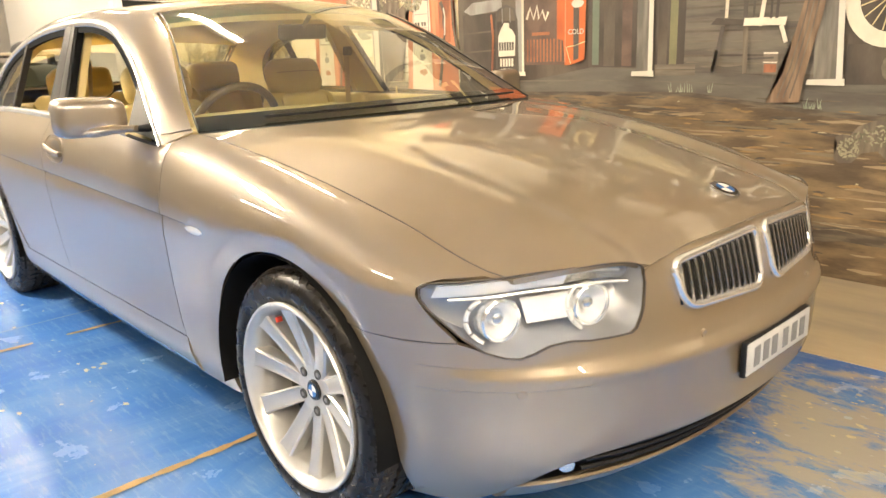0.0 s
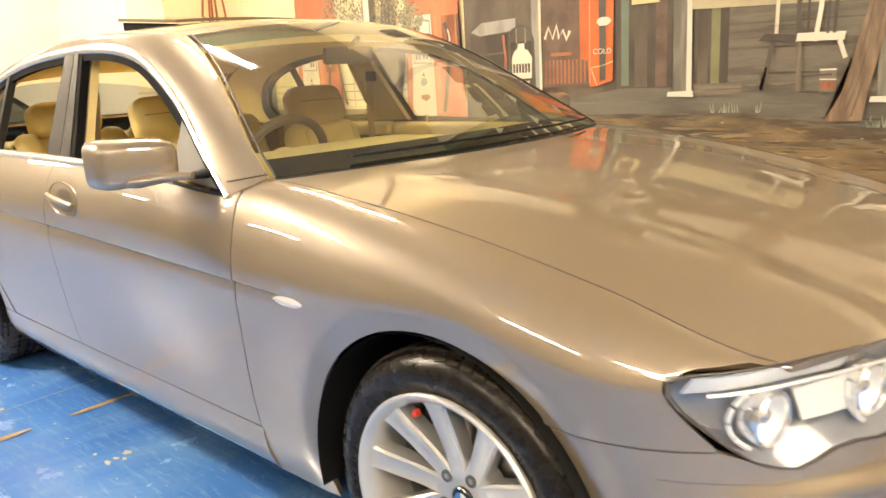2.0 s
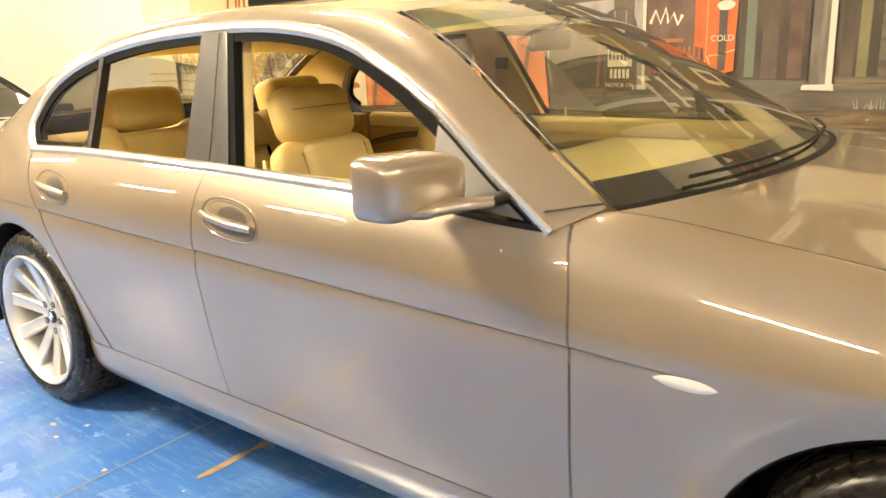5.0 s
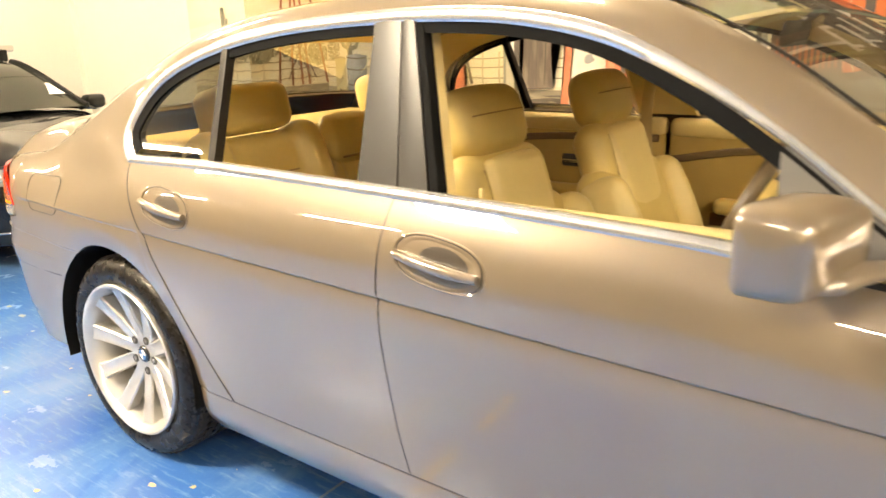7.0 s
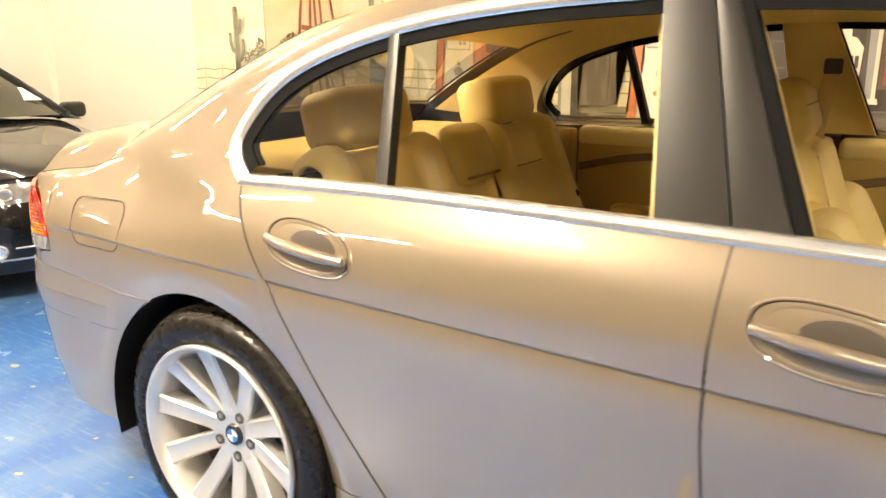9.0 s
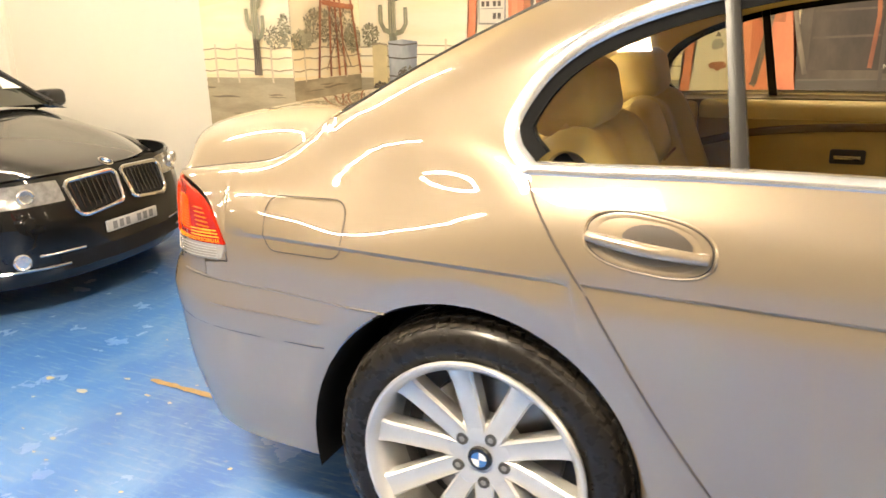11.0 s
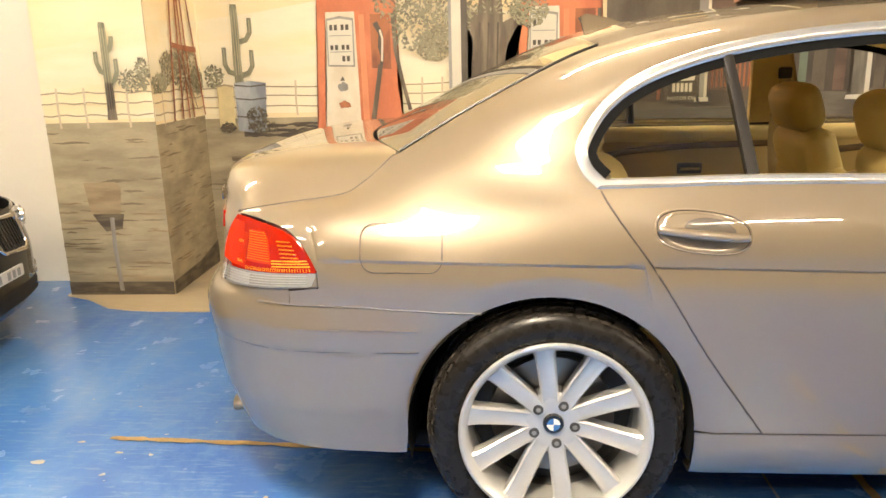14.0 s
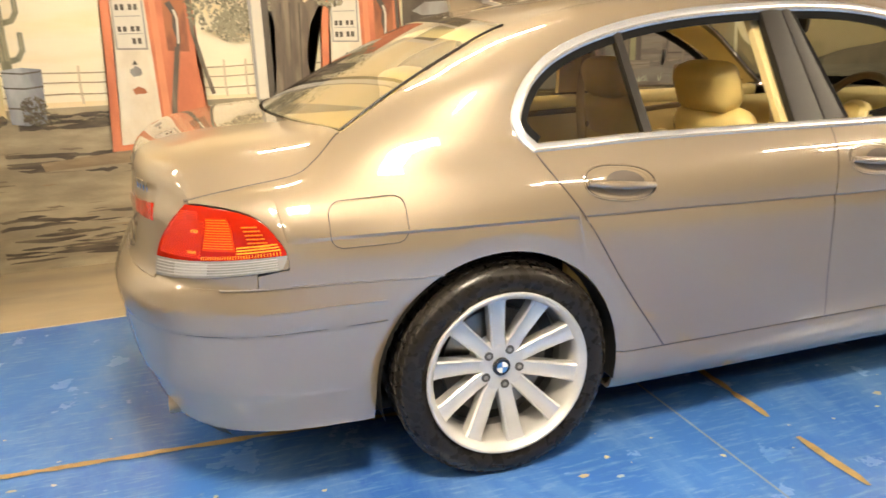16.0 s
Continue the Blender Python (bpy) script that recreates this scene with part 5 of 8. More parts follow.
def mirror_housing(side):
    mh = new("wing_mirror")
    mh.parent = saloon
    mh["label"] = "body-coloured door mirror on a black foot"
    bm = bmesh.new()
    ny, nk = 26, 40
    # a boxy rounded shell with a flat crown: y runs outward, its blunt face forward, its underside rising towards the foot
    c = Vector((0.520, side * 1.012, 1.060))
    rings = []
    for i in range(ny + 1):
        q = -math.cos(math.pi * i / ny)
        e = max(0.0, 1 - abs(q) ** 5.0) ** 0.2
        yy = q * 0.102
        inner = (1 - q) / 2
        ring = []
        for k in range(nk):
            a = k / nk * math.tau
            ca, sa = math.cos(a), math.sin(a)
            px = math.copysign(abs(ca) ** (0.50 if ca > 0 else 0.22), ca) * (0.066 if ca > 0 else 0.044) * max(0.15, e)
            pz = math.copysign(abs(sa) ** 0.42, sa) * (0.062 if sa > 0 else lerp(0.074, 0.056, inner)) * max(0.12, e)
            crown = -0.012 * max(0.0, ca) * max(0.0, sa)
            lean = -0.052 * (q + 1) / 2 + 0.018
            ring.append(bm.verts.new(c + Vector((px + lean, side * yy, pz + crown + 0.003 * q))))
        rings.append(ring)
    for p, q in zip(rings, rings[1:]):
        for k in range(nk):
            bm.faces.new((p[k], p[(k + 1) % nk], q[(k + 1) % nk], q[k]))
    bm.faces.new(rings[0]); bm.faces.new(rings[-1])
    bmesh.ops.recalc_face_normals(bm, faces=bm.faces)
    part("shell", bm, M["paint"], mh, "", 50)
    m = Matrix.Translation(c) @ Matrix.Diagonal((1, side, 1, 1)) @ Matrix.Rotation(radians(-15), 4, "Z")
    box("rim", (-0.0465, -0.078, -0.050), (-0.030, 0.078, 0.048), M["plastic_black"], mh, 0.006, "", m)
    box("glass", (-0.0478, -0.073, -0.044), (-0.046, 0.073, 0.042), M["mirror_glass"], mh, 0.002, "", m)
    tube("arm", catmull([(0.530, side * 1.060, 1.008), (0.558, side * 1.005, 1.012), (0.600, side * 0.955, 1.016), (0.650, side * 0.912, 1.018)], 6),
         lambda t: lerp(0.050, 0.020, t ** 0.8) * min(1.0, 0.35 + 2.4 * t), M["paint"], mh, 20, False, 0.50)
    tube("foot", [Vector((0.622, side * 0.926, 1.013)), Vector((0.634, side * 0.892, 1.015)), Vector((0.638, side * 0.862, 1.015))], lambda t: lerp(0.013, 0.021, t), M["plastic_black"], mh, 16, False, 0.7)
    # triangular sail behind the A-pillar
    bm = bmesh.new()
    add_poly(bm, [(x, side * (glass_y(z) - 0.006), z) for x, z in ((0.748, 0.974), (0.590, 1.070), (0.447, 1.162), (0.437, 1.155), (0.452, 1.000))], 0.012, (0, -side, 0))
    part("sail", bm, M["sail_grey"], mh, "", 0)


def badge(c, n, r, parent):
    """A round emblem as plain coloured fields."""
    m = Matrix.Translation(c) @ Vector(n).to_track_quat("Z", "Y").to_matrix().to_4x4()
    b = lathe("emblem", [(0.0, 0.004), (r * 0.9, 0.004), (r, 0.002), (r, -0.004)], M["chrome"], parent, 32, m, "round emblem")
    lathe("ring", [(0.0, 0.0045), (r * 0.88, 0.0045), (r * 0.88, 0.003)], M["gloss_black"], b, 32, m)
    for q in range(4):
        bm = bmesh.new()
        vs = [bm.verts.new((0, 0, 0.0055))] + [bm.verts.new((0.6 * r * math.cos(q * math.pi / 2 + i * math.pi / 16), 0.6 * r * math.sin(q * math.pi / 2 + i * math.pi / 16), 0.0055)) for i in range(9)]
        bm.faces.new(vs)
        bmesh.ops.transform(bm, matrix=m, verts=bm.verts)
        part("field", bm, M["badge_blue"] if q % 2 else M["badge_white"], b, "", 0)


M["slat_grey"] = material("bright_grille_slat", (0.50, 0.48, 0.45), 0.2, 0.95, vary=0.05, vary_scale=30)
M["lamp_housing"] = material("grey_lamp_housing", (0.40, 0.40, 0.41), 0.30, 0.55, vary=0.1, vary_scale=20)
M["mirror_glass"] = material("mirror_glass", (0.85, 0.85, 0.85), 0.01, 1.0)
M["lamp_ring"] = material("bright_lamp_ring", (0.95, 0.95, 0.94), 0.14, 0.85, 0.6)
# near-white lamp parts; the glare of bowls and bar sits in this colour
M["lamp_white"] = material("white_lamp_and_glare", (0.95, 0.95, 0.94), 0.2, 0.25, 0.8)
M["projector"] = material("projector_glass", (0.75, 0.75, 0.76), 0.05, 0.8, coat=1.0)
M["amber_bright"] = material("bright_amber_prism_and_glint", (1.0, 0.36, 0.02), 0.15, coat=1.0)
M["amber_mid"] = material("amber_lens_rib", (0.85, 0.16, 0.008), 0.15, coat=0.6)
M["grey_lens"] = material("grey_reversing_lens", (0.42, 0.40, 0.37), 0.12, coat=1.0)
M["bolt_hole"] = material("dark_bolt_hole", (0.10, 0.095, 0.085), 0.45, 0.6)
M["groove"] = material("panel_gap", (0.060, 0.048, 0.037), 0.6)
M["groove_soft"] = material("soft_panel_groove", (0.16, 0.13, 0.10), 0.5)
# handle cup shade put into the colour; the second also coats the exhaust tips
M["handle_shade"] = material("handle_shade", (0.10, 0.085, 0.07), 0.3, 0.4, coat=0.6)
M["shade_and_exhaust"] = material("lower_shade_and_exhaust", (0.24, 0.20, 0.155), 0.3, 0.5, coat=0.8)
M["sail_grey"] = material("grey_mirror_sail", (0.13, 0.122, 0.11), 0.45, vary=0.05, vary_scale=20)



def seam_seal(name, pts, side, r=0.0042):
    tube(name, [Vector((p.x, side * (abs(p.y) - 0.0042), p.z)) for p in pts], r, M["groove"], saloon, 6)


def seam_seals(side):
    for f, z0, z1 in ((door_front, 0.22, 0.985), (door_mid, SILL, 1.012), (door_rear, SILL, 1.010)):
        pts = []
        for z in spaced(z0, z1, 26):
            x = f(z)
            pts.append(skin(x, s_at(x, min(z, top_z(x) - 0.001))))
        if f is door_rear:
            tube("door_seal", [Vector((p.x, side * (abs(p.y) + 0.0002), p.z)) for p in pts], 0.0026, M["groove"], saloon, 6)
        else:
            seam_seal("door_seal", pts, side)
    seam_seal("sill_seal", [Vector((x, half(x, SILL), SILL)) for x in spaced(-1.10, 0.83, 30)], side)
    pts = [Vector((x, top_y(x), top_z(x) - 0.002)) for x in spaced(0.87, 2.09, 30)]
    seam_seal("hood_seal", pts, side, 0.003)
    pts = [Vector((x, min(top_y(x), half(x, top_z(x)) - 0.004), top_z(x) - 0.001)) for x in spaced(-1.93, -2.36, 22)]
    seam_seal("boot_seal", pts, side)
    pts = [Vector((x, half(x, 0.70) - 0.001, lerp(0.690, 0.711, min(1, (x + 1.69) / -0.42)))) for x in spaced(-1.69, -2.30, 20)]
    tube("bumper_seal", [Vector((p.x, side * (abs(p.y) - 0.0012), p.z)) for p in pts], 0.0030, M["groove_soft"], saloon, 6)
    pts = [Vector((x, half(x, 0.617) - 0.001, 0.617)) for x in spaced(1.750, 2.03, 12)]
    seam_seal("bumper_seal", pts, side)


for side in (-1, 1):
    tube("pillar_seam", [Vector((x, side * y, z)) for x, y, z in catmull([(0.742, -0.872, 0.999), (0.770, -0.852, 1.003), (0.805, -0.832, 1.009), (0.840, -0.812, 1.014)], 4)], 0.0022, M["groove"], saloon, 6)
front_bumper()
hood()
for side in (-1, 1):
    fender(side)
    door("front_door", side, door_mid, door_front, saloon)
    door("rear_door", side, door_rear, door_mid, saloon)
    quarter(side)
    headlight(side)
    kidney(side)
    tail_lamp(side)
    sill(side)
    panel_details(side)
    mirror_housing(side)
    wheel(AXF, side * 0.789, side)
    wheel(AXR, side * 0.793, side)
    seam_seals(side)
rear_bumper()
boot()
badge((2.206, 0, 0.846), (0.36, 0, 0.93), 0.041, saloon)
sheet("roof", [crossing(24, 60, lambda t: lerp(0.09, -0.05, t), lambda t: 0.040)], M["paint"], saloon, 0.012, centre=(-0.5, 0, 0.8))
wind = sheet("windscreen", [crossing(0, 24, lambda t: lerp(0.20, 0.09, t), lambda t: lerp(0.012, 0.040, t), 24, 0.02)], M["screen_glass"], saloon, 0.0, "clear windscreen", centre=(-0.5, 0, 0.8))
rear_glass = sheet("rear_window", [crossing(60, 84, lambda t: lerp(-0.05, -0.15, t), lambda t: lerp(0.040, 0.012, t), 24, 0.02)], M["rear_glass"], saloon, 0.0, "clear rear window", centre=(-0.5, 0, 0.8))
strip = sheet("sun_strip", [[[p - Vector((0, 0, 0.004)) for p in r] for r in crossing(0, 24, lambda t: lerp(0.20, 0.09, t), lambda t: lerp(0.012, 0.040, t), 24, 0.03)[-4:]]],
              M["sun_strip"], wind, 0.0, "teal sun strip", centre=(-0.5, 0, 0.8))
strip.visible_shadow = False
for ob in (wind, rear_glass):
    ob.visible_shadow = False
for side in (-1, 1):
    r = []
    for t in spaced(0, 1, 8):
        z = lerp(1.03, 1.335, t)
        best = min((p for p in LINE_A if p.x < -0.95), key=lambda p: abs(p.z - z))
        x0 = min(best.x + 0.03, lerp(-1.015, -1.065, t) - 0.005)
        x1 = lerp(-1.012, -1.062, t)
        r.append([Vector((lerp(x0, x1, k / 4), side * (glass_y(z) - 0.014), z)) for k in range(5)])
    q = sheet("quarter_window", [r], M["quarter_glass"], saloon, 0.0, "fixed quarter window")
    q.visible_shadow = False
# black wheel housings and floor pan
for xc, rr in ((ARCH_FX, ARCH_F), (ARCH_RX, ARCH_R)):
    for side in (-1, 1):
        rows = []
        for k in range(25):
            a = math.pi * (k / 24) * 1.14 - 0.22
            rows.append([Vector((xc + (rr - 0.002) * math.cos(a), side * y, 0.35 + (rr - 0.002) * math.sin(a))) for y in (0.925, 0.90, 0.75, 0.60)])
        rows = [[p for p in r] + [Vector((xc, side * 0.595, 0.35))] for r in rows]
        sheet("wheel_housing", [rows], M["under"], saloon, 0.0)
box("floor_pan", (-2.15, -0.74, 0.20), (1.90, 0.74, 0.26), M["under"], saloon, 0.02)
box("firewall", (0.92, -0.74, 0.24), (1.02, 0.74, 0.93), M["under"], saloon, 0.02)
for xc in (ARCH_FX, ARCH_RX):
    box("axle_block", (xc - 0.42, -0.60, 0.24), (xc + 0.42, 0.60, 0.72), M["under"], saloon, 0.03)


# ---- the saloon's cabin: parts of the car ----
def cushion(name, lo, hi, mat, parent, m=None, bulge=0.02, bevel=0.05, label=""):
    """A padded block with rounded edges and a soft crown."""
    bm = bmesh.new()
    add_box(bm, lo, hi, bevel, None, 4)
    lo, hi = Vector(lo), Vector(hi)
    mid, ext = (lo + hi) / 2, (hi - lo) / 2
    bmesh.ops.subdivide_edges(bm, edges=[e for e in bm.edges if e.calc_length() > 0.08], cuts=3, use_grid_fill=True)
    for v in bm.verts:
        u = [(v.co[i] - mid[i]) / ext[i] for i in range(3)]
        for i in range(3):
            j, k = (i + 1) % 3, (i + 2) % 3
            if abs(u[i]) > 0.9:
                v.co[i] += math.copysign(bulge * max(0, 1 - u[j] ** 2) * max(0, 1 - u[k] ** 2), u[i])
    if m is not None:
        bmesh.ops.transform(bm, matrix=m, verts=bm.verts)
    return part(name, bm, mat, parent, label, 60)


def front_seat(y):
    s = new("front_seat")
    s.parent = saloon
    s["label"] = "beige leather front seat with headrest and belt"
    cushion("seat_cushion", (-0.30, y - 0.25, 0.40), (0.24, y + 0.25, 0.56), M["leather"], s)
    back = Matrix.Translation((-0.20, y, 0.52)) @ Matrix.Rotation(radians(-24), 4, "Y")
    b = cushion("backrest", (-0.07, -0.25, 0.0), (0.06, 0.25, 0.40), M["leather"], s, back, 0.02, 0.05)
    for side in (-1, 1):
        cushion("side_bolster", (-0.05, side * 0.235 - 0.045, 0.02), (0.115, side * 0.235 + 0.045, 0.36), M["leather_light"], b, back, 0.015, 0.04)
    up = back @ Matrix.Translation((0, 0, 0.36)) @ Matrix.Rotation(radians(6), 4, "Y")
    cushion("shoulder_pad", (-0.062, -0.205, -0.03), (0.058, 0.205, 0.195), M["leather"], b, up, 0.012, 0.055)
    cushion("seat_panel", (0.03, -0.135, -0.30), (0.082, 0.135, 0.17), M["leather_light"], b, up, 0.010, 0.03)
    hr = up @ Matrix.Translation((0.0, 0, 0.205))
    h = cushion("headrest", (-0.055, -0.150, -0.015), (0.062, 0.150, 0.165), M["leather"], s, hr, 0.010, 0.045)
    tube("headrest_seam", [hr @ Vector((0.074 - 0.010 * (yy / 0.13) ** 2, yy, 0.085)) for yy in spaced(-0.13, 0.13, 10)], 0.0020, M["piping"], h, 6)
    for side in (-1, 1):
        pts = [hr @ Vector((-0.01, side * 0.06, 0.02)), hr @ Vector((-0.01, side * 0.06, -0.05))]
        tube("headrest_post", pts, 0.007, M["chrome"], h, 8)
    for side in (-1, 1):
        tube("piping", [up @ Vector((0.062, side * 0.142, zz)) for zz in spaced(-0.28, 0.15, 8)], 0.0025, M["piping"], b, 6)
    box("seat_base", (-0.26, y - 0.22, 0.27), (0.20, y + 0.22, 0.41), M["dash_dark"], s, 0.02)


M["wood_grey"] = material("grey_brown_wood_strip", (0.16, 0.11, 0.065), 0.25, coat=0.6, vary=0.25, vary_scale=6, stretch=(0.4, 3, 8))
M["piping"] = material("brown_stitching", (0.33, 0.215, 0.09), 0.7)
M["belt"] = material("beige_seat_belt", (0.50, 0.38, 0.20), 0.8, bump=0.4, bump_scale=600)
front_seat(-0.375)
front_seat(0.375)

# rear bench
rb = Matrix.Translation((-1.20, 0, 0.50)) @ Matrix.Rotation(radians(-22), 4, "Y")
bench = cushion("rear_bench", (-1.15, -0.66, 0.36), (-0.62, 0.66, 0.53), M["leather"], saloon, None, 0.02, 0.06, "beige leather rear bench")


def seat_back(y0, y1, bolster):
    """A padded back with raised side bolsters that rolls over its top edge."""
    yc, hw = (y0 + y1) / 2, (y1 - y0) / 2
    path = [(0.07, 0.50 * k / 14, 1.0, 0.0) for k in range(15)]
    path += [(0.07 * math.cos(a), 0.50 + 0.07 * math.sin(a), math.cos(a), math.sin(a)) for a in [math.pi * k / 12 for k in range(1, 13)]]
    path += [(-0.07, 0.50 - 0.08 * k, -1.0, 0.0) for k in range(1, 4)]
    rows = []
    for k in range(33):
        g = lerp(-1, 1, k / 32)
        u = min(1.0, max(0.0, (abs(g) - 0.50) / 0.18))
        edge = 0.045 * max(0.0, (abs(g) - 0.80) / 0.20) ** 2.2
        row = []
        for x, z, nx, nz in path:
            lift = bolster * u * u * (3 - 2 * u) * (0.35 + 0.65 * max(0.0, nx)) - edge
            row.append(rb @ Vector((x + nx * lift, yc + g * hw, z + nz * lift)))
        rows.append(row)
    return sheet("bench_back", [rows], M["leather"], bench, 0.01, centre=tuple(rb @ Vector((0, yc, 0.3))), smooth=60)


for y0, y1 in ((-0.67, -0.135), (-0.13, 0.13), (0.135, 0.67)):
    yc = (y0 + y1) / 2
    b = seat_back(y0, y1, 0.05 if abs(yc) > 0.2 else 0.012)
    tube("piping", [rb @ Vector((0.0722, yc + yy, 0.405)) for yy in spaced(-0.115, 0.115, 6)], 0.003, M["piping"], b, 6)
for y in (-0.400, 0.400):
    w = 0.160
    hm = Matrix.Translation((-1.405, y, 1.052)) @ Matrix.Rotation(radians(-12), 4, "Y")
    h = cushion("rear_headrest", (-0.085, -w, -0.012), (0.085, w, 0.148), M["leather"], bench, hm, 0.004, 0.044)
    for sgn in (-1, 1):
        tube("headrest_seam", [hm @ Vector((0.070 * math.cos(a) - 0.002, sgn * (w - 0.020), 0.066 + 0.064 * math.sin(a))) for a in spaced(-1.2, 2.6, 14)], 0.0022, M["piping"], h, 6)
flap = cushion("centre_headrest", (0.045, -0.125, 0.40), (0.115, 0.125, 0.575), M["leather"], bench, rb, 0.012, 0.035)
tube("flap_seam", [rb @ Vector((0.118, yy, 0.405)) for yy in spaced(-0.10, 0.10, 8)], 0.0045, M["piping"], flap, 6)
box("parcel_shelf", (-1.93, -0.66, 0.985), (-1.42, 0.66, 1.01), M["card"], saloon, 0.01, "beige parcel shelf")
box("boot_wall", (-1.46, -0.70, 0.30), (-1.42, 0.70, 1.0), M["under"], saloon, 0.01)

# headliner, doors' inner faces, posts
rows = [[Vector((p.x, p.y * 0.985, p.z - 0.035)) for p in r] for r in crossing(22, 62, lambda t: lerp(0.07, -0.05, t), lambda t: 0.030)]
sheet("headliner", [rows], M["headliner"], saloon, 0.0, flip=None)
for side in (-1, 1):
    rows = []
    for a, b in zip(LINE_A[3:], LINE_B[3:]):
        a2, b2 = Vector((a.x, side * (abs(a.y) - 0.045), a.z - 0.03)), Vector((b.x, side * (abs(b.y) - 0.02), b.z - 0.035))
        if b.x < -1.2:
            b2.x += 0.03
        rows.append([a2, a2.lerp(b2, 0.35) + Vector((0, 0, 0.006)), a2.lerp(b2, 0.7) + Vector((0, 0, 0.006)), b2])
    sheet("pillar_trim", [rows], M["headliner"], saloon, 0.0)
    for x0, x1 in ((-0.325, 0.80), (-1.255, -0.345)):
        dc = box("door_card", (x0, -0.02, 0.36), (x1, 0.02, 0.955), M["card"], saloon, 0.018, "tan door card with dark wood strip", Matrix.Translation((0, side * 0.80, 0)))
        cushion("card_top", (x0, -0.032, 0.93), (x1, 0.045, 1.005), M["leather_light"], dc, Matrix.Translation((0, side * 0.805, 0)), 0.0, 0.025)
        rise = spline((0.0, 0.842), (0.25, 0.893), (0.5, 0.913), (1.0, 0.926))
        tube("wood_strip", [Vector((x, side * 0.777, rise((x - x0) / (x1 - x0)))) for x in spaced(x0 + 0.015, x1 - 0.02, 22)], 0.015, M["wood_grey"], dc, 8, False, 0.5, "", (0, 1, 0))
        cushion("armrest", (lerp(x0, x1, 0.18), -0.055, 0.655), (lerp(x0, x1, 0.86), 0.02, 0.715), M["leather"], dc, Matrix.Translation((0, side * 0.765, 0)), 0.0, 0.025)
        xh = lerp(x0, x1, 0.51)
        hb = box("inner_handle", (xh, -0.006, 0.785), (xh + 0.115, 0.008, 0.838), M["dash_dark"], dc, 0.008, "dark inner handle bowl", Matrix.Translation((0, side * 0.776, 0)))
        box("lever", (xh + 0.012, -0.012, 0.803), (xh + 0.10, 0.012, 0.818), M["satin_chrome"], hb, 0.004, "", Matrix.Translation((0, side * 0.770, 0)))
        box("pocket", (lerp(x0, x1, 0.16), -0.010, 0.60), (lerp(x0, x1, 0.90), 0.004, 0.652), M["wood"], dc, 0.006, "", Matrix.Translation((0, side * 0.775, 0)))
    box("cabin_side", (-1.42, -0.03, 0.765), (-1.258, 0.03, 1.0), M["card"], saloon, 0.02, "", Matrix.Translation((0, side * 0.775, 0)))
    # belts beside the front seats and the lock pins on the doors
    pts = [Vector((-0.36, side * 0.685, 1.24)), Vector((-0.39, side * 0.70, 1.0)), Vector((-0.36, side * 0.70, 0.70)), Vector((-0.30, side * 0.66, 0.40))]
    tube("seat_belt", catmull(pts, 5), 0.024, M["belt"], saloon, 6, False, 0.12, "beige seat belt", (0, 1, 0))
    box("belt_anchor", (-0.39, -0.02, 1.215), (-0.335, 0.01, 1.265), M["dash_dark"], saloon, 0.008, "", Matrix.Translation((0, side * 0.70, 0)))
    pts = [Vector((-1.40, side * 0.61, 1.06)), Vector((-1.315, side * 0.625, 0.975)), Vector((-1.25, side * 0.625, 0.87)), Vector((-1.195, side * 0.625, 0.765)), Vector((-1.12, side * 0.62, 0.58))]
    sb = tube("seat_belt", catmull(pts, 5), 0.022, M["belt"], saloon, 6, False, 0.12, "beige seat belt", (0, 1, 0))
    tongue = Matrix.Translation((-1.195, side * 0.612, 0.765)) @ Matrix.Rotation(radians(28), 4, "Y")
    box("belt_tongue", (-0.024, -0.008, 0.0), (0.024, 0.008, 0.020), M["dash_dark"], sb, 0.004, "", tongue)
    box("tongue_plate", (-0.012, -0.005, -0.040), (0.012, 0.005, 0.0), M["satin_chrome"], sb, 0.002, "", tongue)

# dashboard and steering wheel
M["wheel_leather"] = material("brown_wheel_leather", (0.13, 0.095, 0.055), 0.4, vary=0.1, vary_scale=12, bump=0.15, bump_scale=300)
M["dash_pad"] = material("olive_beige_dash_pad", (0.52, 0.43, 0.20), 0.6, vary=0.08, vary_scale=9, bump=0.15, bump_scale=300)
dash = cushion("dashboard", (0.46, -0.74, 0.60), (0.98, 0.74, 0.955), M["dash_pad"], saloon, None, 0.0, 0.06, "beige dashboard with dark upper edge")
box("dash_top", (0.86, -0.72, 0.93), (1.04, 0.72, 0.985), M["dash_dark"], dash, 0.02)
cushion("instrument_hood", (0.43, -0.66, 0.86), (0.84, 0.06, 1.030), M["dash_pad"], dash, None, 0.01, 0.05)
box("instrument_face", (0.412, -0.56, 0.865), (0.425, -0.20, 0.975), M["dash_dark"], dash, 0.01)
box("wood_fascia", (0.452, -0.14, 0.76), (0.462, 0.70, 0.84), M["wood"], dash, 0.01)
box("screen", (0.44, -0.10, 0.86), (0.47, 0.16, 0.95), M["dash_dark"], dash, 0.01)
sw = Matrix.Translation((0.30, -0.375, 0.950)) @ Matrix.Rotation(radians(-66), 4, "Y")
ring = [sw @ Vector((0.185 * math.cos(a), 0.185 * math.sin(a), 0)) for a in [k / 40 * math.tau for k in range(40)]]
wheel_rim = tube("steering_wheel", ring, 0.0165, M["wheel_leather"], saloon, 10, True, 1.0, "brown leather steering wheel with beige hub")
lathe("wheel_hub", [(0.0, 0.03), (0.055, 0.028), (0.075, 0.012), (0.08, -0.02), (0.05, -0.05)], M["leather"], wheel_rim, 28, sw)
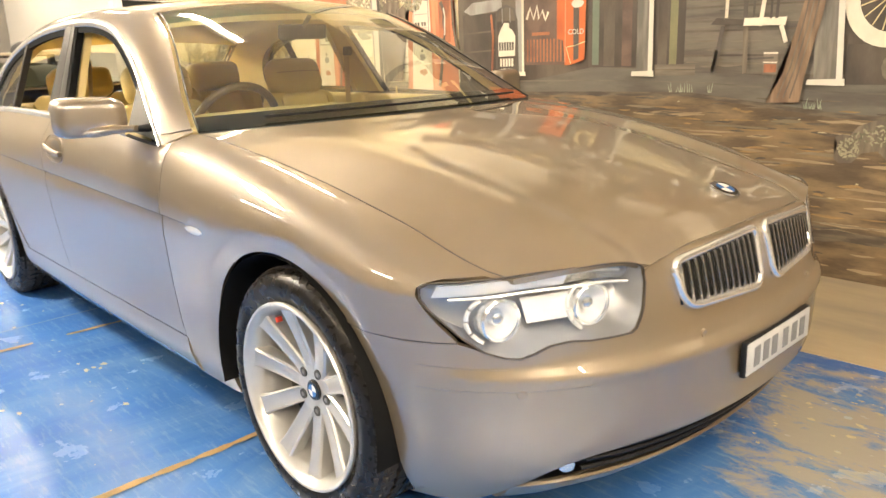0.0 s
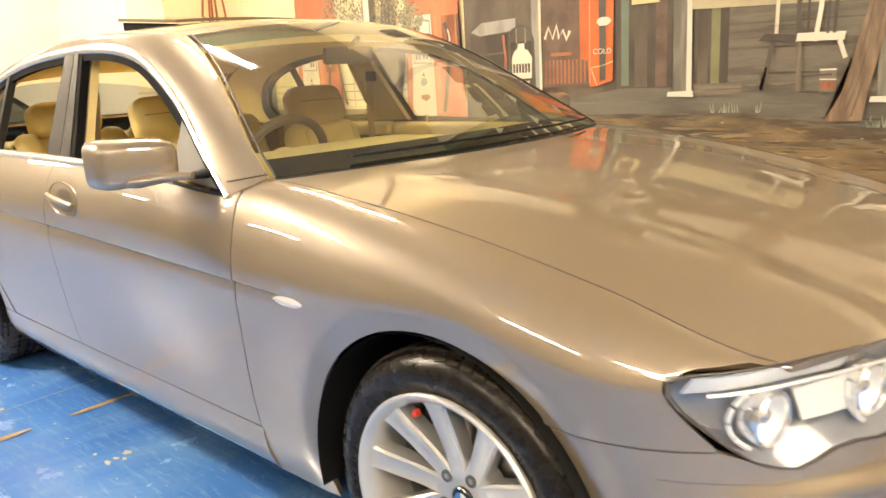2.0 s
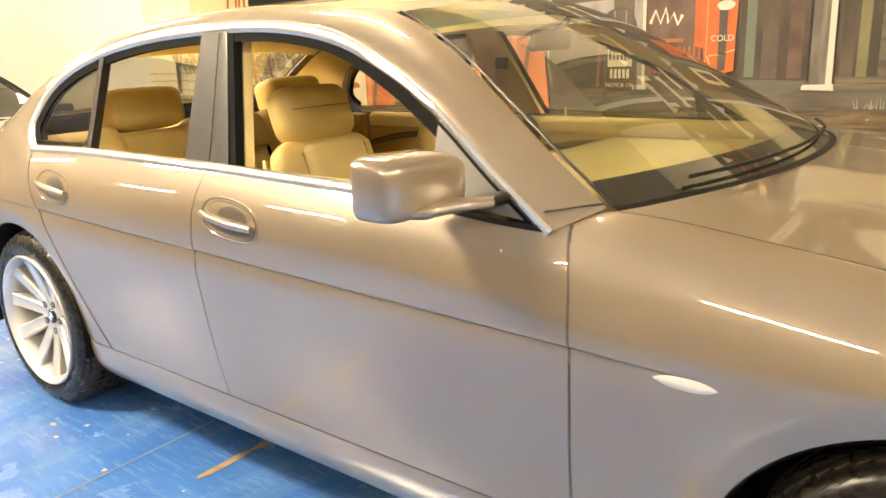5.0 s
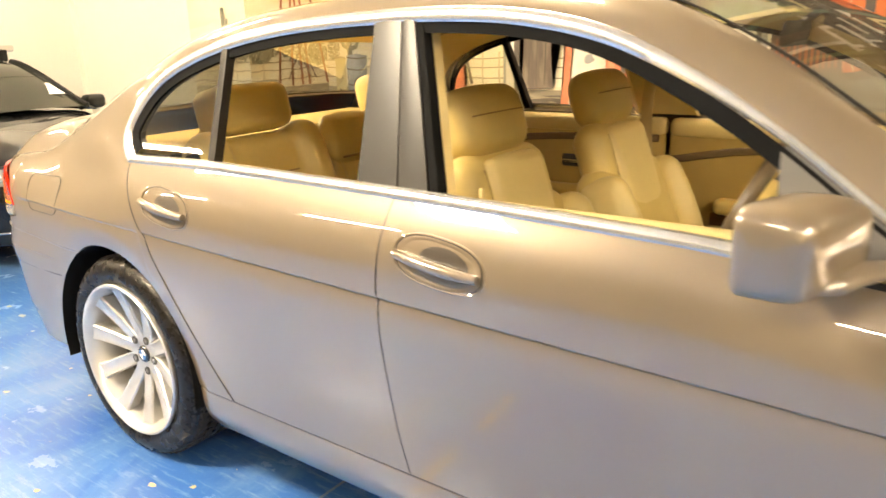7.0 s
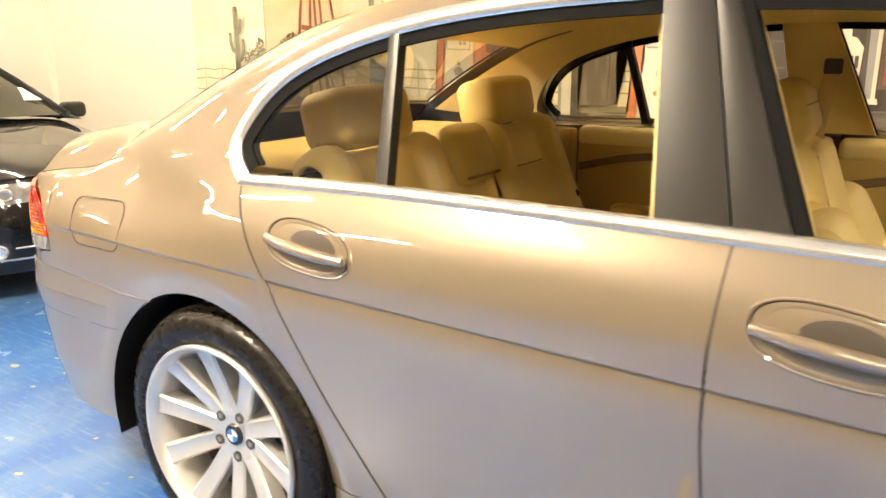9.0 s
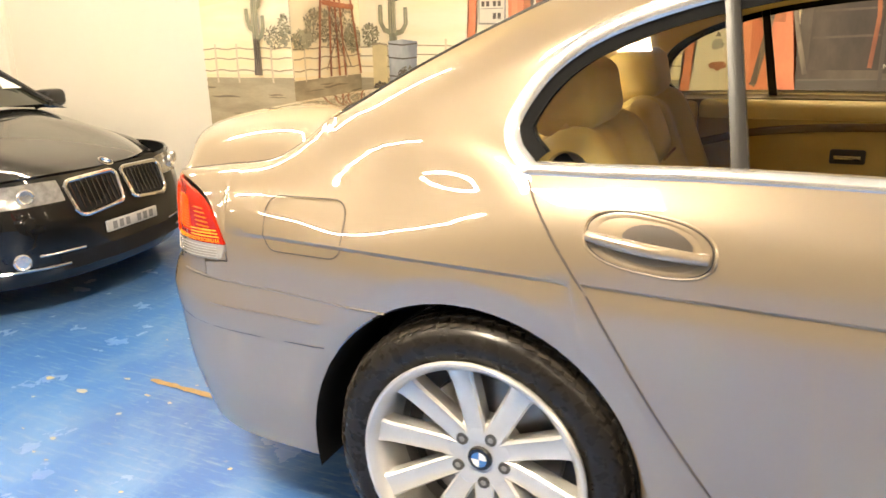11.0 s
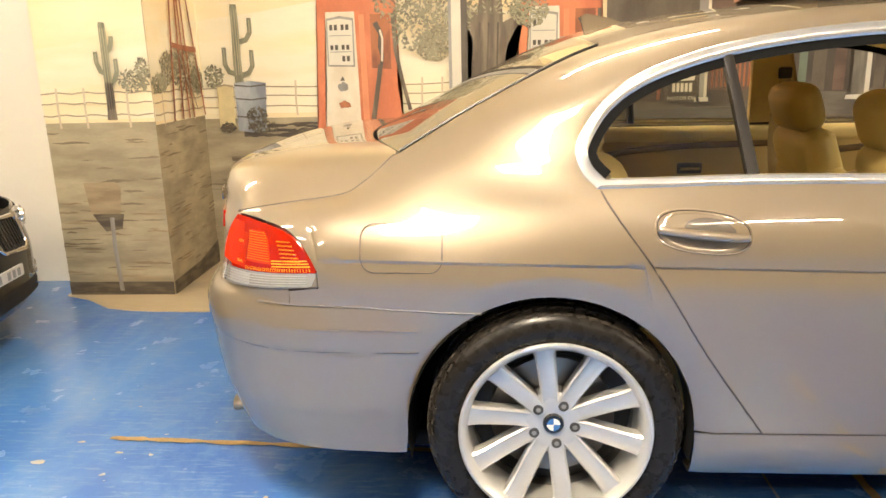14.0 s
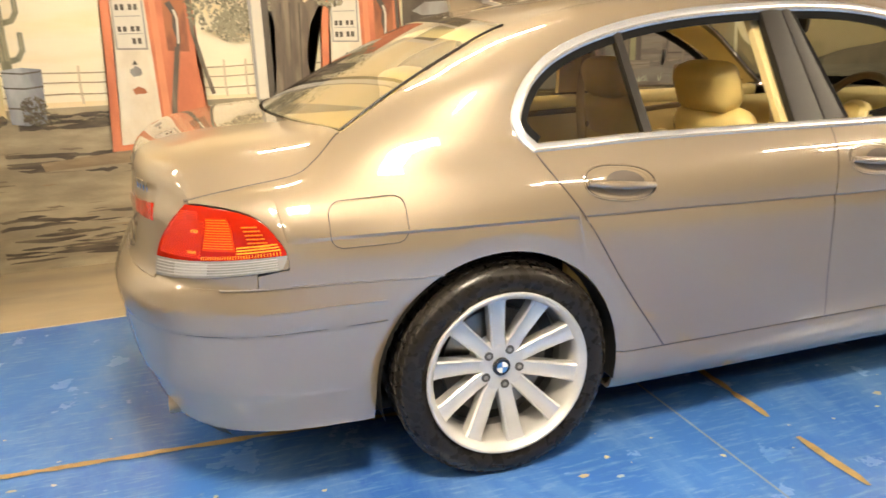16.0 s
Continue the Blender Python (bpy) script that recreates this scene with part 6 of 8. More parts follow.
for a in (20, 160, 270):
    d = Vector((math.sin(radians(a)), math.cos(radians(a)), 0))
    tube("wheel_spoke", [sw @ (d * 0.07), sw @ (d * 0.18)], 0.016, M["dash_dark"], wheel_rim, 8, False, 0.5)
tube("steering_column", [sw @ Vector((0, 0, -0.03)), Vector((0.55, -0.375, 0.82))], 0.04, M["dash_dark"], saloon, 12)
box("centre_console", (-0.35, -0.12, 0.30), (0.50, 0.12, 0.62), M["card"], saloon, 0.03)
# inside mirror on the windscreen with a dark hanging tag
im = box("inside_mirror", (-0.012, -0.12, -0.032), (0.012, 0.12, 0.032), M["dash_dark"], saloon, 0.012, "dark inside mirror", pose(0.27, 0, 1.325, 0, 10, 0))
tube("stem", [Vector((0.27, 0, 1.34)), Vector((0.33, 0, 1.385))], 0.010, M["dash_dark"], im, 8)
# wipers and the dark cowl under the windscreen
rows = [[Vector((lerp(0.872, 0.862, t) + (0.205 - 0.010 * t) * (1 - abs(g) ** 2.2) - 0.010 * t, g * 0.80, lerp(0.992, 1.004, t) + 0.012 * (1 - abs(g) ** 2.2))) for t in (0, 0.5, 1)] for g in spaced(-1, 1, 30)]
cowl = sheet("cowl", [rows], M["plastic_black"], saloon, 0.0)
for y0, y1 in ((0.62, -0.05), (-0.02, -0.60)):
    def on_screen(y, up):
        i = up
        b = LINE_B[i]
        e = 1 - abs(y / b.y) ** 2.2
        t = i / 24
        return Vector((b.x + lerp(0.20, 0.09, t) * e, y, b.z + lerp(0.012, 0.040, t) * e)) + Vector((0.012, 0, 0.012))
    tube("wiper", [on_screen(lerp(y0, y1, k / 10), 1) for k in range(11)], 0.0045, M["plastic_black"], cowl, 6)
# black band round the windscreen and the rear window
for i0, i1, bow, crown in ((0, 24, (0.20, 0.09), (0.012, 0.040)), (60, 84, (-0.05, -0.15), (0.040, 0.012))):
    full = crossing(i0, i1, lambda t: lerp(bow[0], bow[1], t), lambda t: lerp(crown[0], crown[1], t), 40, 0.02)
    low = [Vector(p) - Vector((0, 0, 0.004)) for p in full[1 if i0 == 0 else -2]]
    edge = full[0] if i0 == 0 else full[-1]
    rows = [[p - Vector((0, 0, 0.005)) for p in r] for r in (full[0:4] if i0 == 0 else full[-2:])]
    sheet("glass_band", [rows], M["gloss_black"], saloon, 0.0, flip=None, centre=(-0.5, 0, 0.8))
    for k in (0, -1):
        tube("glass_seal", [r[k] + Vector((0, 0, 0.001)) for r in full], 0.0045 if i0 else 0.0035, M["pillar_black"], saloon, 6)
# aerial fin on the roof
bm = bmesh.new()
prof = [(-1.33, 1.400), (-1.18, 1.425), (-1.19, 1.440), (-1.25, 1.462), (-1.325, 1.478), (-1.345, 1.470)]
add_poly(bm, [(x, -0.016, z) for x, z in prof], 0.032, (0, 1, 0))
part("aerial_fin", bm, M["paint"], saloon, "", 20)

# sunroof panel, tilted up at its rear edge
tilt = Matrix.Translation((-0.24, 0, 1.488)) @ Matrix.Rotation(radians(5.2), 4, "Y")
bm = bmesh.new()
rows = [[tilt @ Vector((x, y, 0.030 * (1 - (abs(y) / 0.575) ** 2.2) - 0.012)) for y in spaced(-0.40, 0.40, 14)] for x in spaced(0.0, -0.46, 6)]
add_grid(bm, rows, (-0.5, 0, 0.8), 0.012)
sun = part("sunroof", bm, M["paint"], saloon, "tilted sunroof panel")
for side in (-1, 1):
    bm = bmesh.new()
    add_poly(bm, [Vector((-0.25, side * 0.385, 1.478)), Vector((-0.69, side * 0.385, 1.474)), Vector((-0.69, side * 0.385, 1.518))], 0.01, (0, -side, 0))
    part("sunroof_blind", bm, M["under"], sun, "", 0)


# ---- the black car behind, facing the saloon's tail ----
BX, BY, B_TURN = -3.96, 0.455, 5.85
black = thing("black_car", "glossy black car with roof rails, parked beside the white wall", "car")


def b_pt(x, y, z):
    return Vector((BX + x, BY + y, z))


def b_half(d, z):
    """Half width at d metres behind the nose."""
    n = 2.4
    w = 0.83 - 0.05 * max(0, (0.35 - z) / 0.2) - 0.10 * max(0, z - 0.62)
    if d < 0.75:
        w *= max(0.0, 1 - ((0.75 - d) / 0.75) ** n) ** (1 / n)
    return w


def black_car():
    # nose: rows from bumper to bonnet edge
    lean = spline((0.15, 0.06), (0.26, 0.0), (0.42, 0.0), (0.55, 0.03), (0.64, 0.07), (0.68, 0.10))
    rows = []
    for k in range(49):
        a = math.pi * (k / 48 - 0.5)
        row = []
        for z in spaced(0.17, 0.66, 18):
            n = 2.4
            y = math.copysign(abs(math.sin(a)) ** (2 / n), math.sin(a)) * (0.83 - 0.05 * max(0, (0.35 - z) / 0.2))
            x = -0.75 + 0.75 * abs(math.cos(a)) ** (2 / n) - lean(z) * math.cos(a)
            row.append(b_pt(x, y, z))
        rows.append(row)
    nose_ob = sheet("front_bumper", [rows], M["black_paint"], black, 0.01, centre=(BX - 1.5, BY, 0.4))
    # bonnet
    rows = []
    for i in range(21):
        u = i / 20
        row = []
        for k in range(25):
            g = lerp(-1, 1, k / 24)
            d1 = 0.10 + 0.42 * abs(g) ** 2.5
            d = lerp(d1, 1.12 + 0.10 * abs(g) ** 2, u)
            w = 0.74 if d > 0.6 else lerp(0.60, 0.74, (d - 0.1) / 0.5)
            z = lerp(0.665, 0.885, u**0.75) - 0.055 * abs(g) ** 4 + 0.012 * math.exp(-((abs(g) - 0.55) / 0.12) ** 2) * math.sin(math.pi * u)
            row.append(b_pt(-d, g * w, z))
        rows.append(row)
    sheet("bonnet", [rows], M["black_paint"], black, 0.015, centre=(BX - 1, BY, 0.3))
    # flanks with arches, right and left
    for s in (-1, 1):
        rows = []
        for x in [-0.36 - 0.034 * i for i in range(112)]:
            za = 0.19
            for xc in (-0.76, -3.30):
                if abs(x - xc) < 0.35:
                    za = max(za, 0.30 + math.sqrt(0.35**2 - (x - xc) ** 2))
            zt = 0.602 + 0.228 * min(1, max(0, (-x - 0.46) / 0.76)) ** 0.75
            row = []
            for k in range(13):
                z = lerp(za, zt, k / 12)
                w = b_half(-x, z) + 0.012 * math.sin(math.pi * (z - 0.19) / 0.65) - 0.05 * max(0, (z - 0.72) / 0.14) ** 2
                w = lerp(w, min(w, lerp(0.60, 0.738, min(1, max(0, (-x - 0.1) / 0.5)))), (k / 12) ** 5)
                row.append(b_pt(x, s * w, z))
            rows.append(row)
        sheet("flank", [rows], M["black_paint"], black, 0.01, centre=(BX - 2, BY, 0.4))
    # cabin: windscreen, roof, rear
    top = spline((-4.1, 0.80), (-3.8, 0.92), (-3.2, 1.13), (-2.7, 1.225), (-2.2, 1.25), (-1.78, 1.235), (-1.15, 0.885))
    tw = spline((-4.1, 0.66), (-3.2, 0.55), (-2.4, 0.54), (-1.78, 0.52), (-1.15, 0.70))
    def strip(x0, x1, n, inset):
        rr = []
        for x in spaced(x0, x1, n):
            rr.append([b_pt(x + 0.10 * (1 - g * g) * (1 if x > -2.3 else -1), g * (tw(x) - inset), top(x) + 0.025 * (1 - g * g)) for g in spaced(-1, 1, 16)])
        return rr
    wob = sheet("windscreen", [strip(-1.15, -1.76, 12, 0.01)], M["dark_glass"], black, 0.0, centre=(BX - 2.3, BY, 0.7))
    sheet("roof", [strip(-1.76, -3.1, 16, 0.0)], M["black_paint"], black, 0.01, centre=(BX - 2.3, BY, 0.7))
    sheet("rear_screen", [strip(-3.1, -4.1, 12, 0.0)], M["dark_glass"], black, 0.0, centre=(BX - 2.3, BY, 0.7))
    for s in (-1, 1):
        rows = []
        for x in spaced(-1.10, -4.0, 40):
            zt = top(min(x, -1.15))
            yb, yt = 0.775, tw(min(x, -1.15))
            rows.append([b_pt(x, s * lerp(yb, yt, k / 5) , lerp(0.85, zt, k / 5)) for k in range(6)])
        sheet("side_glass", [rows], M["dark_glass"], black, 0.0, centre=(BX - 2.3, BY, 0.7))
        tube("windscreen_pillar", [b_pt(x, s * (tw(x) + 0.005), top(x) + 0.004) for x in spaced(-1.15, -1.80, 10)], 0.024, M["black_paint"], black, 8)
        # mirror
        bm = bmesh.new()
        add_box(bm, (-0.06, -0.085, -0.055), (0.07, 0.085, 0.060), 0.04, Matrix.Translation(b_pt(-1.36, s * 0.90, 0.90)), 4)
        mo = part("wing_mirror", bm, M["black_paint"], black, "", 60)
        tube("mirror_foot", [b_pt(-1.34, s * 0.76, 0.86), b_pt(-1.36, s * 0.85, 0.88)], 0.022, M["plastic_black"], mo, 8)
        # roof bar feet
    for x in (-1.95, -2.75):
        rk = tube("roof_bar", [b_pt(x, y, 1.345) for y in spaced(-0.64, 0.64, 8)], 0.017, M["satin_chrome"], black, 8, False, 1.5, "silver roof bar")
        for s in (-1, 1):
            box("bar_foot", (-0.045, -0.03, -0.05), (0.045, 0.03, 0.045), M["plastic_black"], rk, 0.012, "", Matrix.Translation(b_pt(x, s * 0.54, 1.293)))
    # headlights with their rings, fog lamps, twin grille, plate, emblem
    for s in (-1, 1):
        def on(y, z, out):
            n = 2.4
            w = 0.83 - 0.05 * max(0, (0.35 - z) / 0.2)
            c = max(0.0, 1 - (abs(y) / w) ** n) ** (1 / n)
            return b_pt(-0.75 + 0.75 * c - lean(z) * c + out, y, z)
        hl = sheet("headlight", [[[on(s * y, z, 0.010 * (0.4 + (y > 0.5))) for z in spaced(0.545 + 0.02 * abs(y - 0.52), 0.645 - 0.05 * max(0, 0.40 - y), 6)] for y in spaced(0.34, 0.735, 14)]],
                   M["lens_bright"], black, 0.004, "bright clear headlight", centre=(BX - 1.5, BY, 0.4))
        for y in (0.50, 0.62):
            m = Matrix.Translation(on(s * y, 0.594, 0.018)) @ Vector((1, s * 0.5, 0)).to_track_quat("Z", "Y").to_matrix().to_4x4()
            lathe("lamp_ring", [(0.0, 0.004), (0.024, 0.006), (0.030, 0.012), (0.036, 0.006), (0.036, -0.01)], M["lamp_ring"], hl, 24, m)
        m = Matrix.Translation(on(s * 0.56, 0.30, 0.004)) @ Vector((1, s * 0.6, 0)).to_track_quat("Z", "Y").to_matrix().to_4x4()
        lathe("fog_lamp", [(0.0, 0.008), (0.026, 0.006), (0.034, 0.012), (0.040, 0.004), (0.040, -0.01)], M["lamp_ring"], nose_ob, 20, m, "round fog lamp")
        tube("bumper_strip", [on(s * y, 0.255, 0.006) for y in spaced(0.38, 0.70, 10)], 0.007, M["chrome"], nose_ob, 6, False, 1.0, "thin chrome strip")
        tube("bumper_strip", [on(s * y, 0.315, 0.004) for y in spaced(0.30, 0.50, 8)], 0.006, M["satin_chrome"], nose_ob, 6)
        pts = []
        for cy, cz, a0, r in ((0.285, 0.600, 0, 0.04), (0.055, 0.612, 90, 0.035), (0.065, 0.512, 180, 0.03), (0.262, 0.508, 270, 0.05)):
            for k in range(6):
                t = radians(a0 + 18 * k)
                pts.append(on(s * (cy + r * math.cos(t)), cz + r * math.sin(t) * 0.8, 0.012))
        g = tube("kidney_grille", pts, 0.011, M["chrome"], black, 8, True, 1.0, "chrome-framed black grille half")
        bm = bmesh.new()
        f = bm.faces.new([bm.verts.new(p - Vector((0.004, 0, 0))) for p in pts])
        bmesh.ops.triangulate(bm, faces=[f])
        part("backing", bm, M["plastic_black"], g, "", 0)
        for i in range(9):
            y = lerp(0.055, 0.295, i / 8)
            tube("slat", [on(s * y, 0.498, 0.011), on(s * y, 0.624, 0.011)], 0.004, M["gloss_black"], g, 6)
    pl = box("number_plate", (-0.01, -0.178, -0.028), (0.006, 0.178, 0.028), M["plate_white"], black, 0.003, "white number plate with dark bars", Matrix.Translation(b_pt(0.004, 0.0, 0.382)))
    for y in (-0.13, -0.085, -0.04, 0.04, 0.085, 0.13):
        box("bar", (0.006, y - 0.014, -0.019), (0.0075, y + 0.014, 0.019), M["plate_dark"], pl, 0.0, "", Matrix.Translation(b_pt(0.004, 0.0, 0.382)))
    badge(b_pt(-0.115, 0, 0.676), (0.5, 0, 0.87), 0.036, black)
    # lower intake
    rows = [[b_pt(0.004 - 0.09 * (y / 0.5) ** 2, y, z) for z in spaced(0.225, 0.30, 3)] for y in spaced(-0.42, 0.42, 20)]
    sheet("intake", [rows], M["plastic_black"], black, 0.0, centre=(BX - 1.5, BY, 0.3))
    # paper sheet behind the windscreen
    bm = bmesh.new()
    q = [b_pt(-1.33, 0.34, 0.965), b_pt(-1.33, 0.60, 0.955), b_pt(-1.48, 0.56, 1.040), b_pt(-1.48, 0.30, 1.050)]
    q = [p + Vector((0.075, 0, 0.035)) for p in q]
    f = bm.faces.new([bm.verts.new(p) for p in q])
    part("price_sheet", bm, M["paper"], wob, "white paper sheet in the windscreen", 0)
    # wheels
    for x in (-0.76, -3.30):
        for s in (-1, 1):
            m = Matrix.Translation(b_pt(x, s * 0.72, 0.30)) @ Matrix.Rotation(radians(90 if s < 0 else -90), 4, "X")
            w = lathe("wheel", [(0.21, -0.10), (0.27, -0.10), (0.30, -0.07), (0.30, 0.07), (0.285, 0.098), (0.25, 0.104), (0.215, 0.096)], M["rubber"], black, 48, m, "alloy wheel with black tyre")
            lathe("rim", [(0.215, 0.094), (0.208, 0.100), (0.198, 0.085), (0.190, 0.02), (0.0, 0.02)], M["alloy"], w, 40, m)
            for k in range(7):
                sp = bmesh.new()
                add_box(sp, (-0.022, 0.03, 0.06), (0.022, 0.205, 0.092), 0.006, m @ Matrix.Rotation(k / 7 * math.tau, 4, "Z"))
                part("spoke", sp, M["alloy"], w)
            lathe("hub", [(0.0, 0.095), (0.045, 0.09), (0.055, 0.06)], M["alloy"], w, 20, m)
    box("underbody", (BX - 4.0, BY - 0.60, 0.16), (BX - 0.25, BY + 0.60, 0.62), M["under"], black, 0.03)
    # rounded dark bag between the roof bars
M["dark_glass"] = material("smoked_car_glass", (0.022, 0.025, 0.016), 0.03, 0.0, 0.0, 0.0, spec=0.45)
M["lens_bright"] = material("clear_black_car_lens", (0.42, 0.41, 0.40), 0.12, 0.6, coat=1.0, vary=0.5, vary_scale=26)
black_car()
black.matrix_basis = Matrix.Translation((BX, BY, 0)) @ Matrix.Rotation(radians(B_TURN), 4, "Z") @ Matrix.Translation((-BX, -BY, 0))
hat = thing("roof_bag", "small dark rounded bag lying on the roof bars", "bag")
bm = bmesh.new()
add_lathe(bm, [(0.0, 0.115), (0.06, 0.108), (0.12, 0.075), (0.15, 0.03), (0.155, 0.0), (0.0, 0.0)], 28)
part("bag", bm, M["dash_dark"], hat)
tube("strap", [Vector((0.16 * math.cos(a), 0.03, 0.12 * math.sin(a))) for a in [math.pi * k / 12 for k in range(13)]], 0.008, M["plastic_black"], hat, 6)
hat.matrix_basis = black.matrix_basis @ Matrix.Translation(b_pt(-1.96, 0.30, 1.368))


# ---- the painted wall: a desert filling station, flat paint in thin layers ----
def paint(name, colour, second=None, scale=3.0, amount=0.5, stretch=(1, 1, 1), vary=0.14, rough=0.55, fine=9.0):
    return material("mural_" + name, colour, rough, vary=vary, vary_scale=fine, second=second, second_scale=scale, second_amount=amount, stretch=stretch, bump=0.1, bump_scale=70)


P = {
    "sky": paint("sky", (0.86, 0.71, 0.44), (0.87, 0.77, 0.54), 1.6, 0.6, (0.5, 1, 1.6), 0.04, fine=2.0),
    "dune": paint("dune", (0.87, 0.79, 0.60), (0.86, 0.73, 0.48), 2.5, 0.5, (0.4, 1, 2.0), 0.05, fine=3.0),
    "sand": paint("sand", (0.41, 0.345, 0.23), (0.31, 0.26, 0.175), 3.5, 0.6, (0.55, 1, 2.4), 0.22),
    "dirt": paint("dirt", (0.215, 0.148, 0.080), (0.105, 0.074, 0.045), 5.0, 0.65, (0.5, 1, 2.2), 0.40),
    "dirt_light": paint("dirt_light", (0.36, 0.275, 0.17), (0.27, 0.20, 0.12), 6.0, 0.6, (0.5, 1, 3.0), 0.2),
    "ochre": paint("ochre", (0.31, 0.195, 0.080), (0.20, 0.13, 0.06), 8.0, 0.5, (0.6, 1, 2.0), 0.25),
    "stroke_dark": paint("stroke_dark", (0.20, 0.16, 0.105), (0.25, 0.20, 0.13), 6.0, 0.5, (0.6, 1, 3.0), 0.2),
    "shadow": paint("shadow", (0.085, 0.068, 0.05), (0.14, 0.11, 0.075), 9.0, 0.6, (0.6, 1, 3.0), 0.3),
    "rust": paint("rust", (0.40, 0.145, 0.065), (0.24, 0.09, 0.05), 12.0, 0.6, (1, 1, 0.4), 0.2),
    "red": paint("red", (0.64, 0.22, 0.11), (0.54, 0.17, 0.085), 5.0, 0.5, (1, 1, 0.5), 0.12),
    "red_light": paint("red_light", (0.68, 0.27, 0.14), None, vary=0.1),
    "cream": paint("cream", (0.74, 0.68, 0.56), (0.66, 0.58, 0.45), 5.0, 0.5, (1, 1, 0.6), 0.07),
    "white": paint("white", (0.66, 0.62, 0.53), vary=0.05),
    "ink": paint("ink", (0.10, 0.085, 0.07), vary=0.2),
    "grey": paint("grey", (0.34, 0.33, 0.31), (0.24, 0.22, 0.20), 9.0, 0.5, (1, 1, 0.3), 0.15),
    "steel": paint("steel", (0.22, 0.24, 0.27), (0.42, 0.44, 0.46), 7.0, 0.55, (0.8, 1, 0.3), 0.15),
    "cactus": paint("cactus", (0.27, 0.26, 0.17), (0.18, 0.18, 0.12), 14.0, 0.5, (2.0, 1, 0.3), 0.18),
    "cactus_light": paint("cactus_light", (0.42, 0.38, 0.25), vary=0.12),
    "bark": paint("bark", (0.135, 0.105, 0.08), (0.22, 0.18, 0.13), 10.0, 0.5, (2.0, 1, 0.3), 0.25),
    "bark_warm": paint("bark_warm", (0.19, 0.12, 0.075), (0.28, 0.19, 0.12), 9.0, 0.55, (2.0, 1, 0.3), 0.22),
    "leaf": paint("leaf", (0.16, 0.145, 0.095), vary=0.35),
    "leaf_light": paint("leaf_light", (0.33, 0.30, 0.20), vary=0.25),
    "fence": paint("fence", (0.40, 0.32, 0.21), vary=0.2),
    "fence_light": paint("fence_light", (0.62, 0.52, 0.36), vary=0.1),
    "shop": paint("shop", (0.125, 0.10, 0.074), (0.075, 0.058, 0.045), 4.0, 0.5, (1, 1, 0.4), 0.25),
    "shop_dark": paint("shop_dark", (0.065, 0.052, 0.042), (0.10, 0.08, 0.06), 4.0, 0.5, (1, 1, 0.4), 0.25),
    "board": paint("board", (0.165, 0.142, 0.113), (0.105, 0.09, 0.071), 6.0, 0.55, (0.35, 1, 2.5), 0.2),
    "plank": paint("plank", (0.20, 0.165, 0.125), (0.13, 0.105, 0.08), 7.0, 0.5, (0.35, 1, 2.5), 0.2),
    "post": paint("post", (0.15, 0.135, 0.112), (0.22, 0.20, 0.165), 9.0, 0.5, (2, 1, 0.25), 0.2),
    "olive": paint("olive", (0.20, 0.19, 0.10), vary=0.15),
    "green": paint("green", (0.15, 0.185, 0.14), vary=0.15),
    "step": paint("step", (0.145, 0.128, 0.106), (0.10, 0.087, 0.071), 5.0, 0.5, (0.4, 1, 2.0), 0.18),
    "brown": paint("brown", (0.15, 0.095, 0.07), (0.10, 0.065, 0.05), 6.0, 0.5, vary=0.15),
    "orange": paint("orange", (0.58, 0.15, 0.04), (0.48, 0.11, 0.035), 5.0, 0.5, (1, 1, 0.5), 0.1),
    "grass": paint("grass", (0.30, 0.33, 0.24), vary=0.25),
    "straw_dull": paint("straw_dull", (0.50, 0.44, 0.29), (0.42, 0.36, 0.23), 4.0, 0.5, (0.5, 1, 1.5), 0.1),
    "straw": paint("straw", (0.66, 0.55, 0.30), vary=0.15),
}
mural = thing("mural", "painted desert filling-station mural on the workshop wall", "mural", kind="structure")
LAYER = 0.0015


def face(plane):
    """Maps (across, up, layer) to the world for a painted face: 'wall', 'front' of the pier, or its 'side'."""
    if plane == "wall":
        return lambda a, b, l: Vector((a, MURAL_Y - 0.002 - LAYER * l, b))
    if plane == "front":
        return lambda a, b, l: Vector((a, PIER_Y - 0.002 - LAYER * l, b))
    return lambda a, b, l: Vector((PIER_X1 + 0.002 + LAYER * l, a, b))


def daub(name, pts, layer, mat, parent=None, plane="wall", label=""):
    """A flat painted outline."""
    f = face(plane)
    bm = bmesh.new()
    q = [Vector((a, b)) for a, b in pts]
    area = sum(p.x * r.y - r.x * p.y for p, r in zip(q, q[1:] + q[:1]))
    if area < 0:
        pts = pts[::-1]
    fc = bm.faces.new([bm.verts.new(f(a, b, layer)) for a, b in pts])
    if len(pts) > 4:
        bmesh.ops.triangulate(bm, faces=[fc])
    return part(name, bm, mat, parent or mural, label, 0)


def rect(name, a0, b0, a1, b1, layer, mat, parent=None, plane="wall", label=""):
    return daub(name, [(a0, b0), (a1, b0), (a1, b1), (a0, b1)], layer, mat, parent, plane, label)


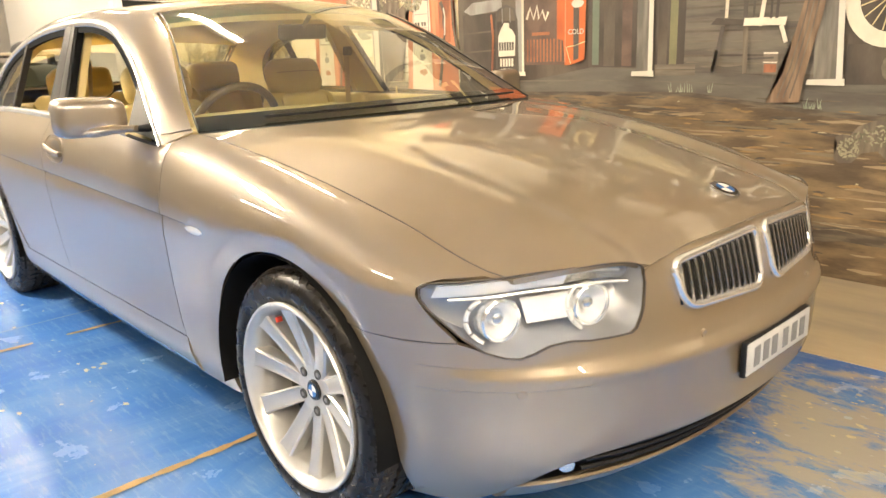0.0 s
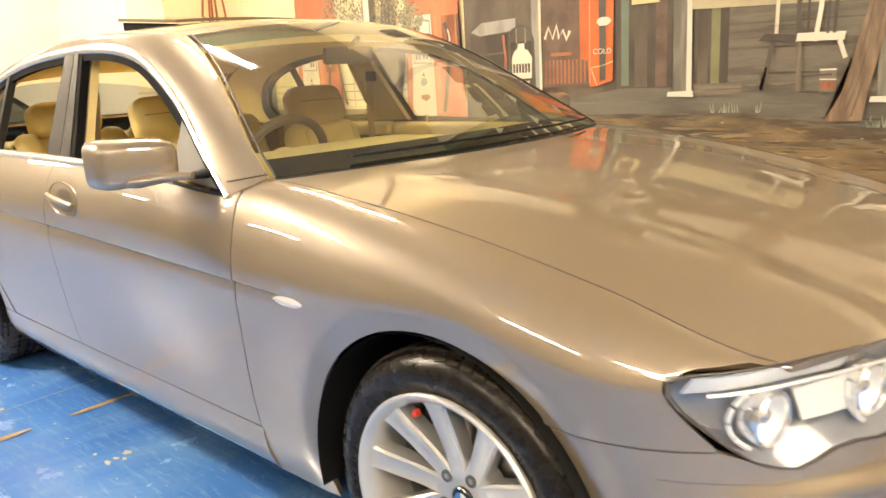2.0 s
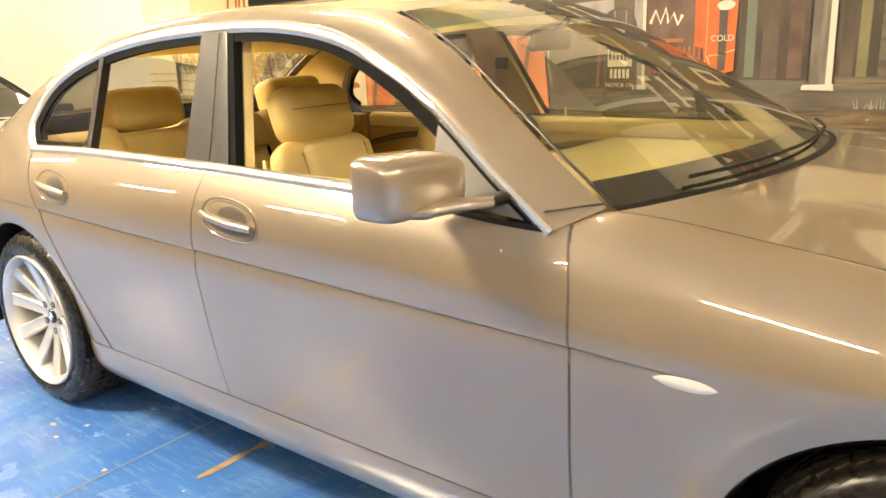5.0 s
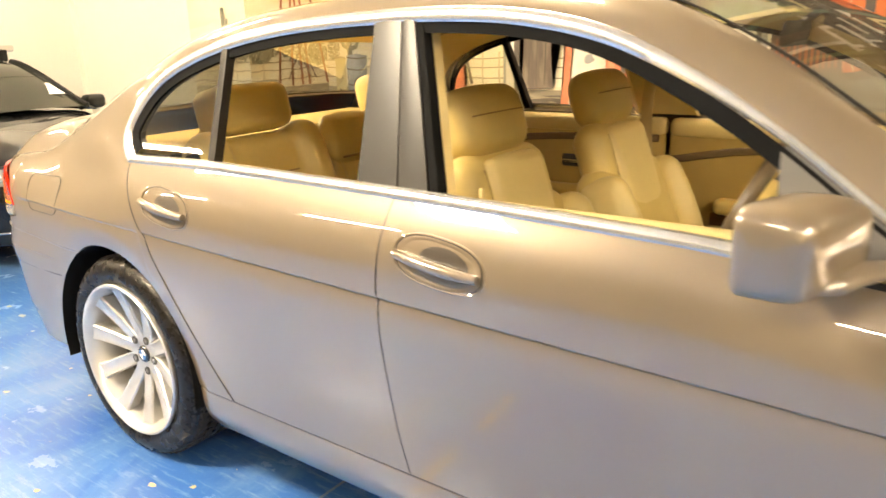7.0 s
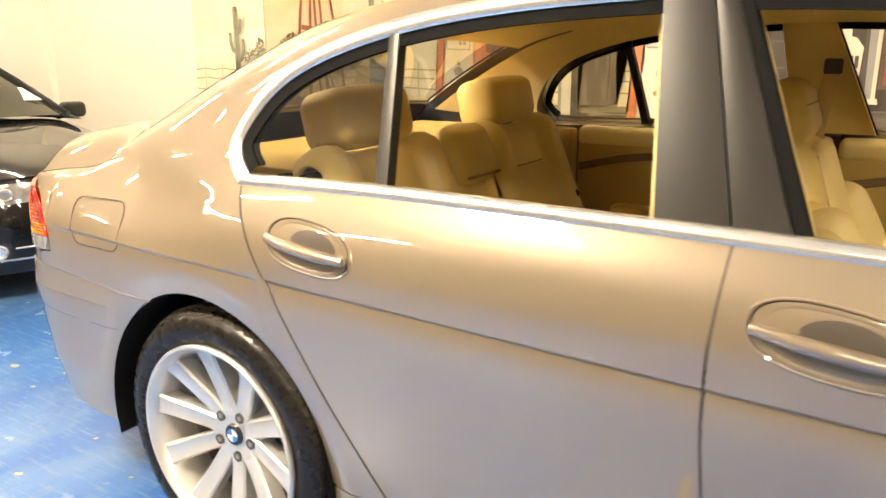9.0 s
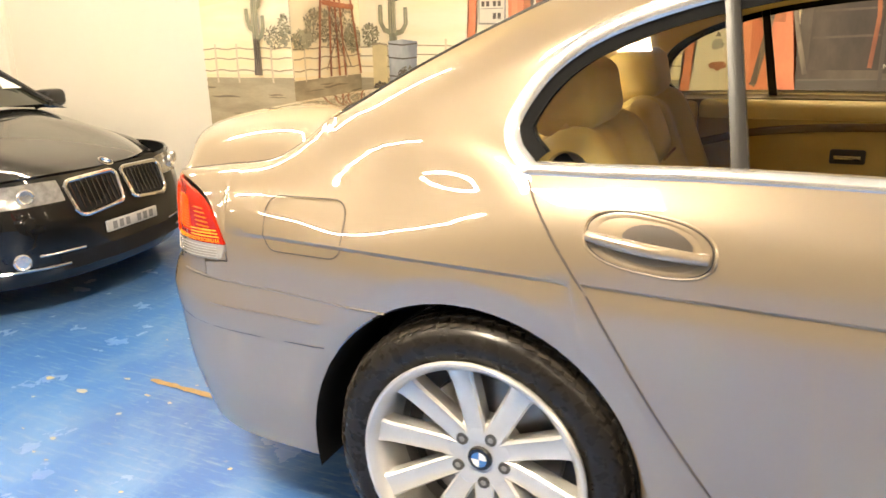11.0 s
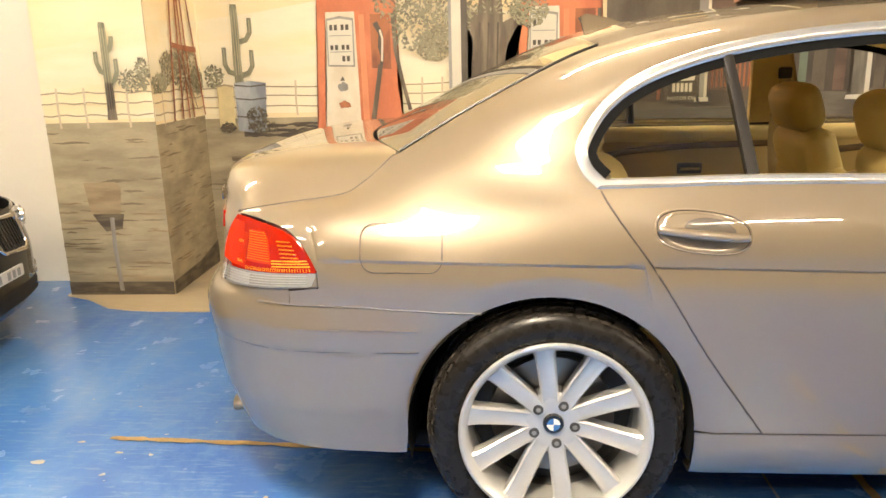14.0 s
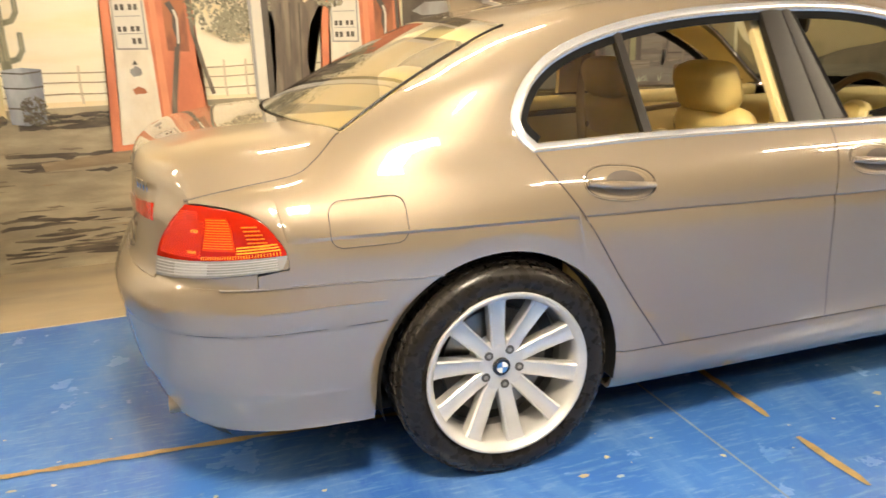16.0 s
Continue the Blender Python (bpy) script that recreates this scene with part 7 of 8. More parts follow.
def stroke(name, pts, w, layer, mat, parent=None, plane="wall", label="", taper=1.0):
    """A brush stroke along points."""
    f = face(plane)
    bm = bmesh.new()
    l, r = [], []
    q = [Vector(p) for p in pts]
    for i, p in enumerate(q):
        d = (q[min(i + 1, len(q) - 1)] - q[max(i - 1, 0)]).normalized()
        n = Vector((-d.y, d.x))
        ww = w * lerp(1, taper, i / max(1, len(q) - 1)) / 2
        l.append(bm.verts.new(f(*(p + n * ww), layer)))
        r.append(bm.verts.new(f(*(p - n * ww), layer)))
    for i in range(len(q) - 1):
        bm.faces.new((r[i], r[i + 1], l[i + 1], l[i]))
    return part(name, bm, mat, parent or mural, label, 0)


def blob(cx, cy, rx, ry, n=18, rough=0.25, seed=0, a0=0.0, a1=360.0):
    rnd = random.Random(seed)
    return [(cx + rx * math.cos(t) * (1 + rnd.uniform(-rough, rough)), cy + ry * math.sin(t) * (1 + rnd.uniform(-rough, rough)))
            for t in [radians(lerp(a0, a1, i / n)) for i in range(n if a1 - a0 >= 360 else n + 1)]]


def leaves(name, clumps, layer, count, size, seed, plane="wall", mats=("leaf", "leaf_light"), parent=None):
    """Painted foliage: many small dabs round the given clumps (x, z, rx, rz)."""
    rnd = random.Random(seed)
    f = face(plane)
    for j, mk in enumerate(mats):
        bm = bmesh.new()
        for cx, cz, rx, rz in clumps:
            for _ in range(count):
                r, t = math.sqrt(rnd.random()), rnd.random() * math.tau
                a, b = cx + rx * r * math.cos(t), cz + rz * r * math.sin(t)
                s, k = size * rnd.uniform(0.5, 1.3), rnd.random() * math.tau
                l = layer + j + rnd.random() * 0.8
                pts = [(a + s * math.cos(k), b + s * math.sin(k)), (a + s * 0.4 * math.cos(k + 1.7), b + s * 0.4 * math.sin(k + 1.7)),
                       (a - s * math.cos(k), b - s * math.sin(k)), (a - s * 0.4 * math.cos(k + 1.7), b - s * 0.4 * math.sin(k + 1.7))]
                bm.faces.new([bm.verts.new(f(p, q, l)) for p, q in pts])
        tagged(part(name, bm, P[mk], parent or mural, "", 0), kind="stuff")


def dashes(name, a0, a1, b0, b1, layer, mat, count, length, width, seed, plane="wall"):
    """Loose horizontal brush marks, joined."""
    rnd = random.Random(seed)
    f = face(plane)
    bm = bmesh.new()
    for _ in range(count):
        a, b = rnd.uniform(a0, a1), rnd.uniform(b0, b1)
        ln, w = length * rnd.uniform(0.3, 1.4), width * rnd.uniform(0.4, 1.3)
        l = layer + rnd.random() * 0.9
        up, lo = [], []
        for i in range(5):
            t = i / 4
            e = math.sin(math.pi * lerp(0.08, 0.92, t))
            y = b + rnd.uniform(-0.3, 0.3) * w
            aa = min(max(a + ln * (t - 0.5), a0), a1)
            up.append(bm.verts.new(f(aa, y + w * e / 2, l)))
            lo.append(bm.verts.new(f(aa, y - w * e / 2, l)))
        for i in range(4):
            try:
                bm.faces.new((lo[i], lo[i + 1], up[i + 1], up[i]))
            except ValueError:
                pass
    tagged(part(name, bm, mat, mural, "", 0), kind="stuff")


# the walls that carry it
wall_slab("wall_mural", (PIER_X1 - 0.02, MURAL_Y, 0), (EAST, MURAL_Y + 0.2, TOP), P["sand"], "workshop wall carrying the painted mural")
wall_slab("wall_mural_pier", (PIER_X0, PIER_Y, 0), (PIER_X1, MURAL_Y + 0.2, TOP), P["sand"], "painted wall pier with a cactus and fence")

# sky, dunes and ground on the three left faces
rect("painted_sky", PIER_X1 + 0.003, 0.985, -0.93, TOP, 0, P["sky"])
rect("painted_sky", PIER_X0, 1.03, PIER_X1, TOP, 0, P["sky"], None, "front")
rect("painted_sky", PIER_Y, 1.01, MURAL_Y, TOP, 0, P["sky"], None, "side")
daub("painted_dune", [(-3.55, 1.02), (-0.95, 1.0), (-0.95, 1.55), (-1.6, 1.62), (-2.2, 1.70), (-2.75, 1.715), (-3.1, 1.66), (-3.55, 1.61)], 0.7, P["dune"])
daub("painted_dune", [(PIER_X0, 1.05), (PIER_X1, 1.05), (PIER_X1, 1.575), (-3.8, 1.52), (-4.0, 1.46), (PIER_X0, 1.44)], 0.7, P["dune"], None, "front")
daub("painted_dune", [(PIER_Y, 1.03), (MURAL_Y, 1.02), (MURAL_Y, 1.61), (1.75, 1.60), (PIER_Y, 1.575)], 0.7, P["dune"], None, "side")
for plane, a0, a1, z, sd in (("front", PIER_X0, PIER_X1, 0.035, 1), ("side", PIER_Y, MURAL_Y, 0.02, 2), ("wall", PIER_X1, -1.0, 0.0, 3)):
    dashes("ground_stroke", a0, a1, 0.30, 0.99 + z, 1, P["sand"], 90, 0.20, 0.012, sd, plane)
    dashes("ground_stroke", a0, a1, 0.12, 0.97 + z, 2, P["stroke_dark"], 40 if plane != "wall" else 90, 0.16, 0.011, sd + 10, plane)
    dashes("ground_stroke", a0, a1, 0.10, 0.60, 2, P["dirt_light"], 20, 0.16, 0.012, sd + 20, plane)
dashes("ground_stroke", -3.3, -1.2, 0.86, 0.95, 3, P["shadow"], 150, 0.22, 0.016, 31)
dashes("ground_stroke", -3.4, -1.2, 0.60, 0.72, 3, P["shadow"], 60, 0.35, 0.020, 32)
dashes("ground_stroke", -3.5, -2.0, 0.05, 0.35, 2, P["shadow"], 70, 0.30, 0.022, 33)
rect("base_shadow", PIER_X0, 0.0, PIER_X1, 0.085, 2.5, P["shadow"], None, "front")
daub("base_shadow", [(PIER_Y, 0.0), (MURAL_Y, 0.0), (MURAL_Y, 0.16), (1.8, 0.10), (PIER_Y, 0.085)], 2.5, P["shadow"], None, "side")
# chalky box on a post on the pier
bx = daub("painted_stump", [(-4.03, 0.685), (-3.84, 0.69), (-3.81, 0.66), (-3.83, 0.50), (-3.95, 0.485), (-4.01, 0.51)], 3, P["dirt_light"], None, "front")
daub("stump_shade", [(-4.0, 0.500), (-3.81, 0.50), (-3.83, 0.41), (-3.93, 0.395), (-3.97, 0.45)], 4, P["shadow"], bx, "front")
stroke("painted_pipe", [(-3.885, 0.48), (-3.890, 0.30), (-3.885, 0.14), (-3.88, 0.03)], 0.026, 5, P["grey"], bx, "front")

# fences: rails and posts run across the faces
for plane, a0, a1, dz in (("front", PIER_X0, PIER_X1, 0.012), ("side", PIER_Y, MURAL_Y, 0.006), ("wall", PIER_X1, -1.0, 0.0)):
    for z in (1.185, 1.128, 1.060):
        pts = [(lerp(a0, a1, i / 14), z + dz + 0.005 * math.sin(i * 1.7 + z * 9)) for i in range(15)]
        stroke("fence_rail", pts, 0.008, 4, P["fence"], None, plane)
for plane, xs in (("front", (-4.11, -3.95, -3.70)), ("side", (1.50, 1.95)), ("wall", (-2.93, -2.10, -1.97, -1.66))):
    for x in xs:
        stroke("fence_post", [(x, 1.0), (x - 0.004, 1.10), (x, 1.225)], 0.013, 5, P["fence_light"], None, plane)


def cactus(x, z0, z1, w, plane, arms, layer=8):
    c = stroke("painted_cactus", [(x, z0), (x - 0.004, lerp(z0, z1, 0.3)), (x, lerp(z0, z1, 0.7)), (x - 0.002, z1 - w * 0.4), (x, z1)], w, layer, P["cactus"], None, plane, "painted cactus", 0.72)
    for k in (-0.25, 0.05, 0.3):
        stroke("rib", [(x + w * k, z0 + 0.05), (x + w * k, z1 - 0.03)], w * 0.10, layer + 1, P["cactus_light"], c, plane)
    for side, za, zb, reach in arms:
        pts = [(x + side * w * 0.2, za), (x + side * reach * 0.7, za + 0.015), (x + side * reach, za + 0.06), (x + side * reach, zb)]
        stroke("arm", pts, w * 0.62, layer + 0.5, P["cactus"], c, plane, "", 0.8)
        stroke("rib", [(x + side * reach, za + 0.06), (x + side * reach, zb - 0.01)], w * 0.12, layer + 1.5, P["cactus_light"], c, plane)
    return c


cactus(-3.795, 1.045, 1.575, 0.050, "front", ((-1, 1.30, 1.42, 0.055), (1, 1.25, 1.38, 0.055), (1, 1.42, 1.50, 0.045)))
stroke("painted_trunk", [(-3.80, 1.045), (-3.795, 1.14), (-3.795, 1.25)], 0.055, 9, P["bark"], None, "front", "", 0.75)
cactus(-3.300, 1.215, 1.705, 0.056, "wall", ((-1, 1.27, 1.44, 0.085), (1, 1.47, 1.62, 0.095), (1, 1.26, 1.42, 0.095)))

# the derrick and the bush behind it, on the pier's side
leaves("painted_bush", [(1.48, 1.24, 0.10, 0.05), (1.66, 1.32, 0.16, 0.10), (1.88, 1.30, 0.20, 0.14), (2.04, 1.24, 0.10, 0.09)], 5, 130, 0.016, 4, "side")
leaves("painted_bush", [(-3.60, 1.30, 0.04, 0.09), (-3.66, 1.26, 0.08, 0.06)], 5, 60, 0.014, 5, "front")
leaves("painted_bush", [(-3.47, 1.26, 0.06, 0.08)], 5, 70, 0.014, 6, "wall")
for y0, y1 in ((1.63, 1.72), (1.76, 1.80), (1.86, 1.83), (1.93, 1.88), (2.12, 1.98)):
    stroke("painted_derrick_leg", [(y0, 1.015), (lerp(y0, y1, 0.5), 1.36), (y1, 1.70), (lerp(y1, 1.86, 0.5), 2.2)], 0.022, 8, P["rust"], None, "side")
stroke("painted_derrick_ring", [(1.70, 1.455), (1.85, 1.44), (2.06, 1.43)], 0.030, 9, P["rust"], None, "side")
for y0, y1 in ((1.72, 1.95), (1.95, 1.76), (2.0, 1.80)):
    stroke("painted_derrick_brace", [(y0, 1.06), (y1, 1.43)], 0.012, 8.5, P["bark_warm"], None, "side")

# drums
b = daub("painted_drum", [(-3.455, 0.925), (-3.40, 0.912), (-3.350, 0.92), (-3.345, 1.195), (-3.40, 1.206), (-3.455, 1.197)], 10, P["straw"], None, "wall", "pale painted oil drum")
stroke("drum_rim", [(-3.455, 1.195), (-3.40, 1.203), (-3.345, 1.193)], 0.012, 11, P["fence"], b)
b = daub("painted_drum", [(-3.330, 0.905), (-3.24, 0.892), (-3.142, 0.902), (-3.125, 1.212), (-3.23, 1.226), (-3.335, 1.214)], 11, P["steel"], None, "wall", "blue-grey painted oil drum")
for z in (1.200, 1.115, 1.00):
    stroke("drum_hoop", [(-3.335, z), (-3.23, z - 0.010), (-3.127, z)], 0.009, 12, P["ink"], b)
leaves("painted_weed", [(-3.20, 0.99, 0.07, 0.07), (-3.16, 0.93, 0.10, 0.04), (-3.40, 0.93, 0.05, 0.03)], 13, 60, 0.013, 8, "wall", ("leaf", "shadow"))


def pump(x0, z0, layer, seed, w=1.0):
    """A red and cream fuel pump with its gauge face, hose and nozzle; x0 is its outer edge."""
    p = daub("painted_pump", [(x0 - 0.045, z0), (x0 + 0.30, z0 + 0.01), (x0 + 0.545, z0 + 0.13), (x0 + 0.505, z0 + 0.50), (x0 + 0.50, 1.90), (x0 + 0.015, 1.90), (x0, 1.45), (x0 - 0.02, 1.05)], layer, P["red"], None, "wall", "painted red and cream fuel pump")
    daub("pump_front", [(x0 + 0.012, z0 + 0.035), (x0 + 0.262, z0 + 0.055), (x0 + 0.255, 1.20), (x0 + 0.245, 1.64), (x0 + 0.060, 1.64), (x0 + 0.050, 1.25)], layer + 1, P["cream"], p)
    daub("gauge_frame", [(x0 + 0.060, 1.305), (x0 + 0.236, 1.300), (x0 + 0.238, 1.60), (x0 + 0.15, 1.615), (x0 + 0.062, 1.600)], layer + 2, P["grey"], p)
    daub("gauge_face", [(x0 + 0.068, 1.315), (x0 + 0.226, 1.310), (x0 + 0.228, 1.585), (x0 + 0.15, 1.60), (x0 + 0.070, 1.587)], layer + 3, P["white"], p)
    rnd = random.Random(seed)
    for z, h in ((1.545, 0.034), (1.422, 0.030), (1.352, 0.034)):
        for dx in (0.082, 0.112, 0.155, 0.185):
            if rnd.random() > 0.12:
                rect("figure_bar", x0 + dx, z - h / 2, x0 + dx + 0.020, z + h / 2, layer + 4, P["ink"], p)
    for z in (1.492, 1.392):
        rect("gauge_line", x0 + 0.078, z, x0 + 0.218, z + 0.005, layer + 4, P["grey"], p)
    daub("pump_mark", blob(x0 + 0.150, 1.175, 0.032, 0.030, 12, 0.2, seed), layer + 2, P["grey"], p)
    daub("pump_mark", [(x0 + 0.135, 1.215), (x0 + 0.165, 1.215), (x0 + 0.150, 1.243)], layer + 3, P["ink"], p)
    daub("pump_emblem", blob(x0 + 0.155, 1.062, 0.042, 0.022, 12, 0.35, seed + 3), layer + 2, P["rust"], p)
    daub("pump_side_light", [(x0 + 0.275, z0 + 0.09), (x0 + 0.320, z0 + 0.10), (x0 + 0.305, 1.62), (x0 + 0.272, 1.62)], layer + 2, P["red_light"], p)
    daub("nozzle_bay", [(x0 + 0.345, 1.29), (x0 + 0.470, 1.28), (x0 + 0.470, 1.62), (x0 + 0.345, 1.62)], layer + 2, P["rust"], p)
    stroke("nozzle", [(x0 + 0.375, 1.57), (x0 + 0.41, 1.50), (x0 + 0.402, 1.42), (x0 + 0.415, 1.36), (x0 + 0.405, 1.30)], 0.034, layer + 5, P["ink"], p, "wall", "", 0.6)
    stroke("nozzle_shine", [(x0 + 0.405, 1.525), (x0 + 0.420, 1.47), (x0 + 0.412, 1.33)], 0.013, layer + 6, P["white"], p)
    stroke("hose", [(x0 + 0.402, 1.31), (x0 + 0.375, 1.15), (x0 + 0.345, 0.98), (x0 + 0.335, z0 + 0.16)], 0.030, layer + 4, P["bark"], p, "wall", "", 1.1)
    stroke("hose", [(x0 + 0.492, 1.62), (x0 + 0.50, 1.40), (x0 + 0.54, 1.20), (x0 + 0.585, 1.02)], 0.024, layer + 4, P["bark"], p)
    return p


pump(-2.765, 0.705, 12, 1)
pump(-1.475, 0.80, 12, 2)
# kerb stone under the pumps
daub("painted_kerb", [(-3.22, 0.665), (-2.80, 0.70), (-1.0, 0.72), (-1.0, 0.655), (-2.75, 0.632), (-3.2, 0.615)], 4, P["dirt_light"])

# pole and tree
pl_ = rect("painted_pole", -1.915, 0.93, -1.805, TOP, 20, P["white"], None, "wall", "white painted pole with dark shading")
rect("pole_shade", -1.845, 0.93, -1.805, TOP, 21, P["ink"], pl_)
rect("pole_shade", -1.925, 0.93, -1.905, TOP, 21, P["grey"], pl_)
tr = daub("painted_tree", [(-1.80, 0.985), (-1.57, 1.0), (-1.585, 1.25), (-1.55, 1.42), (-1.42, 1.58), (-1.44, 1.62), (-1.58, 1.55), (-1.60, 1.9), (-1.70, 1.95), (-1.74, 1.6), (-1.90, 1.72), (-1.93, 1.70), (-1.77, 1.45), (-1.78, 1.2)],
          14, P["bark"], None, "wall", "dark painted tree")
for k in (-1.745, -1.69, -1.63):
    stroke("bark_line", [(k, 1.02), (k + 0.01, 1.25), (k + 0.02, 1.55)], 0.010, 15, P["shop"], tr)
leaves("tree_foliage", [(-2.10, 1.55, 0.20, 0.17), (-2.02, 1.42, 0.12, 0.09), (-1.93, 1.60, 0.16, 0.16), (-2.2, 1.72, 0.2, 0.18), (-1.62, 1.75, 0.26, 0.16), (-1.85, 1.9, 0.4, 0.2), (-1.42, 1.62, 0.12, 0.10)], 16, 170, 0.016, 11, "wall", ("leaf", "leaf_light"), tr)

# ---- the shop front ----
rect("shop_front", -0.935, 0.90, EAST, 2.62, 3, P["shop"])
rect("upper_wall", -0.935, 2.62, EAST, TOP, 3, P["cream"])
# the porch beam with a row of pale pennants, and signs over the doors
rect("porch_beam", -0.935, 2.36, EAST, 2.44, 30, P["board"])
for i in range(26):
    x = -0.80 + i * 0.22
    daub("painted_pennant", [(x, 2.60), (x + 0.07, 2.60), (x + 0.035, 2.50)], 31, P["cream"])
for x, w, mk in ((-0.62, 0.24, "straw"), (0.36, 0.30, "cream"), (0.78, 0.16, "straw"), (1.98, 0.26, "cream"), (2.55, 0.40, "board")):
    rect("painted_notice", x, 1.98, x + w, 2.20, 9, P[mk])
daub("painted_ground", [(-1.0, 0.0), (EAST, 0.0), (EAST, 0.80), (1.75, 0.835), (0.95, 0.93), (-0.3, 0.915), (-1.0, 0.86)], 4, P["dirt"])
dashes("ground_stroke", -1.0, 4.0, 0.05, 0.86, 6, P["dirt_light"], 150, 0.24, 0.016, 41)
dashes("ground_stroke", -1.0, 4.0, 0.03, 0.88, 8, P["stroke_dark"], 120, 0.26, 0.018, 42)
dashes("ground_stroke", -1.0, 4.0, 0.03, 0.88, 8, P["shadow"], 60, 0.14, 0.010, 44)
dashes("ground_stroke", -1.0, 4.0, 0.30, 0.86, 6, P["ochre"], 170, 0.13, 0.014, 45)
dashes("ground_stroke", -1.0, 4.0, 0.30, 0.88, 8, P["shadow"], 150, 0.09, 0.011, 46)
dashes("ground_stroke", -1.0, 4.0, 0.74, 0.92, 8, P["shadow"], 90, 0.16, 0.014, 47)
dashes("ground_stroke", -1.0, 4.0, 0.35, 0.90, 10, P["straw_dull"], 70, 0.035, 0.007, 48)
dashes("ground_stroke", 1.2, 4.0, 0.20, 0.30, 9, P["shadow"], 40, 0.45, 0.030, 43)
st = daub("painted_porch", [(-0.93, 0.985), (-0.28, 0.998), (0.26, 1.088), (0.92, 1.062), (1.75, 1.008), (4.0, 0.96), (4.0, 0.74), (1.74, 0.838), (0.92, 0.930), (-0.3, 0.915), (-0.93, 0.90)], 6, P["step"], None, "wall", "grey painted porch step")
stroke("porch_edge", [(-0.93, 0.990), (-0.28, 1.000), (0.26, 1.005), (0.92, 0.998), (1.75, 0.950), (4.0, 0.90)], 0.008, 7, P["board"], st)
stroke("porch_shadow", [(-0.33, 0.916), (0.30, 0.925), (0.92, 0.930), (1.74, 0.838), (4.0, 0.74)], 0.024, 7, P["shadow"], st)
for a0, a1, z in ((0.80, 1.06, 0.945), (1.56, 1.66, 0.872)):
    rnd = random.Random(int(a0 * 100))
    for i in range(14):
        x = lerp(a0, a1, rnd.random())
        stroke("painted_grass", [(x, z - 0.005), (x + rnd.uniform(-0.012, 0.012), z + rnd.uniform(0.02, 0.055))], 0.007, 9, P["grass"], st, "wall", "", 0.2)
# grey lid and bin beside the pump
rect("painted_bin", -0.88, 1.04, -0.56, 1.46, 7, P["shop_dark"])
daub("painted_lid", [(-0.87, 1.485), (-0.78, 1.54), (-0.50, 1.55), (-0.50, 1.475), (-0.80, 1.455)], 8, P["grey"])
for z in (1.33, 1.20):
    stroke("bin_line", [(-0.87, z), (-0.57, z + 0.01)], 0.012, 8, P["shop"])
stroke("painted_frame", [(-0.60, 1.05), (-0.585, 1.30), (-0.60, 1.45)], 0.020, 9, P["rust"])
# oil sign on its stand
sg = stroke("painted_sign", [(-0.548, 0.955), (-0.550, 1.40), (-0.525, 1.475), (-0.455, 1.50), (-0.385, 1.475), (-0.362, 1.40), (-0.352, 0.935)], 0.018, 12, P["ink"], None, "wall", "painted oil sign on a wire stand")
rect("sign_back", -0.540, 1.025, -0.365, 1.40, 11, P["shop_dark"], sg)
daub("sign_plaque", [(-0.530, 1.165), (-0.378, 1.168), (-0.372, 1.30), (-0.405, 1.345), (-0.428, 1.352), (-0.430, 1.388), (-0.478, 1.388), (-0.480, 1.352), (-0.512, 1.340), (-0.530, 1.30)], 13, P["cream"], sg)
for i in range(6):
    rect("letter_bar", -0.522 + i * 0.0235, 1.205, -0.505 + i * 0.0235, 1.262, 14, P["ink"], sg)
for i in range(5):
    rect("letter_bar", -0.515 + i * 0.026, 1.098, -0.497 + i * 0.026, 1.152, 14, P["cream"], sg)
for x in (-0.49, -0.42):
    stroke("sign_wire", [(x, 1.388), (x, 1.485)], 0.007, 13, P["grey"], sg)


def lettering(text, size, a, b, layer, mat, parent):
    cu = bpy.data.curves.new("lettering", "FONT")
    cu.body, cu.size, cu.align_x, cu.extrude = text, size, "CENTER", 0.0004
    ob = new("lettering", cu)
    ob.matrix_basis = Matrix.Translation(face("wall")(a, b, layer)) @ pose(0, 0, 0, 90, 0, 0)
    dg = bpy.context.evaluated_depsgraph_get()
    dg.update()
    me = bpy.data.meshes.new_from_object(ob.evaluated_get(dg))
    bpy.data.objects.remove(ob)
    me.materials.clear()
    me.materials.append(mat)
    me.transform(Matrix.Translation(face("wall")(a, b, layer)) @ pose(0, 0, 0, 90, 0, 0))
    o = new("lettering", me)
    o.parent = parent
    return o


lettering("MOTOR OIL", 0.033, -0.453, 1.048, 14, P["cream"], sg)
# grey corner post
p0 = rect("painted_post", -0.372, 1.06, -0.300, TOP, 10, P["grey"], None, "wall", "grey painted corner post")
rect("post_light", -0.318, 1.06, -0.300, TOP, 11, P["cream"], p0)
daub("post_foot", [(-0.375, 1.035), (-0.285, 1.035), (-0.29, 1.062), (-0.37, 1.062)], 12, P["cream"], p0)
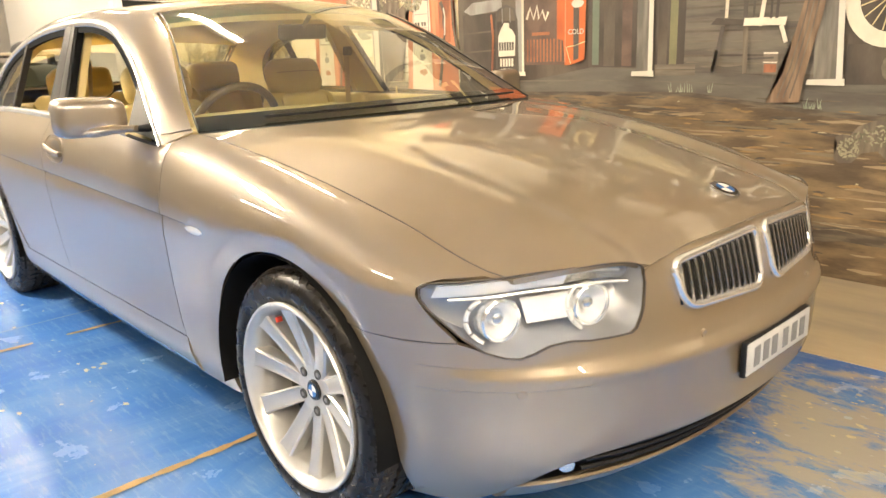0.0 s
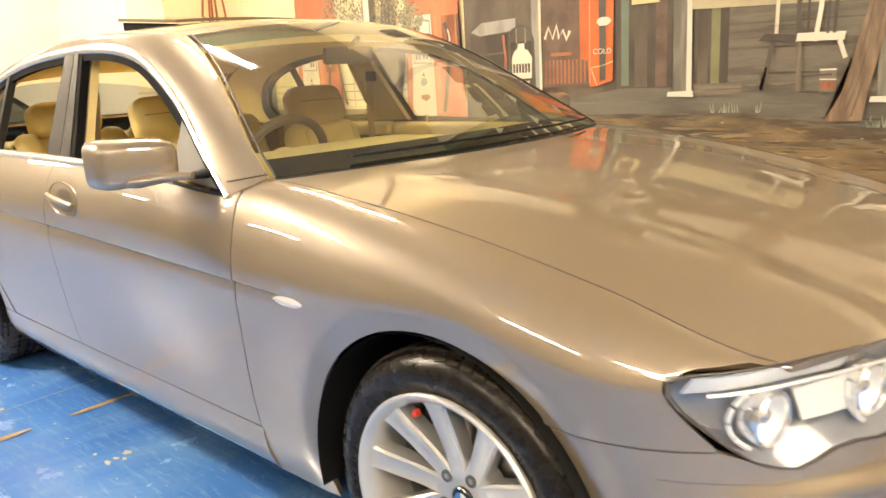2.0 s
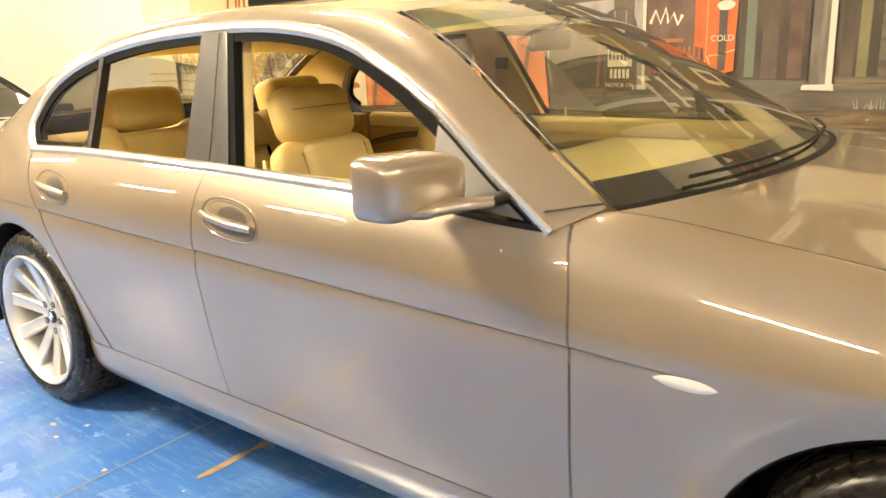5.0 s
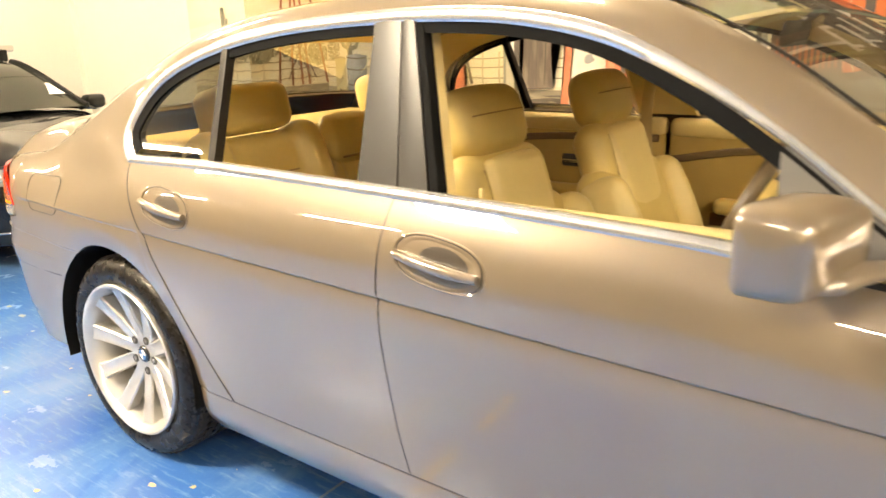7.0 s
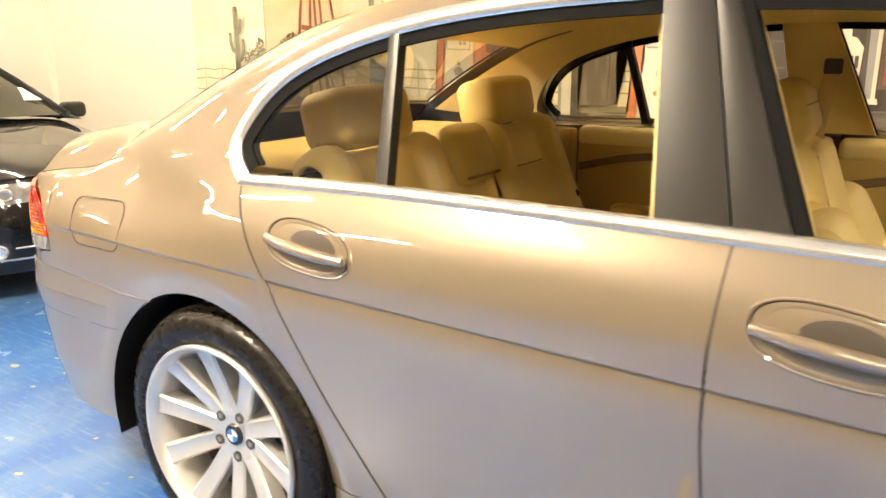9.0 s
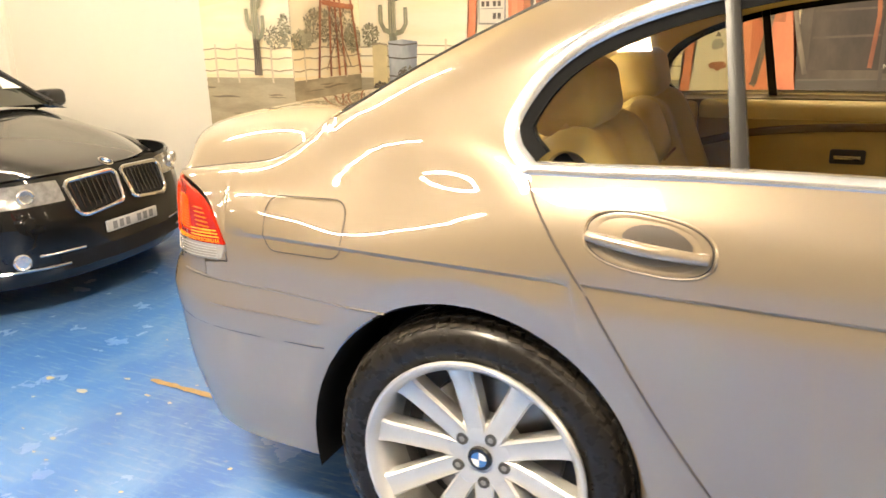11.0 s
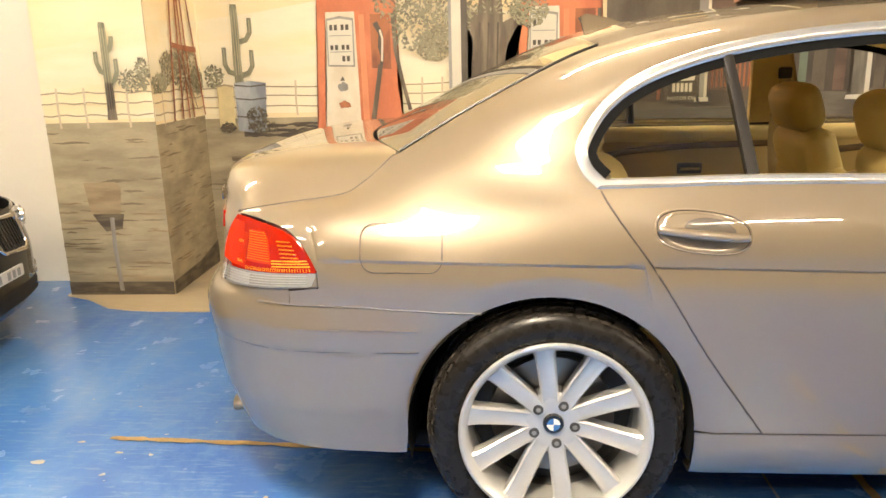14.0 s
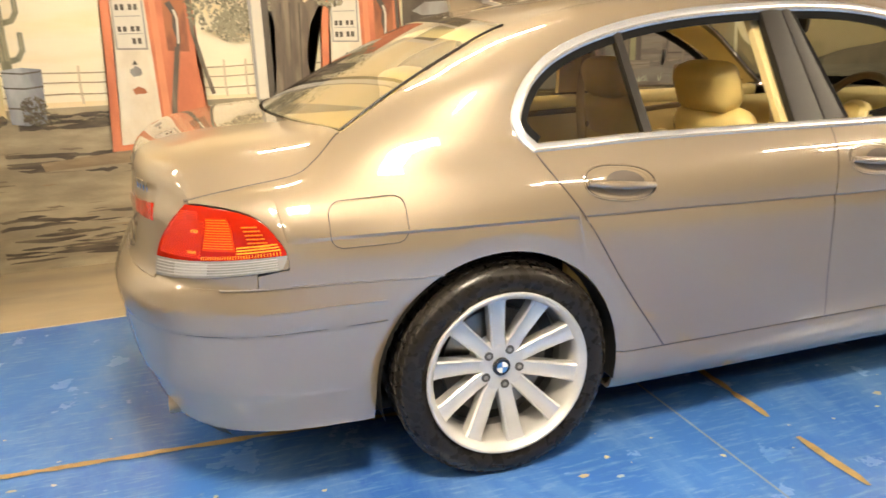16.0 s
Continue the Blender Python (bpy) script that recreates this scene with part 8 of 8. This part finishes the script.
# brown drinks chest and the orange vending machine
ch = rect("painted_chest", -0.295, 1.105, 0.045, 1.75, 8, P["brown"], None, "wall", "brown painted drinks chest")
for i in range(11):
    x = -0.275 + i * 0.028
    rect("grille_bar", x, 1.125, x + 0.012, 1.270, 9, P["rust"], ch)
stroke("script_mark", [(-0.275, 1.40), (-0.245, 1.47), (-0.215, 1.40), (-0.185, 1.48), (-0.17, 1.40), (-0.14, 1.45), (-0.115, 1.39), (-0.09, 1.44)], 0.020, 10, P["cream"], ch)
rect("letter_bar", -0.23, 1.295, -0.08, 1.315, 10, P["rust"], ch)
vm = daub("painted_vending_machine", [(-0.02, 1.27), (0.035, 1.255), (0.045, 1.10), (0.10, 1.105), (0.200, 1.135), (0.215, 1.80), (-0.02, 1.80)], 11, P["orange"], None, "wall", "orange painted vending machine")
stroke("machine_edge", [(0.048, 1.12), (0.050, 1.45), (0.050, 1.80)], 0.008, 12, P["red_light"], vm)
stroke("machine_edge", [(0.065, 1.215), (0.125, 1.222), (0.205, 1.245)], 0.006, 12, P["straw"], vm)
stroke("machine_edge", [(0.055, 1.215), (0.075, 1.16), (0.095, 1.11)], 0.006, 12, P["straw"], vm)
daub("machine_panel", [(0.115, 1.13), (0.155, 1.14), (0.160, 1.60), (0.112, 1.60)], 12, P["ink"], vm)
lettering("COLD", 0.045, 0.135, 1.292, 14, P["white"], vm)
daub("machine_mark", blob(0.145, 1.475, 0.048, 0.026, 14, 0.1, 5), 13, P["white"], vm)
# doorway
rect("painted_doorway", 0.225, 1.085, 0.57, TOP, 7, P["shop_dark"])
rect("door_frame", 0.255, 1.10, 0.305, TOP, 8, P["green"])
rect("door_panel", 0.34, 1.09, 0.42, TOP, 8, P["shop"])
rect("door_panel", 0.47, 1.09, 0.54, TOP, 8, P["brown"])


def porch_post(x0, x1, z0, dx):
    p = daub("painted_post", [(x0, z0), (x1, z0), (x1 + dx, TOP), (x0 + dx, TOP)], 14, P["post"], None, "wall", "grey painted porch post with a pale edge")
    daub("post_light", [(x1 - 0.030, z0), (x1, z0), (x1 + dx, TOP), (x1 + dx - 0.024, TOP)], 15, P["white"], p)
    daub("post_foot", [(x0 - 0.035, z0 - 0.012), (x1 + 0.012, z0 - 0.016), (x1 + 0.010, z0 + 0.018), (x0 - 0.030, z0 + 0.014)], 16, P["white"], p)


daub("painted_board", [(0.675, 1.493), (1.52, 1.463), (1.52, 1.80), (0.675, 1.80)], 13, P["straw_dull"], None, "wall", "pale painted sign board")
porch_post(0.582, 0.690, 1.045, -0.02)
porch_post(1.605, 1.742, 1.000, -0.14)
# second doorway, siding boards
rect("painted_doorway", 0.695, 1.06, 0.885, TOP, 7, P["shop_dark"])
rect("door_frame", 0.790, 1.07, 0.838, TOP, 8, P["olive"])
rect("door_panel", 0.715, 1.07, 0.775, TOP, 8, P["shop"])
z = 1.05
for i in range(14):
    h = (0.10, 0.13, 0.125, 0.13)[i % 4]
    daub("siding_board", [(0.885, z), (1.66, z - 0.012), (1.66, z + h - 0.020), (0.885, z + h - 0.012)], 8, P["board"])
    dashes("board_grain", 0.90, 1.60, z + 0.01, z + h - 0.025, 9, P["plank"], 10, 0.16, 0.010, 60 + i)
    z += h
rect("painted_crate", 0.700, 1.035, 0.960, 1.098, 12, P["plank"])
stroke("crate_line", [(0.70, 1.068), (0.96, 1.066)], 0.005, 13, P["shadow"])
# stool and chair
sc = daub("painted_chair", [(1.040, 1.305), (1.225, 1.292), (1.235, 1.322), (1.075, 1.338)], 15, P["shop_dark"], None, "wall", "dark painted porch chair with pale highlights")
daub("seat_light", [(1.225, 1.290), (1.445, 1.285), (1.452, 1.325), (1.230, 1.330)], 16, P["cream"], sc)
for pts, w, m_ in (([(1.115, 1.295), (1.095, 1.18), (1.065, 1.055)], 0.026, "ink"), ([(1.085, 1.17), (1.075, 1.11), (1.062, 1.055)], 0.018, "cream"), ([(1.240, 1.29), (1.250, 1.045)], 0.026, "bark"),
                   ([(1.425, 1.285), (1.455, 1.20)], 0.022, "cream"), ([(1.13, 1.335), (1.135, 1.60)], 0.018, "cream"), ([(1.235, 1.33), (1.232, 1.70)], 0.024, "ink"),
                   ([(1.315, 1.285), (1.335, 1.45), (1.345, 1.70)], 0.022, "cream"), ([(1.40, 1.32), (1.41, 1.70)], 0.016, "ink"), ([(1.28, 1.33), (1.28, 1.70)], 0.012, "ink"), ([(1.37, 1.32), (1.375, 1.70)], 0.012, "ink"),
                   ([(1.09, 1.375), (1.23, 1.370)], 0.008, "ink"), ([(1.26, 1.12), (1.40, 1.125)], 0.010, "ink")):
    stroke("chair_bar", pts, w, 17, P[m_], sc)
cn = rect("painted_can", 1.345, 1.035, 1.420, 1.150, 15, P["plank"], None, "wall", "small painted tin")
stroke("can_rim", [(1.345, 1.148), (1.420, 1.148)], 0.008, 16, P["cream"], cn)
stroke("can_rim", [(1.345, 1.102), (1.420, 1.100)], 0.006, 16, P["cream"], cn)
rect("can_label", 1.350, 1.050, 1.415, 1.092, 16, P["rust"], cn)
# leaning trunk
tk = daub("painted_trunk", [(1.375, 0.895), (1.545, 0.900), (1.565, 1.05), (1.620, 1.30), (1.66, 1.55), (1.76, TOP), (1.64, TOP), (1.545, 1.45), (1.50, 1.25), (1.455, 1.05)], 19, P["bark_warm"], None, "wall", "leaning brown painted tree trunk")
for k in (0.25, 0.5, 0.75):
    stroke("bark_line", [(lerp(1.40, 1.53, k), 0.92), (lerp(1.465, 1.56, k), 1.07), (lerp(1.51, 1.61, k), 1.28), (lerp(1.56, 1.65, k), 1.55)], 0.008, 20, P["bark"], tk)
# spoked wheel
wh = daub("painted_wheel", blob(1.925, 1.385, 0.205, 0.225, 36, 0.0), 12, P["cream"], None, "wall", "painted cream wire wheel")
daub("wheel_inside", blob(1.935, 1.395, 0.150, 0.165, 32, 0.0), 13, P["shop_dark"], wh)
for i in range(18):
    t = i / 18 * math.tau
    stroke("wire_spoke", [(1.935 + 0.03 * math.cos(t), 1.395 + 0.03 * math.sin(t)), (1.935 + 0.148 * math.cos(t + 0.25), 1.395 + 0.162 * math.sin(t + 0.25))], 0.006, 14, P["straw"], wh)
daub("wheel_hub", blob(1.935, 1.395, 0.035, 0.038, 16, 0.05), 15, P["white"], wh)
rect("painted_shade", 1.75, 0.99, 2.6, 1.18, 11, P["shop_dark"])
daub("painted_sack", blob(2.02, 1.07, 0.11, 0.10, 16, 0.12, 3), 14, P["plank"])
# mottled boulder on the sand
rk_ = daub("painted_boulder", [(1.735, 0.625), (1.745, 0.70), (1.735, 0.735), (1.765, 0.750), (1.80, 0.745), (1.835, 0.790), (1.90, 0.820), (2.00, 0.825), (2.10, 0.79), (2.16, 0.70), (2.15, 0.62), (1.98, 0.63), (1.93, 0.675), (1.86, 0.66), (1.82, 0.61), (1.76, 0.605)],
           12, P["bark"], None, "wall", "mottled painted boulder on the sand")
leaves("boulder_mottle", [(1.95, 0.75, 0.14, 0.05), (1.80, 0.68, 0.05, 0.05)], 13, 60, 0.012, 21, "wall", ("leaf", "leaf_light"), rk_)
# the awning over the porch, bunting and boards above it
rect("painted_awning", -0.93, 2.02, 4.0, 2.16, 16, P["board"])
for i in range(16):
    x = -0.85 + i * 0.22
    daub("bunting_flag", [(x, 2.02), (x + 0.11, 2.02), (x + 0.055, 1.93)], 18, P["white"])
for x0, z0, x1, z1, m_ in ((-0.1, 2.30, 0.25, 2.62, "straw"), (0.45, 2.30, 0.75, 2.60, "cream"), (1.05, 2.28, 1.75, 2.52, "rust"), (2.0, 2.3, 2.5, 2.65, "white"), (0.33, 1.55, 0.50, 1.80, "straw"), (-1.3, 2.2, -0.95, 2.7, "cream")):
    bd = rect("painted_board", x0, z0, x1, z1, 18, P[m_])
    rect("board_field", x0 + 0.04, z0 + 0.05, x1 - 0.04, z1 - 0.05, 19, P["shop"], bd)
